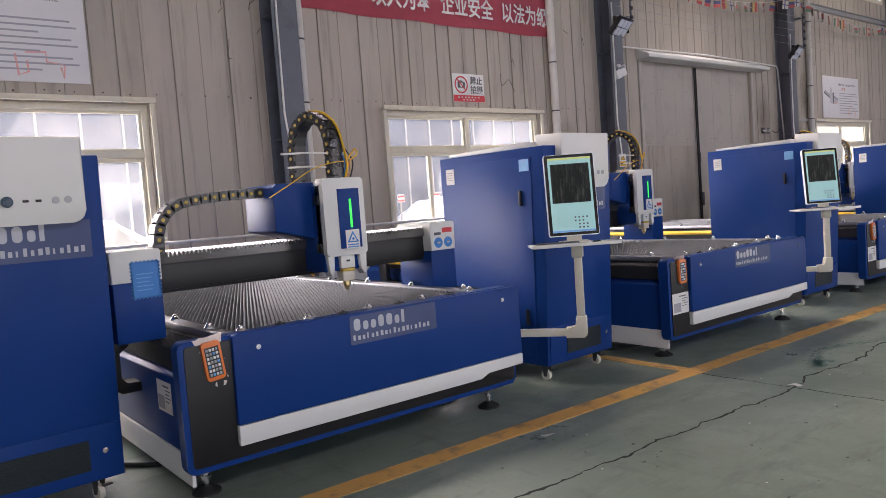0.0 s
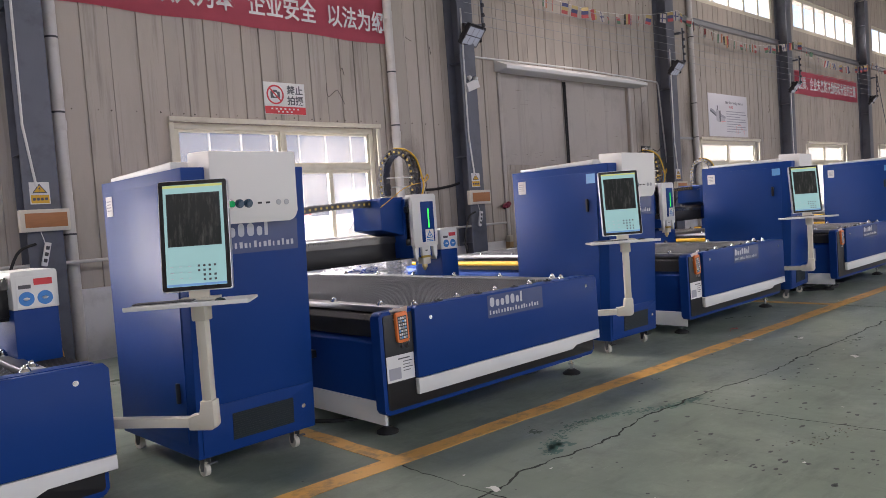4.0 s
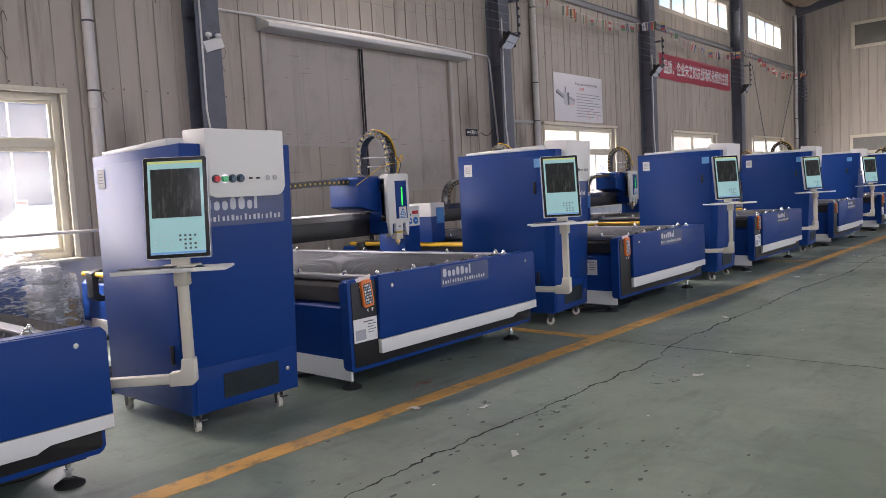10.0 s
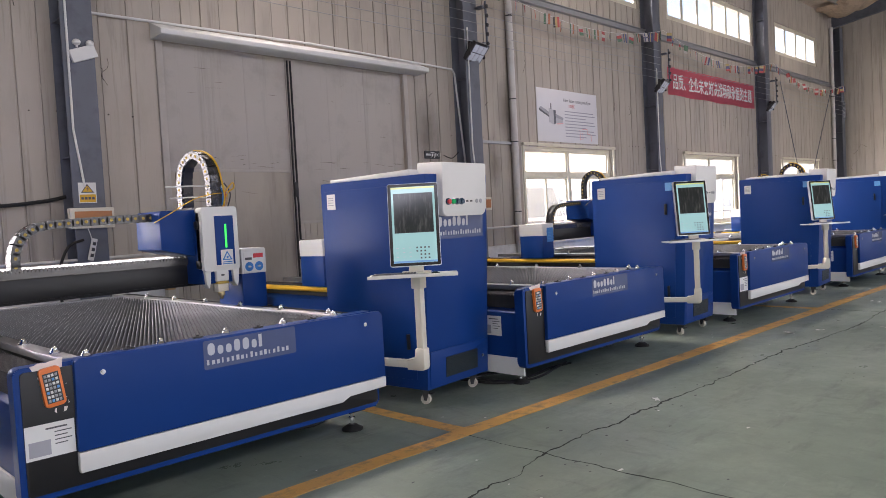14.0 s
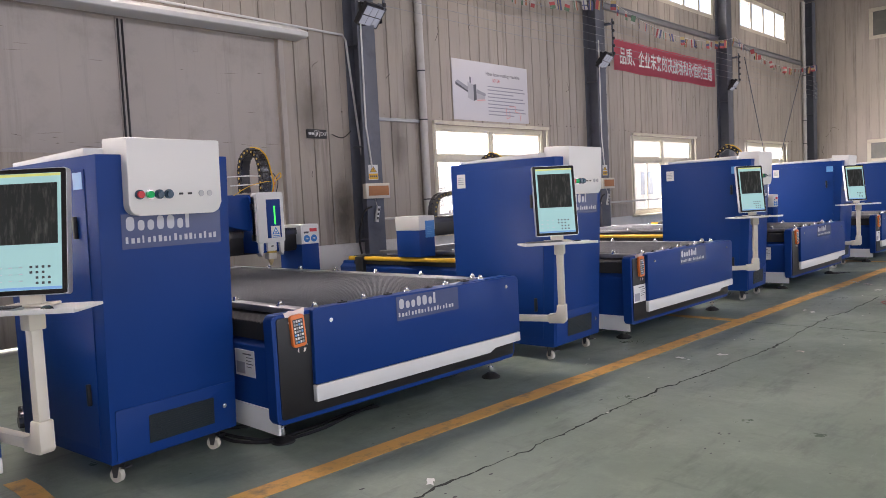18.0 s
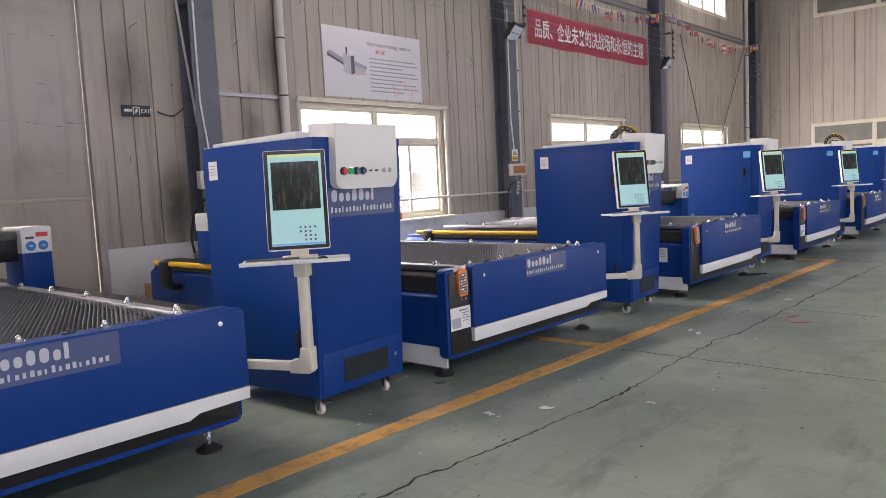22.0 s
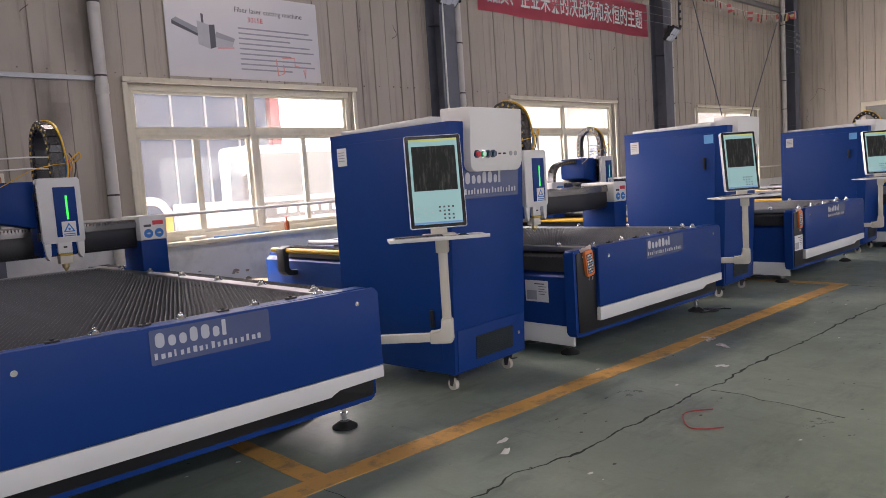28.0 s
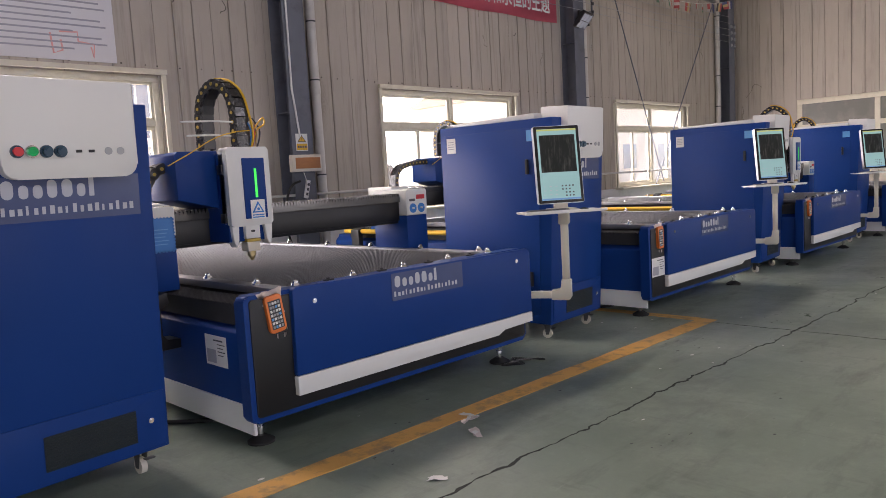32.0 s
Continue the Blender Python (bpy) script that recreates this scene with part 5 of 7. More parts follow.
BEND = (104, 106, 101, 94, 95, 99, 97, 97, 97)
for (mx, my, gy, hx, note), bend in zip(ROW, BEND):
    machine(mx, my, gy, hx, note, bend)
for cx, cy, yaw in ((-0.75, 4.25, 2), (3.065, 4.04, 2), (7.08, 3.965, 0), (11.08, 3.89, 6), (14.80, 3.63, 3), (18.87, 3.53, 5), (22.90, 3.59, 3), (27.0, 3.48, 3), (30.6, 3.42, 3)):
    cabinet(cx, cy, yaw)
STANDS = [(2.95, 3.58, -38), (6.90, 3.63, -43), (10.63, 3.45, -45), (14.49, 3.31, -40), (18.64, 3.33, -36), (22.58, 3.2, -36), (26.45, 3.1, -38), (30.1, 3.0, -38), (33.9, 2.95, -38)]
for (mx, my, *_), (sx, sy, yaw) in zip(ROW, STANDS):
    operator_stand(sx, sy, mx + 1.84, my + 0.45, yaw)

# ---- on the walls ----
def red_banner(x, z, w, h, text, size, wide, end, group="red wall banners"):
    b = thing("banner", (x, WALL_Y - 0.006, z), "long red cloth banner with white characters on the sheet wall", "banner", group)

    def cloth(bm):
        n = 40
        rows = [[bm.verts.new((w * i / n, -0.012 - 0.004 * math.sin(i * 0.9) * j - 0.004 * math.sin(i * 0.37), h * (j / 3) + 0.012 * math.sin(i * 0.5) * (1 - j / 3))) for i in range(n + 1)] for j in range(4)]
        for j in range(3):
            for i in range(n):
                bm.faces.new((rows[j][i], rows[j][i + 1], rows[j + 1][i + 1], rows[j + 1][i]))
        bmesh.ops.solidify(bm, geom=bm.faces[:], thickness=0.003)
    part("cloth", mesh(f"cloth_{w}", cloth, BANNER), b)
    step = size * wide
    x0 = end - step * sum(0.33 if c == " " else 1.0 for c in text)
    for c in text:
        if c != " ":
            part("character", word(c, size, BANNERTXT, 0.002, bold=0.006, key=f"char_{c}_{size}"), b, (x0, -0.047, h * 0.27)).scale.x = wide
        x0 += step * (0.33 if c == " " else 1.0)
    return b


red_banner(3.98, 4.21, 4.95, 0.72, "以人为本  企业安全  以法为纲", 0.35, 0.8, 4.91)
red_banner(25.38, 4.41, 5.72, 0.75, "品质、企业未来的决战场和永恒的主题", 0.44, 0.70, 5.44)


# a small printed picture of a cutting machine: flat shapes laid one over the other, and which ink each has
PICTURE = [([(0, 0.30), (0.40, 0.13), (0.40, 0.10), (0, 0.25)], 0), ([(0, 0.30), (0.06, 0.34), (0.42, 0.20), (0.40, 0.13)], 1), ([(0.55, 0.0), (0.82, 0.02), (0.84, 0.08), (0.57, 0.13)], 2), ([(0.57, 0.13), (0.84, 0.08), (0.86, 0.13), (0.60, 0.20)], 1), ([(0.50, -0.03), (0.58, 0.0), (0.58, 0.29), (0.50, 0.28)], 0), ([(0.34, 0.02), (0.50, -0.03), (0.50, 0.28), (0.34, 0.32)], 2), ([(0.60, -0.02), (0.84, 0.0), (0.84, 0.016), (0.60, 0.0)], 3), ([(0.40, 0.30), (0.43, 0.30), (0.43, 0.41), (0.40, 0.42)], 0)]
PICTURE_INKS = [mat("dark_print", (0.12, 0.12, 0.14), 0.6), GREYPR, mat("pale_print", (0.5, 0.5, 0.53), 0.6), PINKPR]


def poster(x, z, w, h, seed):
    p = thing("poster", (x, WALL_Y - 0.004, z), "white printed board about a laser cutting machine", "poster", "wall posters")
    part("board", mesh("poster_board", lambda bm: box(bm, 0, w, -0.012, 0, 0, h, 0, 0.003), BOARD), p)
    for i, (pts, ink) in enumerate(PICTURE):
        part("picture_shape", mesh(f"picture_shape_{i}", lambda bm: prism(bm, pts, "y", -0.001 - 0.0006 * i, 0.0), PICTURE_INKS[ink]), p, (0.08, -0.013, 0.40))
    part("title", word("Fiber laser cutting machine", 0.098, INK, 0.001, key="poster_title"), p, (0.96, -0.0135, h - 0.24))
    part("title", word("3015E", 0.095, REDINK, 0.001, key="poster_model"), p, (1.15, -0.0135, h - 0.36))
    for i in range(9):
        part("text_bar", mesh(f"text_bar_{i % 3}", lambda bm: box(bm, 0, (1.12, 1.18, 0.8)[i % 3], -0.001, 0, 0, 0.02), GREYPR), p, (1.0, -0.013, h - 0.46 - 0.068 * i))

    def scribble(bm):
        tube(bm, [(0, 0, 0.25), (0.02, 0, 0.02), (0.12, 0, 0.06), (0.11, 0, 0.18)], 0.012, 5)
        tube(bm, [(0.1, 0, 0.27), (0.3, 0, 0.28), (0.3, 0, 0.17)], 0.01, 5)
        tube(bm, [(0.3, 0, 0.17), (0.48, 0, 0.15), (0.46, 0, 0.0), (0.44, 0, 0.12)], 0.012, 5)
        bmesh.ops.scale(bm, vec=(1, 0.05, 1), verts=bm.verts)
    part("red_scribble", mesh("scribble", scribble, PINKPR), p, (1.55, -0.0135, 0.05))
    return p


poster(19.62, 2.97, 2.28, 1.13, 1)
poster(-1.0, 3.06, 2.28, 1.13, 2)

# no-photo sign
sg = thing("wall_sign", (6.63, WALL_Y - 0.004, 3.02), "white and red sign that forbids taking photographs", "sign")
part("board", mesh("np_board", lambda bm: box(bm, 0, 0.67, -0.008, 0, 0, 0.45, 0, 0.002), PAPER), sg)
part("red_band", mesh("np_band", lambda bm: box(bm, 0.004, 0.666, -0.002, 0, 0.004, 0.11), REDINK), sg, (0, -0.0085, 0))
for r in range(2):
    for i in range(7 - 3 * r):
        part("text_bar", mesh("np_bar", lambda bm: box(bm, 0, 0.03, -0.001, 0, 0, 0.022), PAPER), sg, (0.1 + 0.07 * i + 0.1 * r, -0.0115, 0.065 - 0.04 * r))


def ring(bm):
    n = 32
    for i in range(n):
        a0, a1 = 2 * math.pi * i / n, 2 * math.pi * (i + 1) / n
        prism(bm, [(0.115 * math.cos(a0), 0.115 * math.sin(a0)), (0.115 * math.cos(a1), 0.115 * math.sin(a1)), (0.138 * math.cos(a1), 0.138 * math.sin(a1)), (0.138 * math.cos(a0), 0.138 * math.sin(a0))], "y", -0.002, 0)
    prism(bm, [(-0.09, 0.075), (0.075, -0.09), (0.09, -0.075), (-0.075, 0.09)], "y", -0.004, -0.0025)


part("prohibition_ring", mesh("np_ring", ring, REDINK), sg, (0.18, -0.009, 0.275))
part("camera_shape", mesh("np_camera", lambda bm: (prism(bm, rounded(-0.075, 0.075, -0.05, 0.045, 0.012), "y", -0.001, 0), box(bm, -0.035, 0.03, -0.001, 0, 0.045, 0.065), cyl(bm, (0, -0.001, 0), 0.034, -0.0006, "y", 16, 1)), INK, PAPER), sg, (0.18, -0.009, 0.275))
part("lettering", word("禁止", 0.135, INK, 0.001, bold=0.003), sg, (0.37, -0.009, 0.30))
part("lettering", word("拍摄", 0.135, INK, 0.001, bold=0.003), sg, (0.37, -0.009, 0.15))

# exit sign
ex = thing("exit_sign", (16.28, WALL_Y - 0.004, 2.53), "dark emergency exit sign with pale lettering", "sign")
part("case", mesh("ex_case", lambda bm: box(bm, 0, 0.37, -0.025, 0, 0, 0.14, 0, 0.004), BLACK), ex)
part("lettering", word("EXIT", 0.075, PAPER, 0.001), ex, (0.245, -0.0265, 0.045))
part("door_mark", mesh("ex_mark", lambda bm: (box(bm, 0.14, 0.15, -0.001, 0, 0.02, 0.12), box(bm, 0.22, 0.23, -0.001, 0, 0.02, 0.12), box(bm, 0.15, 0.22, -0.001, 0, 0.11, 0.12), prism(bm, [(0.165, 0.03), (0.2, 0.06), (0.2, 0.1), (0.175, 0.09)], "y", -0.001, 0)), PAPER), ex, (0, -0.0255, 0))
for i in range(4):
    part("text_bar", mesh("ex_bar", lambda bm: box(bm, 0, 0.022, -0.001, 0, 0, 0.035), PAPER), ex, (0.025 + 0.028 * i, -0.0255, 0.055))


# ---- fittings at the columns ----
def floodlight(x):
    f = thing("floodlight", (x, WALL_Y - 0.42, 4.45), "black flood lamp with a pale reflector on a column", "lamp", "flood lamps")
    body = part("body", mesh("flood_body", lambda bm: prism(bm, rounded(-0.19, 0.19, -0.14, 0.14, 0.015), "y", -0.02, 0.03, 0, 0.006), BLACK), f, (0, 0, 0), (40, 0, 12))
    for i in range(9):
        part("fin", mesh("flood_fin", lambda bm: box(bm, 0, 0.01, 0.031, 0.06, -0.1, 0.1), BLACK), body, (-0.16 + 0.04 * i, 0, 0))
    tilt = pose(0.004, -0.014, -0.014, 40, 0, 12)
    for i in range(3):
        for j in range(2):
            q = part("lens", mesh("flood_lens", lambda bm: box(bm, 0, 0.105, -0.004, 0, 0, 0.108, 0, 0.003), LENS), f)
            q.matrix_basis = tilt @ Matrix.Translation((-0.165 + 0.112 * i, 0, -0.118 + 0.12 * j))
    part("bracket", mesh("flood_bracket", lambda bm: (box(bm, -0.2, -0.19, -0.015, 0.02, -0.06, 0.12), box(bm, 0.19, 0.2, -0.015, 0.02, -0.06, 0.12), box(bm, -0.2, 0.2, -0.015, 0.02, 0.11, 0.12), box(bm, -0.02, 0.02, 0.0, 0.1, 0.1, 0.13)), BLACK), f, (0, 0, 0), (0, 0, 12))
    f.scale = (1.35, 1.35, 1.35)
    return f


for x in (3.62, 10.5, 17.36, 24.32, 31.5):
    floodlight(x)


def conduit(pts, r=0.014, label="thin white conduit running down the wall", mt=WHITE, name="conduit"):
    me = mesh(f"conduit_{len(MESHES)}", lambda bm: tube(bm, pts, r, 8), mt)
    return solo(name, me, (0, 0, 0), label, name, kind="structure")


CF = WALL_Y - 0.36
for x in COLS[1:5]:
    conduit([(x + 0.06, CF, 4.9), (x + 0.05, CF, 2.72), (x + 0.13, CF, 2.05)])
    w = thing("warning_sign", (x + 0.16, CF + 0.014, 1.98), "yellow and white electrical warning sign on a column", "sign", "warning signs")
    part("plate", mesh("ws_plate", lambda bm: box(bm, -0.1, 0.1, -0.003, 0, -0.12, 0.12), PAPER), w)
    part("yellow_field", mesh("ws_tri", lambda bm: (prism(bm, [(-0.075, 0.0), (0.075, 0.0), (0, 0.105)], "y", -0.002, 0), prism(bm, [(-0.058, 0.011), (0.058, 0.011), (0, 0.085)], "y", -0.003, -0.002, 1), prism(bm, [(0.005, 0.075), (-0.015, 0.042), (0.002, 0.042), (-0.008, 0.016), (0.016, 0.05), (0.002, 0.05)], "y", -0.004, -0.003), box(bm, -0.09, 0.09, -0.002, 0, -0.11, -0.02, 1), [box(bm, -0.075 + 0.04 * i, -0.045 + 0.04 * i, -0.003, -0.002, -0.08, -0.05) for i in range(4)]), INK, YELLOW), w, (0, -0.003, 0))
    s = thing("switch_box", (x + 0.17, CF + 0.014, 1.68), "white switch box with an orange-brown front on a column", "switch box", "switch boxes")
    part("case", mesh("sb_case", lambda bm: (box(bm, -0.25, 0.25, -0.09, 0, -0.12, 0.12, 0, 0.01)), CREAM), s)
    part("cover", mesh("sb_cover", lambda bm: box(bm, -0.2, 0.22, -0.006, 0, -0.075, 0.08, 0, 0.003), WOODB), s, (0, -0.09, 0))
    part("cord", mesh("sb_cord", lambda bm: tube(bm, smooth_line([(-0.05, -0.05, -0.12), (-0.03, -0.06, -0.2), (-0.02, -0.06, -0.25)]), 0.005, 5), WHITE), s)
    part("socket_strip", mesh("sb_strip", lambda bm: (box(bm, -0.03, 0.03, -0.02, 0.02, -0.13, 0.13, 0, 0.005), [box(bm, -0.018, 0.018, -0.022, -0.02, -0.09 + 0.07 * i, -0.05 + 0.07 * i, 1) for i in range(3)]), WHITE, KEY), s, (-0.02, -0.06, -0.37), (0, 14, 0))
    part("hose", mesh("sb_hose", lambda bm: tube(bm, smooth_line([(-0.1, -0.02, -0.25), (-0.3, -0.05, -0.35), (-0.42, -0.06, -0.75), (-0.3, -0.04, -1.2), (-0.1, -0.02, -1.4)]), 0.016, 7), RUBBER), s, label="black hose hanging in a loop")
em = thing("emergency_light", (10.47, CF + 0.014, 3.6), "white twin-headed emergency light on a column", "lamp")
part("case", mesh("em_case", lambda bm: box(bm, -0.15, 0.15, -0.05, 0, -0.07, 0.08, 0, 0.008), WHITE), em, (0, 0, 0), (0, -20, 0))
for u in (-0.07, 0.08):
    part("lamp_head", mesh("em_head", lambda bm: (ball(bm, (0, -0.03, 0), 0.048, 0, 0.8), cyl(bm, (0, -0.03, -0.06), 0.012, 0.05)), WHITE), em, (u, 0, 0.13))


def downpipe(x, top=8.1):
    p = thing("downpipe", (x, WALL_Y - 0.085, 0), "stained white plastic downpipe on the wall", "pipe", kind="structure")
    part("pipe", mesh(f"downpipe_{top}", lambda bm: cyl(bm, (0, 0, 0.0), 0.068, top, seg=20), PIPE), p)
    for z in (1.5, 2.9, 3.75, 5.4):
        part("clip", mesh("pipe_clip", lambda bm: cyl(bm, (0, 0, 0), 0.0725, 0.022, seg=20), KEY), p, (0, 0, z))
    for z in (2.7, 4.6):
        part("socket", mesh("pipe_socket", lambda bm: cyl(bm, (0, 0, 0), 0.0755, 0.12, seg=20), PIPE), p, (0, 0, z))


for x in (3.93, 8.92, 18.75, 24.76, 31.98, 38.75):
    downpipe(x)
conduit([(WEST_X + 0.3, WALL_Y - 0.27, 1.2), (10.0, WALL_Y - 0.27, 1.19), (11.2, WALL_Y - 0.27, 1.2)], 0.02, "pale air pipe running along the wall", PIPE, "pipe")
conduit([(17.5, WALL_Y - 0.27, 1.22), (28.0, WALL_Y - 0.27, 1.24), (38.6, WALL_Y - 0.27, 1.22)], 0.02, "pale air pipe running along the wall", PIPE, "pipe")
conduit([(10.62, WALL_Y - 0.05, 4.19), (14, WALL_Y - 0.05, 4.24), (17.06, WALL_Y - 0.05, 4.18), (17.12, WALL_Y - 0.05, 4.1), (17.34, WALL_Y - 0.05, 2.1), (17.36, WALL_Y - 0.05, 1.3)], 0.018)
conduit(smooth_line([(9.15, WALL_Y - 0.05, 1.95), (9.5, WALL_Y - 0.08, 1.86), (10.0, WALL_Y - 0.08, 1.9), (10.25, WALL_Y - 0.1, 1.95)]), 0.022, "black cable slung along the wall", RUBBER, "cable")
conduit(smooth_line([(16.75, WALL_Y - 0.03, 2.6), (16.95, WALL_Y - 0.04, 2.55), (17.12, WALL_Y - 0.05, 2.66)]), 0.008, "thin black cable on the wall", RUBBER, "cable")
conduit([(33.1, WALL_Y - 0.12, 5.5), (35.35, WALL_Y - 0.12, 0.95)], 0.014, "thin steel bracing rod across the wall", COLUMN, "bracing rod")
conduit([(38.3, WALL_Y - 0.15, 5.6), (34.9, WALL_Y - 0.15, 0.9)], 0.014, "thin steel bracing rod across the wall", COLUMN, "bracing rod")
for i in range(5):
    z = 4.62 + 0.17 * i
    conduit(smooth_line([(x + d, WALL_Y - 0.5, z + (0.0 if d == 0 else -0.03)) for x in COLS[2:6] for d in (0.0, 3.4)] + [(38.6, WALL_Y - 0.5, z)]), 0.005, "thin power wire strung from column to column", GREYP, "wire")
for x in COLS[2:6]:
    ins = thing("insulator_rack", (x + 0.44, WALL_Y - 0.5, 4.55), "small rack of insulators holding wires at a column", "insulator", "insulator racks")
    part("bar", mesh("ins_bar", lambda bm: (box(bm, -0.015, 0.015, -0.015, 0.015, 0, 0.85), box(bm, -0.1, 0.0, 0.0, 0.17, 0.05, 0.09), box(bm, -0.1, 0.0, 0.0, 0.17, 0.72, 0.76)), COLUMN), ins)
    for i in range(5):
        part("insulator", mesh("insulator", lambda bm: (cyl(bm, (0, 0, -0.03), 0.028, 0.06, seg=12), cyl(bm, (0, 0, -0.01), 0.034, 0.02, seg=12)), KEY), ins, (0, -0.02, 0.07 + 0.17 * i))

# bolts of the corner column
bolts = thing("bolt_plate", (39.05, WALL_Y - 0.345, 4.85), "dark plate with rows of round bolt heads on the corner column", "bolts")
part("plate", mesh("bp_plate", lambda bm: box(bm, -0.06, 0.3, -0.012, 0, -0.35, 0.35, 0, 0.004), COLUMN), bolts)
for i in range(4):
    for j in range(2):
        part("bolt", mesh("bp_bolt", lambda bm: ball(bm, (0, 0, 0), 0.045, 0, 1.0, 10), GREYP), bolts, (0.02 + 0.2 * j, -0.012, -0.25 + 0.17 * i))

# ---- bunting ----
FLAGC = [mat(f"flag_{n}", c, 0.8, vary=0.1) for n, c in (("red", (0.42, 0.085, 0.085)), ("white", (0.50, 0.47, 0.44)), ("blue", (0.08, 0.09, 0.19)), ("green", (0.11, 0.20, 0.13)), ("yellow", (0.46, 0.36, 0.16)), ("black", (0.05, 0.05, 0.05)), ("orange", (0.43, 0.17, 0.10)))]
DESIGNS = [("v", 0, 1, 2), ("h", 0, 1, 0), ("v", 3, 1, 6), ("h", 2, 4, 0), ("x", 1, 2, 2), ("h", 4, 2, 0), ("v", 5, 4, 0), ("h", 0, 0, 1), ("x", 2, 4, 4), ("h", 3, 3, 1), ("v", 0, 0, 4), ("h", 1, 0, 3)]


def flag_mesh(bm, d):
    kind, *cs = d
    w, h = 0.14, 0.21
    used = []
    for i in range(3):
        if kind == "h":
            box(bm, 0, w, -0.001, 0.001, -h * (i + 1) / 3, -h * i / 3, i)
        else:
            box(bm, w * i / 3, w * (i + 1) / 3, -0.001, 0.001, -h, 0, i if kind == "v" else 0)
    if kind == "x":
        box(bm, w * 0.3, w * 0.48, -0.003, 0.003, -h, 0, 1)
        box(bm, 0, w, -0.0025, 0.0025, -h * 0.58, -h * 0.42, 1)
    for v in bm.verts:
        v.co.y += 0.018 * math.sin(v.co.z * 16 + cs[0]) * (-v.co.z / h)


rng = random.Random(5)
spans = [(9.6, 5.75, COLS[2] + 0.2, 5.72), (COLS[2] + 0.2, 5.72, COLS[3] + 0.3, 5.8), (COLS[3] + 0.3, 5.8, COLS[4] + 0.3, 5.85), (COLS[4] + 0.3, 5.85, COLS[5] + 0.3, 5.85), (COLS[5] + 0.3, 5.85, 38.7, 5.75)]
for n, (xa, za, xb, zb) in enumerate(spans):
    bt = thing("bunting", (0, WALL_Y - 0.47, 0), "string of small national flags hanging slack along the wall", "bunting", "flag strings")
    sag = 0.06 * (xb - xa)

    def on(t):
        return xa + (xb - xa) * t, za + (zb - za) * t - sag * 4 * t * (1 - t)
    part("string", mesh(f"bunt_{n}", lambda bm: tube(bm, [(on(i / 24)[0], 0, on(i / 24)[1]) for i in range(25)], 0.004, 5), WHITE), bt)
    k = max(1, int((xb - xa) / 0.3))
    for i in range(k):
        px, pz = on((i + 0.5) / k)
        d = rng.choice(DESIGNS)
        part("flag", mesh("flag_" + "_".join(map(str, d)), lambda bm: flag_mesh(bm, d), *[FLAGC[c] for c in d[1:]]), bt, (px, 0, pz), (rng.uniform(-6, 6), rng.uniform(-12, 12), rng.uniform(-45, 45)))

# ---- floor markings, cracks and litter ----
def line_y(x):
    return 3.47 - 0.0245 * x


def strip(bm, pts, w, z=0.003, ragged=0.007, seed=0, uneven=0.0):
    """A painted strip along a line of points on the floor, with slightly uneven edges."""
    r = random.Random(seed)
    pts = [Vector((*p, 0)) for p in pts]
    rows = []
    for i, p in enumerate(pts):
        t = (pts[min(i + 1, len(pts) - 1)] - pts[max(i - 1, 0)]).normalized()
        s = Vector((-t.y, t.x, 0))
        k = max(0.1, 1 + uneven * (noise.noise((p.x * 2.3, p.y * 2.3, seed)) + 0.8 * noise.noise((p.x * 9, p.y * 9, seed))))
        a, b = p + s * (w / 2 + r.uniform(-ragged, ragged)) * k, p - s * (w / 2 + r.uniform(-ragged, ragged)) * k
        rows.append([bm.verts.new((a.x, a.y, z)), bm.verts.new((b.x, b.y, z)), bm.verts.new((b.x, b.y, 0.0)), bm.verts.new((a.x, a.y, 0.0))])
    for a, b in zip(rows, rows[1:]):
        for k in range(4):
            bm.faces.new((a[k], b[k], b[(k + 1) % 4], a[(k + 1) % 4]))
    bm.faces.new(rows[0])
    bm.faces.new(rows[-1][::-1])


solo("floor_line", mesh("line_long", lambda bm: strip(bm, [(x, line_y(x)) for x in np.arange(-8.5, 24.3, 0.25)], 0.15), LINE), (0, 0, 0), "long worn yellow line painted on the floor", "floor line", kind="structure")
for x in (-2.85, 3.97, 10.77, 17.47, 24.2):
    solo("floor_line", mesh(f"line_{x}", lambda bm: strip(bm, [(x, line_y(x) + 0.077 + 0.2 * i) for i in range(7)], 0.12, seed=int(x)), LINE), (0, 0, 0), "short worn yellow line painted across on the floor", "floor line", "cross lines", kind="structure")
CRACK = mat("crack_dark", (0.035, 0.04, 0.036), 0.9, vary=0.3)


# one long crack down the hall, its bends in order, and straight joint cracks across it
BENDS = [(-3.0, 2.75), (0.5, 2.72), (3.34, 2.62), (3.93, 2.57), (4.26, 2.67), (4.88, 2.58), (5.56, 2.66), (6.3, 2.6), (7.0, 2.5), (8.25, 2.48), (9.2, 2.44), (10.36, 2.41), (10.73, 2.53), (11.6, 2.5), (12.7, 2.46), (14.5, 2.45), (15.4, 2.35), (16.5, 2.28), (17.44, 2.34), (18.08, 2.36), (18.5, 2.29), (21.0, 2.25), (22.4, 2.22), (24.0, 2.13), (30.0, 1.95)]


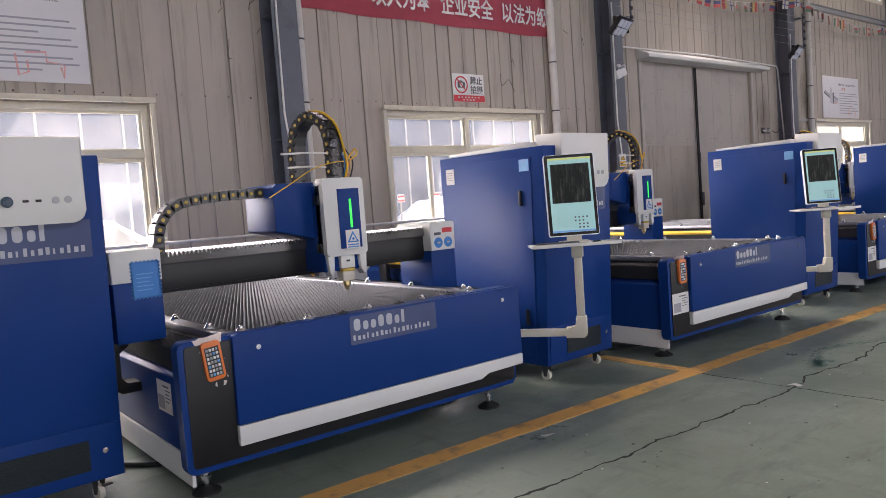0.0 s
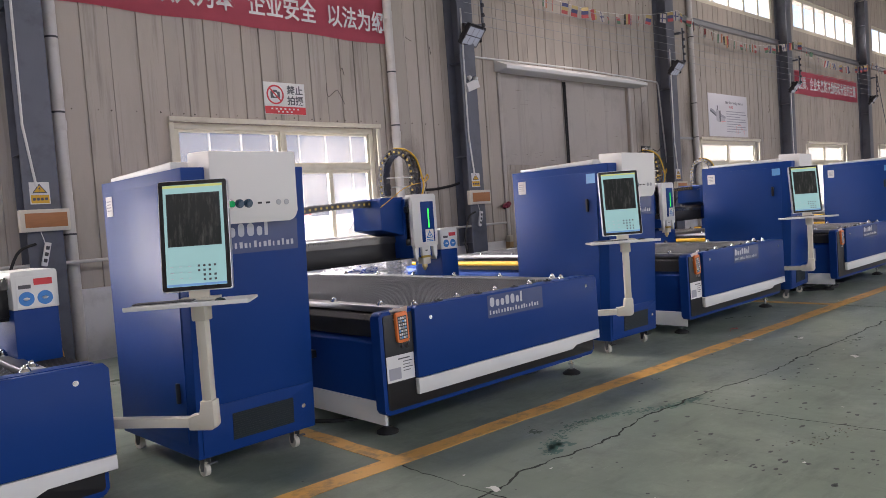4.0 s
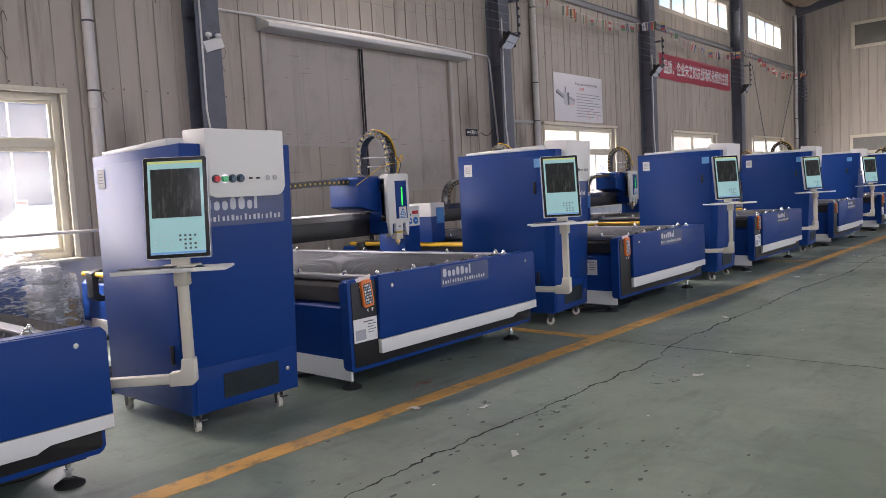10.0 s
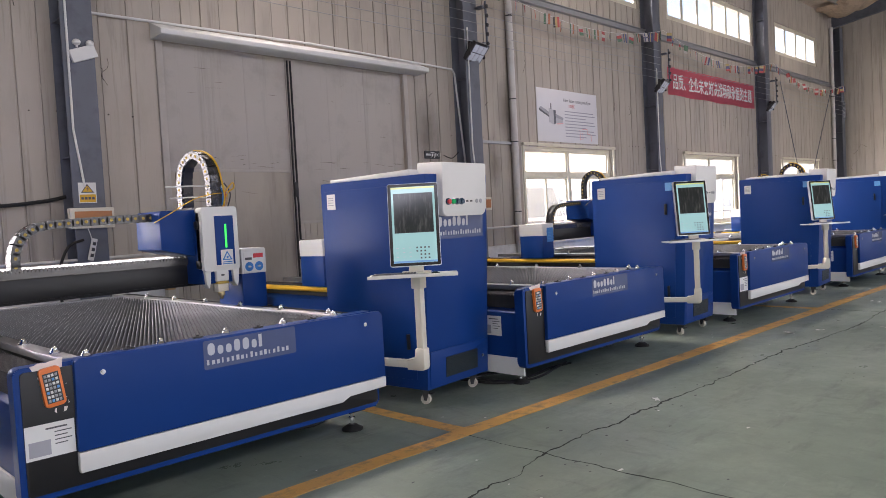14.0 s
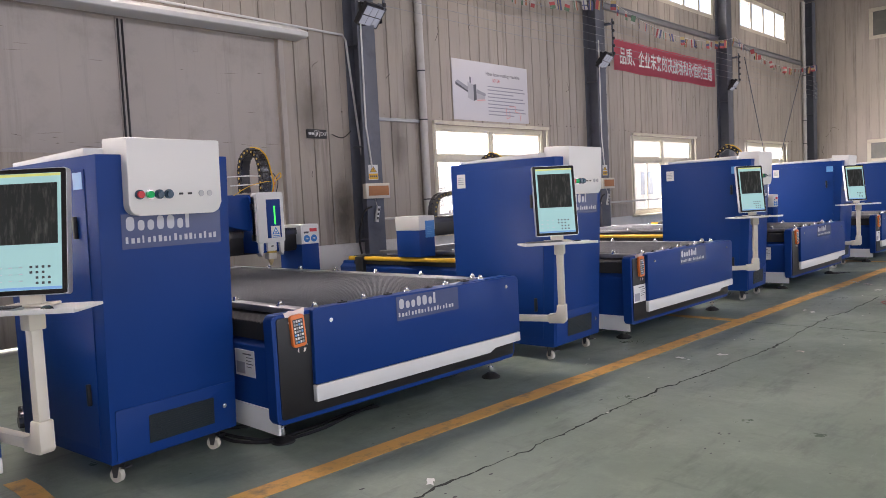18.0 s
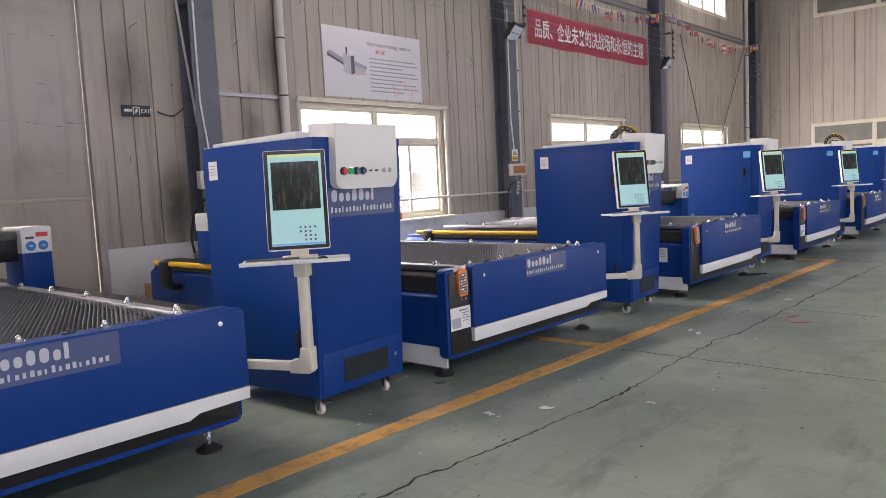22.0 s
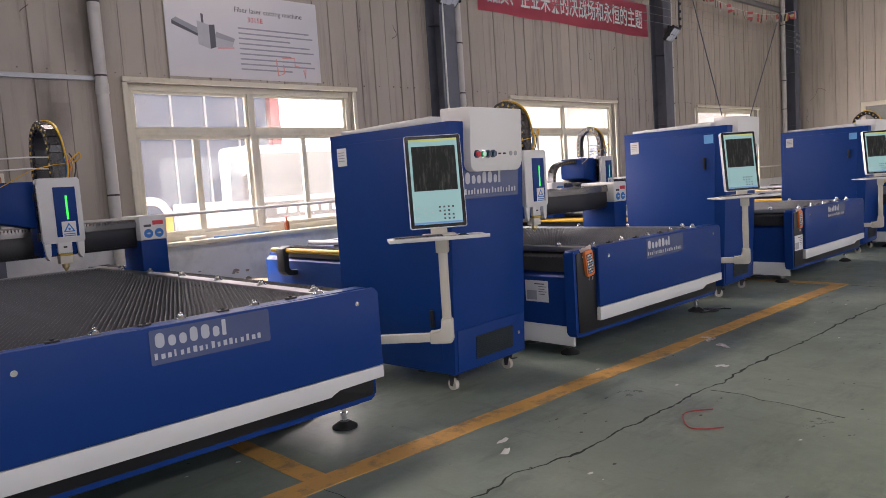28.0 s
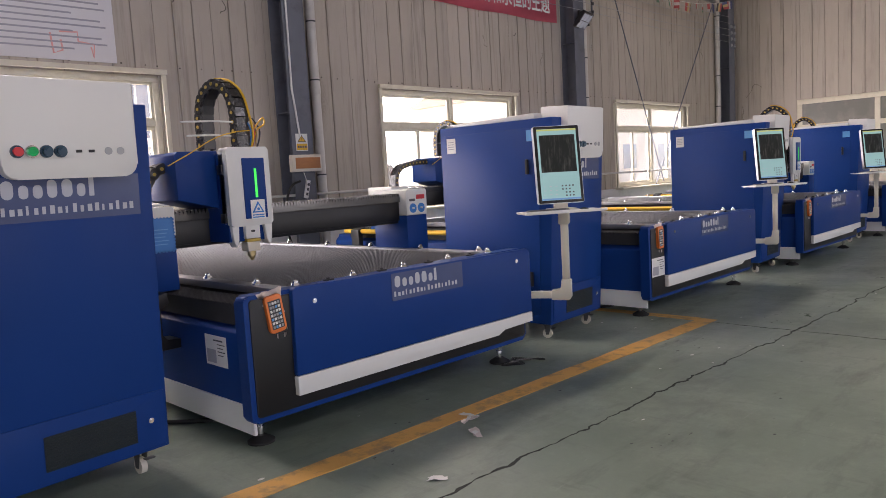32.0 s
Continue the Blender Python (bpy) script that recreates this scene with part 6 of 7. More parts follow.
def along(pts, step, wander, seed):
    """Points at short steps along a bent line, shaken a little sideways."""
    out = []
    for (x0, y0), (x1, y1) in zip(pts, pts[1:]):
        k = max(2, int(math.hypot(x1 - x0, y1 - y0) / step))
        for i in range(k):
            x, y = x0 + (x1 - x0) * i / k, y0 + (y1 - y0) * i / k
            n = noise.noise((x * 5, y * 5, seed)) + 0.6 * noise.noise((x * 17, y * 17, seed))
            steep = abs(y1 - y0) > abs(x1 - x0)
            out.append((x + wander * n * steep, y + wander * n * (not steep)))
    return out + [pts[-1]]


def crack(pts, width, seed, wander=0.035):
    line = along(pts, 0.03, wander, seed)
    solo("floor_crack", mesh(f"crack_{seed}", lambda bm: strip(bm, line, width, 0.0015, width * 0.45, seed, 1.0), CRACK), (0, 0, 0), "jagged dark crack in the painted concrete", "crack", kind="structure")


crack(BENDS, 0.0105, 11)
for k, x in enumerate((3.94, 10.71, 17.43, 24.15)):
    crack([(x, 3.36 - 0.02 * x), (x, -6.2)], 0.0045, 20 + k, 0.02)
crack([(5.98, 2.56), (5.97, 1.8), (6.04, 0.9)], 0.004, 34, 0.03)
crack([(19.85, 2.23), (19.84, 1.99), (19.81, 1.69), (19.76, 1.43)], 0.004, 35, 0.03)


def flake(bm, x, y, s, r, mi=0, z=0.001):
    k = r.randint(5, 8)
    a0 = r.uniform(0, 6)
    st = r.uniform(1.0, 2.2)
    vs = [bm.verts.new((x + s * st * r.uniform(0.5, 1) * math.cos(a0 + 6.283 * i / k), y + s * r.uniform(0.5, 1) * math.sin(a0 + 6.283 * i / k), z)) for i in range(k)]
    bm.faces.new(vs).material_index = mi


def specks(bm):
    r = random.Random(8)
    for i in range(300):
        x, y = r.uniform(-2, 34), r.gauss(1.9, 1.0)
        if y < 3.9:
            flake(bm, x, y, r.uniform(0.004, 0.013), r, 0, 0.0012)
    for c in range(34):
        cx, cy = r.uniform(0, 32), r.gauss(2.0, 0.7)
        for i in range(r.randint(3, 7)):
            flake(bm, cx + r.gauss(0, 0.14), cy + r.gauss(0, 0.07), r.uniform(0.004, 0.012), r, 0, 0.0014)
    for i in range(150):
        flake(bm, r.uniform(5.0, 8.6), r.gauss(1.9, 0.45), r.uniform(0.005, 0.02), r, 0, 0.0013)
    for i in range(90):
        flake(bm, r.uniform(-2, 30), r.gauss(2.4, 0.9), r.uniform(0.006, 0.016), r, 1, 0.0016)


solo("floor_litter", mesh("specks", specks, KEY, PAPER), (0, 0, 0), "dark specks and pale crumbs scattered on the floor", "litter", kind="stuff")


def stain(bm):
    r = random.Random(3)
    line = smooth_line([(4.6, 2.72, 0), (4.78, 2.83, 0), (5.13, 2.92, 0), (5.48, 2.83, 0), (5.84, 2.64, 0), (6.1, 2.59, 0)], 10)
    for i in range(520):
        c = r.choice(line)
        w = 0.022 + 0.03 * abs(noise.noise((c.x * 4, 2, 0)))
        flake(bm, c.x + r.gauss(0, 0.03), c.y + r.gauss(0, w), r.uniform(0.003, 0.014), r, 0, 0.001)
    for i in range(14):
        flake(bm, 4.72 + r.gauss(0, 0.05), 2.76 + r.gauss(0, 0.03), r.uniform(0.012, 0.03), r, 0, 0.0013)


solo("floor_stain", mesh("stain", stain, mat("green_spill", (0.03, 0.11, 0.085), 0.4, vary=0.3)), (0, 0, 0), "dark green paint spill dried on the floor", "stain", kind="stuff")


def puddle(bm):
    r = random.Random(17)
    for cx, cy, k in ((5.65, 1.62, 24), (5.87, 1.55, 20), (5.5, 1.72, 8), (7.3, 1.9, 5)):
        for i in range(k):
            flake(bm, cx + r.gauss(0, 0.065), cy + r.gauss(0, 0.03), r.uniform(0.003, 0.01), r, 0, 0.0016)


solo("puddle", mesh("puddle", puddle, mat("standing_water", (0.10, 0.12, 0.11), 0.03, vary=0.05, spec=1.0, coat=1.0)), (0, 0, 0), "small splashes of standing water on the floor", "water", kind="stuff")


def scrap(bm, seed):
    r = random.Random(seed)
    n = 4
    g = [[bm.verts.new((0.03 * i + r.uniform(-0.008, 0.008), 0.02 * j + r.uniform(-0.008, 0.008), 0.002 + r.uniform(0, 0.014))) for i in range(n)] for j in range(3)]
    for j in range(2):
        for i in range(n - 1):
            bm.faces.new((g[j][i], g[j][i + 1], g[j + 1][i + 1], g[j + 1][i]))


for i, (x, y) in enumerate(((21.05, 2.82), (20.94, 2.64), (20.43, 2.4), (18.31, 2.61), (21.1, 2.95), (9.85, 1.93), (7.89, 2.09), (8.26, 3.14), (8.53, 2.81), (15.46, 2.82), (15.7, 2.55), (18.36, 2.66), (4.0, 2.55), (2.2, 3.2), (12.2, 2.6))):
    solo("paper_scrap", mesh(f"scrap_{i % 5}", lambda bm: scrap(bm, i % 5), PAPER), (x, y, 0.001), "crumpled pale scrap lying on the floor", "scrap", "scraps on the floor", turn=(0, 0, i * 67))
REDWIRE = mat("red_wire", (0.45, 0.06, 0.05), 0.4)
solo("wire_loop", mesh("wire_loop_a", lambda bm: tube(bm, smooth_line([(0.3, 0.12, 0), (0.12, 0.2, 0.01), (-0.04, 0.1, 0), (-0.06, 0.0, 0.01), (0.05, -0.06, 0)]), 0.004, 6), REDWIRE), (19.2, 1.93, 0.004), "bent red wire offcut lying on the floor", "wire")
solo("wire_loop", mesh("wire_loop_b", lambda bm: tube(bm, smooth_line([(0, 0, 0), (0.08, 0.03, 0.01), (0.16, 0.0, 0), (0.22, 0.04, 0)]), 0.003, 6), REDWIRE), (8.62, 3.54, 0.004), "bent red wire offcut lying on the floor", "wire")

# ---- loose things along the wall ----
PLASTIC_DARK = mat("black_plastic_strip", (0.015, 0.015, 0.017), 0.3)


def film_material():
    """Clear stretch film: creased, glossy, mostly see-through."""
    m = bpy.data.materials.new("stretch_film")
    m.use_nodes = True
    n, l = m.node_tree.nodes, m.node_tree.links
    b, co, mp, t, r, bp = n["Principled BSDF"], n.new("ShaderNodeTexCoord"), n.new("ShaderNodeMapping"), n.new("ShaderNodeTexNoise"), n.new("ShaderNodeMapRange"), n.new("ShaderNodeBump")
    b.inputs["Base Color"].default_value, b.inputs["Roughness"].default_value = (0.72, 0.73, 0.76, 1), 0.16
    mp.inputs["Scale"].default_value, mp.inputs["Rotation"].default_value = (1.0, 1.0, 3.5), (0.0, 0.5, 0.0)
    t.inputs["Scale"].default_value, t.inputs["Detail"].default_value, t.inputs["Distortion"].default_value = 7.0, 6, 1.2
    r.inputs["From Min"].default_value, r.inputs["From Max"].default_value, r.inputs["To Min"].default_value, r.inputs["To Max"].default_value = 0.45, 0.68, 0.16, 0.75
    bp.inputs["Strength"].default_value, bp.inputs["Distance"].default_value = 0.9, 0.02
    l.new(co.outputs["Object"], mp.inputs["Vector"]), l.new(mp.outputs["Vector"], t.inputs["Vector"]), l.new(t.outputs["Fac"], r.inputs["Value"])
    l.new(r.outputs["Result"], b.inputs["Alpha"]), l.new(t.outputs["Fac"], bp.inputs["Height"]), l.new(bp.outputs["Normal"], b.inputs["Normal"])
    return m


def wrapped(bm):
    """Film drawn over a stack: steep at one end, sloping away at the other."""
    nx, ny = 26, 14
    def top(u):
        return 0.50 + 0.50 * max(0.0, 1 - abs(u - 0.72) / 0.62)
    rows = []
    for j in range(ny + 1):
        v = j / ny
        rows.append([])
        for i in range(nx + 1):
            u = i / nx
            e = min(u, 1 - u, v, 1 - v)
            k = 0.03 * noise.noise((u * 9, v * 6, 2))
            rows[-1].append(bm.verts.new((-0.95 + 1.7 * u + k, -0.42 + 0.84 * v + k, 0.0 if e < 0.01 else top(u) * (0.9 if e < 0.09 else 1.0) + 0.05 * noise.noise((u * 7, v * 7, 5)))))
    for a, b in zip(rows, rows[1:]):
        for i in range(nx):
            bm.faces.new((a[i], a[i + 1], b[i + 1], b[i]))


def comb_plate(bm):
    """A sheet-steel side plate with slots along its edge."""
    pts = [(0, 0), (0.62, 0)]
    for i in range(5):
        z = 0.05 + 0.12 * i
        pts += [(0.62, z), (0.52, z + 0.01), (0.52, z + 0.045), (0.62, z + 0.055)]
    prism(bm, pts + [(0.62, 0.66), (0.0, 0.5)], "y", 0, 0.02, 0, 0.003)


pal = thing("wrapped_pallet", (7.42, 8.45, 0), "pallet of blue steel plates wrapped in clear stretch film", "pallet")
part("film", mesh("wrapped", wrapped, film_material()), pal, (0, 0, 0.012))
for i in range(3):
    part("plank", mesh("pal_plank", lambda bm: box(bm, -0.85, 0.7, -0.05, 0.05, 0, 0.1, 0, 0.006), WOODB), pal, (0, -0.3 + 0.3 * i, 0.001))
for i in range(4):
    part("steel_plate", mesh("comb_plate", comb_plate, BLUE), pal, (-0.42 + 0.03 * i, -0.3 + 0.17 * i, 0.105))
part("panel_stack", mesh("panel_stack", lambda bm: [box(bm, 0.0, 0.2, -0.3, 0.3, 0.19 * i, 0.19 * i + 0.18, 0, 0.008) for i in range(4)], GREYP), pal, (0.36, 0, 0.105))
for x, y, w, d, h, t in ((15.75, 8.6, 0.5, 0.35, 0.3, 8), (16.35, 8.55, 0.42, 0.3, 0.42, -12), (8.03, 8.4, 0.3, 0.26, 0.46, 5)):
    bx = thing("cardboard_box", (x, y, 0), "brown cardboard carton with tape, standing on the floor", "box", "cartons by the wall", turn=(0, 0, t))
    part("carton", mesh(f"carton_{w}", lambda bm: box(bm, -w / 2, w / 2, -d / 2, d / 2, 0.001, h, 0, 0.006), CARD), bx)
    part("tape", mesh(f"tape_{w}", lambda bm: box(bm, -0.03, 0.03, -d / 2 - 0.001, d / 2 + 0.001, h * 0.7, h + 0.001), PAPER), bx)
spool = thing("cable_spool", (20.0, 8.2, 0), "small wooden cable spool standing on the floor", "spool")
part("flange", mesh("spool_f", lambda bm: cyl(bm, (0, 0, 0), 0.23, 0.02, seg=28), CARD), spool, (0, 0, 0.001))
part("flange", MESHES["spool_f"], spool, (0, 0, 0.33))
part("core", mesh("spool_c", lambda bm: cyl(bm, (0, 0, 0.021), 0.15, 0.309, seg=24), CARD), spool)
bottle = thing("bottle", (21.05, WALL_Y - 0.12, 0.877), "small brown bottle standing on the window sill", "bottle")
part("glass", mesh("bottle_b", lambda bm: (cyl(bm, (0, 0, 0), 0.035, 0.11, seg=14), cyl(bm, (0, 0, 0.11), 0.035, 0.03, seg=14, r2=0.014), cyl(bm, (0, 0, 0.14), 0.014, 0.03, seg=10)), mat("brown_glass", (0.22, 0.05, 0.02), 0.15)), bottle)
part("cap", mesh("bottle_c", lambda bm: cyl(bm, (0, 0, 0.17), 0.017, 0.022, seg=10), REDBTN), bottle)
solo("block", mesh("sill_block", lambda bm: box(bm, -0.12, 0.12, -0.05, 0.05, 0, 0.045, 0, 0.006), CREAM), (19.7, WALL_Y - 0.12, 0.877), "small pale block lying on the window sill", "block")
solo("block", mesh("sill_stick", lambda bm: box(bm, -0.4, 0.4, -0.012, 0.012, 0, 0.02, 0, 0.003), BLUEINK), (20.35, WALL_Y - 0.12, 0.877), "blue strip lying on the window sill", "strip")

flask = thing("bottle", (19.1, WALL_Y - 0.13, 0.877), "white plastic bottle standing on the window sill", "bottle")
part("body", mesh("flask_b", lambda bm: (cyl(bm, (0, 0, 0), 0.042, 0.15, seg=16), cyl(bm, (0, 0, 0.15), 0.042, 0.03, seg=16, r2=0.016)), WHITE), flask)
part("cap", mesh("flask_c", lambda bm: cyl(bm, (0, 0, 0.18), 0.018, 0.03, seg=12), GREYP), flask)
ls = thing("exit_sign", (19.06, WALL_Y - 0.022, 0.42), "small dark green exit sign low on the plastered wall", "sign")
part("plate", mesh("ls_plate", lambda bm: box(bm, 0, 0.17, -0.012, 0, 0, 0.14, 0, 0.003), TEALBTN), ls)
part("lettering", word("EXIT", 0.045, PAPER, 0.001, key="ls_exit"), ls, (0.05, -0.0135, 0.02))
for i in range(3):
    part("text_bar", mesh("ls_bar", lambda bm: box(bm, 0, 0.028, -0.001, 0, 0, 0.035), PAPER), ls, (0.03 + 0.04 * i, -0.0125, 0.08))


def peeling(bm, seed):
    """Ragged bare patches where the plaster has come off."""
    r = random.Random(seed)
    for i in range(26):
        x, z, s = r.uniform(-0.6, 0.6), abs(r.gauss(0.1, 0.1)), r.uniform(0.012, 0.04)
        k = r.randint(6, 9)
        vs = [bm.verts.new((x + s * r.uniform(0.6, 2.0) * math.cos(6.283 * j / k), 0, max(0.0, z + s * r.uniform(0.4, 1.0) * math.sin(6.283 * j / k)))) for j in range(k)]
        bm.faces.new(vs)


BARE = mat("bare_brown_mortar", (0.30, 0.22, 0.175), 0.9, vary=0.3, scale=9, bump=0.5)
for i, (x, z) in enumerate(((19.95, 0.14), (21.6, 0.1), (23.3, 0.3), (26.8, 0.12), (5.9, 0.2), (2.2, 0.15), (17.9, 0.25), (-0.5, 0.1))):
    solo("peeled_patch", mesh(f"peel_{i % 4}", lambda bm: peeling(bm, i % 4), BARE), (x, WALL_Y - 0.0215, z), "ragged brown patch where the plaster has peeled off", "peeled plaster", kind="structure")
solo("plastic_strip", mesh("plastic_strip", lambda bm: [tube(bm, smooth_line([(0, 0, 0.01), (0.1, -0.04 - 0.03 * i, 0.02), (0.2, -0.02 + 0.03 * i, 0.008), (0.32, -0.09 - 0.02 * i, 0.006)]), 0.006, 5) for i in range(4)], PLASTIC_DARK), (22.05, 3.42, 0.001), "torn black plastic strips lying at a machine foot", "plastic")

# cables under and behind the cutters
for i, (mx, my, *_) in enumerate(ROW):
    r = random.Random(i)
    solo("floor_cable", mesh(f"fc_{i}", lambda bm: tube(bm, smooth_line([(-0.6, 1.2, 0), (-0.3, 0.75 + r.uniform(-0.1, 0.1), 0), (0.3, 0.55, 0), (0.9, 0.75 + r.uniform(-0.2, 0.1), 0), (1.6, 0.45, 0), (2.1, 0.95, 0)]), 0.014, 7), RUBBER), (mx, my, 0.0145), "black cable lying on the floor beneath a cutter", "cable", "floor cables")

# scratches and rubbed marks on the sheets
def scratches(bm):
    r = random.Random(21)
    for i in range(70):
        x, z = r.uniform(-4, 38), r.uniform(1.2, 5.6)
        if any(a - 0.2 < x < b + 0.2 and z < HEAD + 0.2 for a, b in WINDOWS) or DOOR[0] - 0.3 < x < DOOR[1] + 0.3:
            continue
        line = [(x, 0, z)]
        for k in range(r.randint(2, 5)):
            line.append((line[-1][0] + r.gauss(0, 0.03), 0, line[-1][2] - r.uniform(0.02, 0.09)))
        tube(bm, smooth_line(line, 3), r.uniform(0.003, 0.007), 4)
    bmesh.ops.scale(bm, vec=(1, 0.3, 1), verts=bm.verts)


solo("wall_scratches", mesh("scratches", scratches, mat("dark_scuff", (0.07, 0.06, 0.055), 0.8, vary=0.3)), (0, WALL_Y - 0.0005, 0), "thin dark scratches on the wall sheets", "scratches", kind="stuff")

# soot on the sheets beside the door
def soot_material(strength):
    """Soot with ragged, fading edges: dark where the noise is dense, clear elsewhere."""
    m = bpy.data.materials.new("soot")
    m.use_nodes = True
    n, l = m.node_tree.nodes, m.node_tree.links
    b, co, mp, t, g, mu, r = n["Principled BSDF"], n.new("ShaderNodeTexCoord"), n.new("ShaderNodeMapping"), n.new("ShaderNodeTexNoise"), n.new("ShaderNodeTexGradient"), n.new("ShaderNodeMath"), n.new("ShaderNodeMapRange")
    b.inputs["Base Color"].default_value, b.inputs["Roughness"].default_value = (0.05, 0.038, 0.03, 1), 0.9
    mp.inputs["Scale"].default_value = (3.0, 1.0, 1.35)
    g.gradient_type, mu.operation = "SPHERICAL", "MULTIPLY"
    t.inputs["Scale"].default_value, t.inputs["Detail"].default_value, t.inputs["Roughness"].default_value = 5.0, 8, 0.7
    l.new(co.outputs["Object"], mp.inputs["Vector"]), l.new(mp.outputs["Vector"], g.inputs["Vector"]), l.new(co.outputs["Object"], t.inputs["Vector"])
    l.new(g.outputs["Fac"], mu.inputs[0]), l.new(t.outputs["Fac"], mu.inputs[1])
    r.inputs["From Min"].default_value, r.inputs["From Max"].default_value, r.inputs["To Max"].default_value = 0.06, 0.45, strength
    l.new(mu.outputs[0], r.inputs["Value"]), l.new(r.outputs["Result"], b.inputs["Alpha"])
    return m


SOOT, GRIMY = soot_material(0.28), soot_material(0.16)
for x, z, k, m in ((16.93, 1.35, 1.0, SOOT), (18.62, 3.5, 1.2, GRIMY), (18.2, 2.5, 0.9, GRIMY), (24.75, 2.6, 1.0, GRIMY), (9.3, 2.2, 1.0, GRIMY), (16.4, 3.0, 1.2, GRIMY)):
    solo("soot_stain", mesh("plate_" + m.name, lambda bm: box(bm, -0.34, 0.34, -0.001, 0.0, -0.75, 0.75), m), (x, WALL_Y - 0.005, z), "dark soot stain on the wall sheets", "stain", kind="structure").scale = (k, 1, k)
solo("hose", mesh("orange_hose", lambda bm: tube(bm, smooth_line([(-0.34, 0.05, 0.016), (-0.30, 0.02, 0.35), (-0.17, 0, 0.66), (0.0, 0, 0.72), (0.15, 0, 0.63), (0.24, 0.02, 0.3), (0.27, 0.05, 0.016)]), 0.016, 8), mat("orange_hose_rubber", (0.85, 0.42, 0.04), 0.45)), (3.28, 8.3, 0), "orange hose standing in a loop by the wall", "hose")
solo("hose", mesh("red_hose", lambda bm: tube(bm, smooth_line([(0.16, 0.1, 0.05), (0.02, 0.02, 0.35), (-0.08, 0, 0.7), (-0.12, 0.16, 0.88)]), 0.05, 10), mat("red_hose_cover", (0.42, 0.025, 0.05), 0.55, vary=0.2)), (2.95, 8.45, 0), "thick dark red hose leaning behind the cutter", "hose")
solo("floor_cable", mesh("floor_cable_d", lambda bm: [tube(bm, smooth_line([(-0.15 + o, 0.75, 0.012), (-0.12 + o, 0.42, 0.012), (-0.1 + o, 0.2, 0.012 + o * 0.2), (0.06, -0.0 + o, 0.012), (0.36, -0.03 + o * 1.5, 0.012), (0.66, 0.05 + o, 0.012), (0.95, 0.12 - o, 0.012)]), 0.011, 6) for o in (0.0, 0.05)], BLACK), (12.0, 3.8, 0), "black power cables lying in a bend on the floor", "cable")
solo("rag", mesh("rag", lambda bm: (ball(bm, (0, 0, 0), 0.07, 0, 0.7, 10), ball(bm, (0.07, 0.01, 0.03), 0.05, 0, 0.9, 8), ball(bm, (-0.06, 0.0, -0.02), 0.045, 0, 0.9, 8)), mat("dark_red_cloth", (0.22, 0.03, 0.05), 0.85, vary=0.3, scale=20, bump=0.5)), (11.44, WALL_Y - 0.1, 1.51), "dark red rag hung on a nail beside the door", "rag")
post = thing("marker_post", (11.43, WALL_Y - 0.12, 0), "worn tan and pale banded marker post by the door", "post")
for i in range(8):
    part("band", mesh(f"post_band_{i % 2}", lambda bm: box(bm, -0.05, 0.05, -0.05, 0.05, 0, 0.118, 0, 0.004), (mat("worn_tan_band", (0.36, 0.22, 0.10), 0.7, vary=0.3, scale=9), mat("worn_pale_band", (0.42, 0.38, 0.31), 0.7, vary=0.2, scale=9))[i % 2]), post, (0, 0, 0.002 + 0.119 * i))
PLASTIC = mat("dark_crumpled_plastic", (0.06, 0.065, 0.075), 0.16, vary=0.5, scale=6, bump=0.9, bump_scale=12)


def wrapped_tube(bm, seed):
    """A long tube in crumpled film, along x."""
    k, seg = 34, 12
    rows = [[bm.verts.new((1.5 * i / k, *[(0.04 + 0.012 * noise.noise((i * 0.7, j * 1.3, seed))) * f(6.283 * j / seg) for f in (math.cos, math.sin)])) for j in range(seg)] for i in range(k + 1)]
    for a, b in zip(rows, rows[1:]):
        for j in range(seg):
            bm.faces.new((a[j], b[j], b[(j + 1) % seg], a[(j + 1) % seg]))
    bm.faces.new(rows[0]), bm.faces.new(rows[-1][::-1])


for n, (x, y) in enumerate(((7.0, 5.75), (15.1, 5.4), (18.95, 6.0), (11.1, 5.6))):
    for i in range(3):
        solo("wrapped_tube", mesh(f"wrapped_tube_{i}", lambda bm: wrapped_tube(bm, i * 3), PLASTIC), (x + 0.05 * i, y + 0.16 * i, 0.054), "long tube in crumpled silvery film lying on the floor", "tube", "wrapped tubes", turn=(0, 0, 4 * i - 3))
    solo("cable", mesh("loose_cable", lambda bm: tube(bm, smooth_line([(0, 0, 0), (0.4, 0.05, 0), (0.8, -0.03, 0), (1.3, 0.04, 0), (1.7, 0.0, 0)]), 0.013, 7), RUBBER), (x - 0.1, y - 0.28, 0.0135), "loose black cable lying on the floor", "cable", "floor cables")
for i, (x, y, s) in enumerate(((21.0, 2.81, 0.09), (20.9, 2.6, 0.1), (16.2, 2.0, 0.05))):
    solo("film_scrap", mesh(f"film_scrap_{i}", lambda bm: scrap(bm, 40 + i), FILM), (x, y, 0.001), "torn clear film scrap on the floor", "scrap", "scraps on the floor", turn=(0, 0, i * 50)).scale = (s * 14, s * 12, 1.2)

# ---- vehicles in the yard ----
CARW = mat("white_car_paint", (0.75, 0.76, 0.77), 0.25, vary=0.03, coat=0.5)
DARKG = mat("car_glass", (0.16, 0.19, 0.21), 0.08)


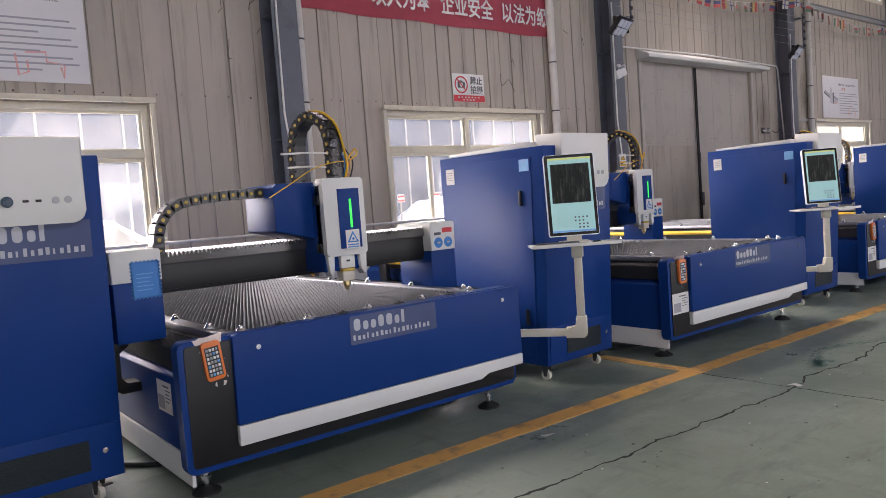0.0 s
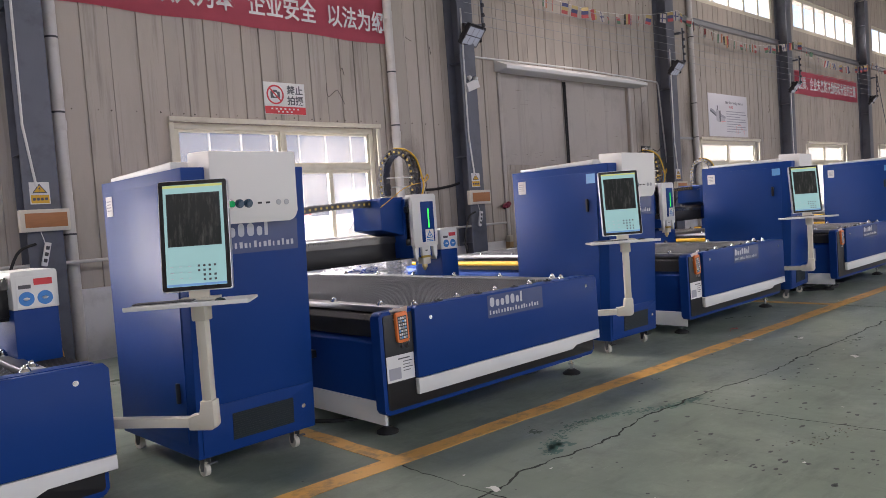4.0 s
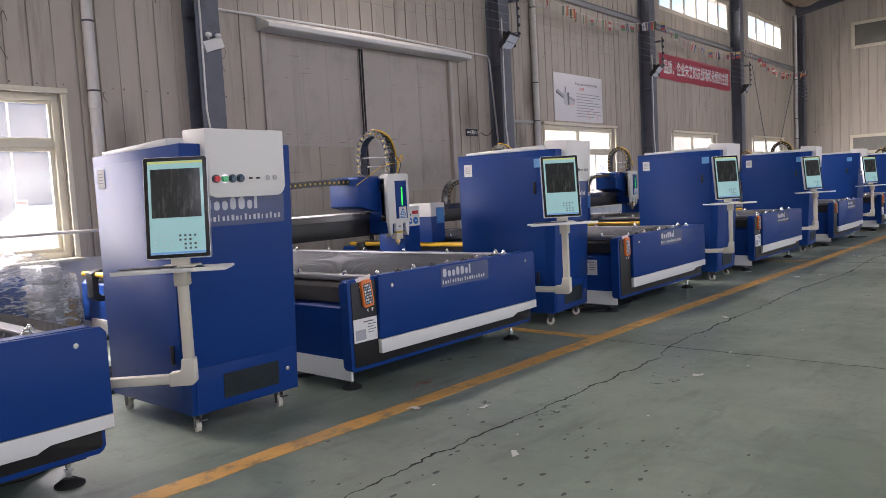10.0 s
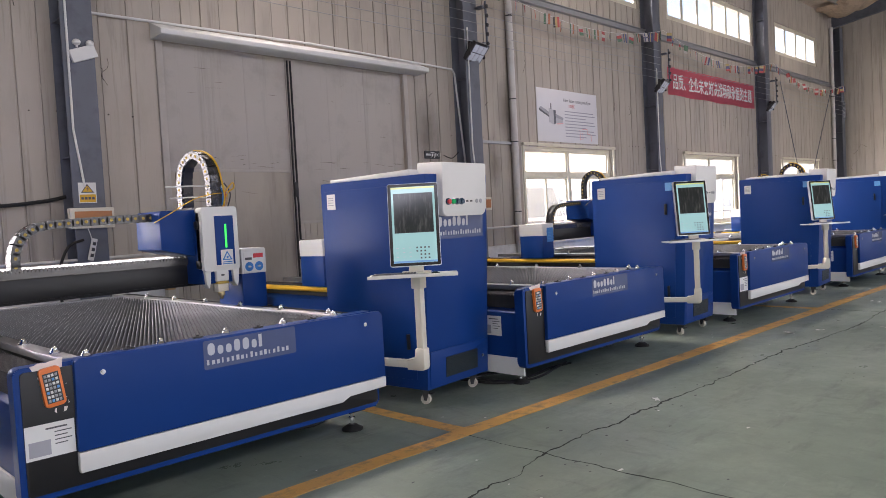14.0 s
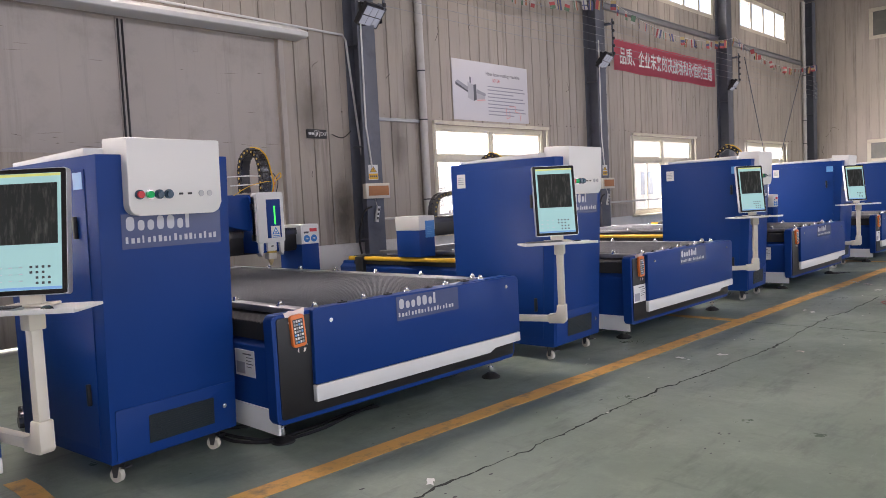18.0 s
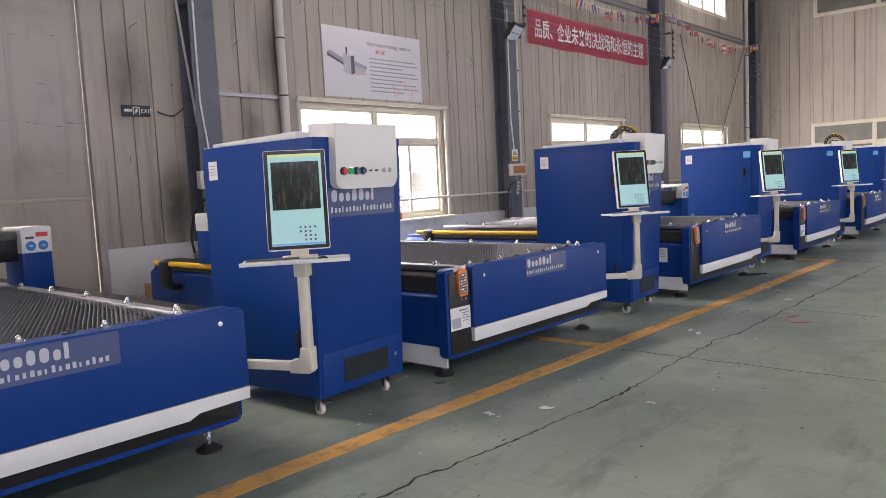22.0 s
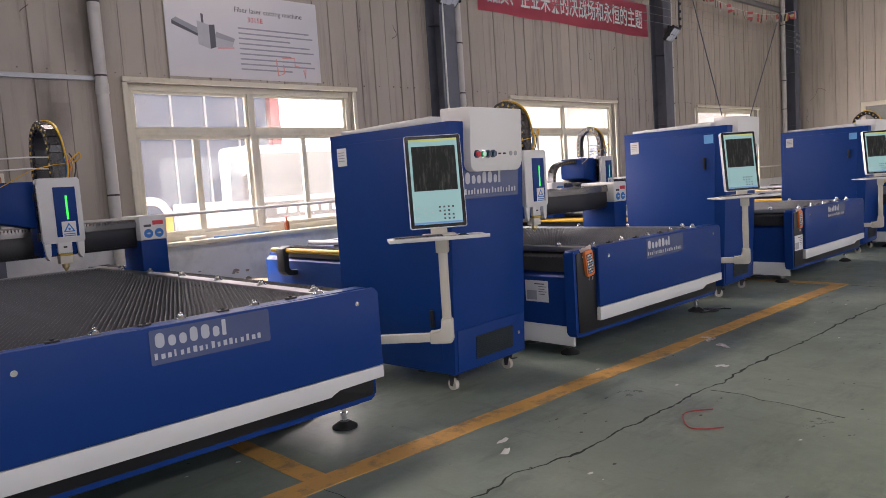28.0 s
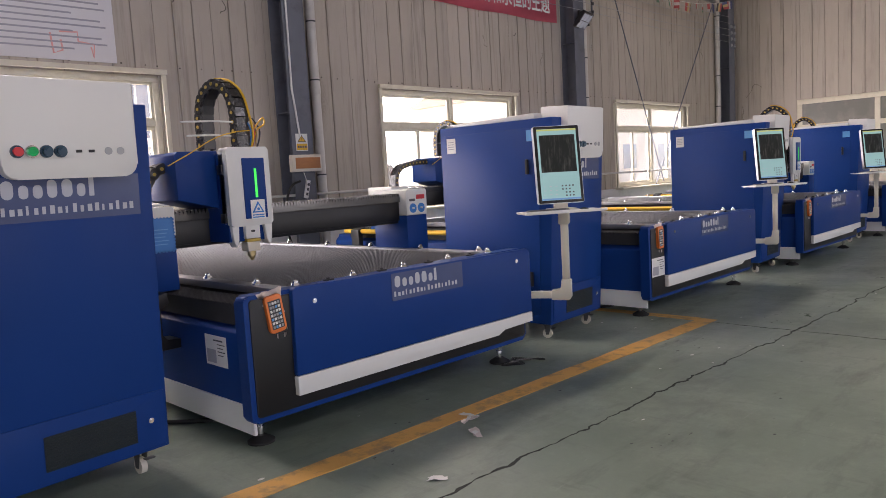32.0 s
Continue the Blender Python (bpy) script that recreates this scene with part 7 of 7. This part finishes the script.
def car(x, y, turn):
    c = thing("car", (x, y, -0.22), "white parked car in the yard", "car", "parked cars", turn=(0, 0, turn))
    part("body", mesh("car_body", lambda bm: prism(bm, [(-2.1, 0.3), (2.1, 0.3), (2.15, 0.6), (2.05, 0.85), (1.1, 0.95), (0.45, 1.42), (-1.2, 1.45), (-1.95, 1.0), (-2.15, 0.8)], "y", -0.85, 0.85, 0, 0.08), CARW), c)
    part("window", mesh("car_win", lambda bm: prism(bm, [(0.95, 0.98), (0.4, 1.36), (-1.15, 1.38), (-1.7, 1.02)], "y", -0.86, 0.86, 0), DARKG), c)
    for wx in (-1.3, 1.3):
        for wy in (-0.88, 0.68):
            w = part("wheel", mesh("car_tyre", lambda bm: cyl(bm, (0, 0, 0.32), 0.32, 0.2, "y", 20), RUBBER), c, (wx, wy, 0))
            part("rim", mesh("car_rim", lambda bm: cyl(bm, (0, -0.005, 0.32), 0.2, 0.21, "y", 16), ALU), w)
    c.scale = (1.08, 1.08, 1.24)
    part("tail_light", mesh("car_tail", lambda bm: box(bm, -2.16, -2.05, -0.82, -0.5, 0.75, 0.9, 0, 0.01), REDBTN), c)


for x, y, t in ((11.0, 13.3, 20), (6.1, 12.6, 5), (12.6, 17.0, 170), (1.6, 13.2, 8)):
    car(x, y, t)


REDP = mat("red_lorry_paint", (0.5, 0.03, 0.03), 0.3, vary=0.05)


def truck(x, y, turn, paint=CARW, shade="white"):
    c = thing("truck", (x, y, -0.22), shade + " parked lorry in the yard", "truck", turn=(0, 0, turn))
    part("cab", mesh("truck_cab_" + shade, lambda bm: prism(bm, [(-1.0, 0.5), (0.92, 0.5), (1.0, 1.3), (0.98, 1.5), (0.62, 2.42), (0.42, 2.55), (-0.9, 2.6), (-1.0, 2.5)], "y", -1.0, 1.0, 0, 0.1), paint), c)
    part("windscreen", mesh("truck_ws", lambda bm: prism(bm, [(0.975, 1.56), (1.0, 1.56), (0.68, 2.38), (0.65, 2.38)], "y", -0.86, 0.86), DARKG), c)
    part("side_window", mesh("truck_sw", lambda bm: prism(bm, [(-0.35, 1.5), (0.8, 1.5), (0.52, 2.3), (-0.3, 2.3)], "y", -1.012, 1.012, 0, 0.02), DARKG), c)
    part("grille", mesh("truck_gr", lambda bm: box(bm, 0.95, 1.03, -0.9, 0.9, 1.16, 1.46, 0, 0.02), KEY), c)
    part("bumper", mesh("truck_bu", lambda bm: box(bm, 0.8, 1.06, -1.02, 1.02, 0.42, 0.78, 0, 0.05), paint), c)
    for wy in (-1.16, 1.16):
        mi = part("mirror", mesh("truck_mi", lambda bm: box(bm, -0.05, 0.06, -0.11, 0.11, -0.22, 0.22, 0, 0.03), KEY), c, (0.95, wy, 1.75))
        part("arm", mesh("truck_ma", lambda bm: box(bm, -0.02, 0.02, -0.12, 0.12, -0.02, 0.02), KEY), mi, (-0.06, -0.1 if wy > 0 else 0.1, 0.24))
    part("bed", mesh("truck_bed_" + shade, lambda bm: box(bm, -4.2, -1.1, -1.05, 1.05, 0.8, 1.5, 0, 0.03), paint), c)
    for i in range(6):
        part("badge_bar", mesh("truck_bar", lambda bm: box(bm, 1.032, 1.04, 0, 0.16, 0, 0.13), PAPER), c, (0, -0.68 + 0.23 * i, 1.24))
    for wx in (0.1, -3.2):
        for wy in (-1.0, 0.75):
            w = part("wheel", mesh("truck_tyre", lambda bm: cyl(bm, (0, 0, 0.42), 0.42, 0.25, "y", 20), RUBBER), c, (wx, wy, 0))
            part("rim", mesh("truck_rim", lambda bm: cyl(bm, (0, -0.005, 0.42), 0.22, 0.26, "y", 16), ALU), w)


truck(23.5, 13.0, -97)
truck(29.8, 15.5, -100)
truck(20.1, 17.6, -60, REDP, "red")
boom = thing("crane_arm", (20.9, 12.8, -0.22), "white and yellow folding crane arm standing in the yard", "crane")
part("mast", mesh("crane_mast", lambda bm: (box(bm, -0.5, 0.5, -0.5, 0.5, 0, 0.12, 0, 0.03), box(bm, -0.1, 0.1, -0.1, 0.1, 0.12, 1.35, 0, 0.03)), YELLOW), boom)
part("boom", mesh("crane_boom", lambda bm: tube(bm, smooth_line([(0.1, 0, 1.33), (-0.12, 0, 1.6), (-0.6, 0, 1.58), (-1.0, 0, 1.25), (-1.2, 0, 0.8)]), 0.075, 10), CARW), boom)
part("brace", mesh("crane_brace", lambda bm: tube(bm, [(0.0, 0, 1.15), (-0.5, 0, 1.2), (-0.95, 0, 1.15)], 0.035, 8), CARW), boom)
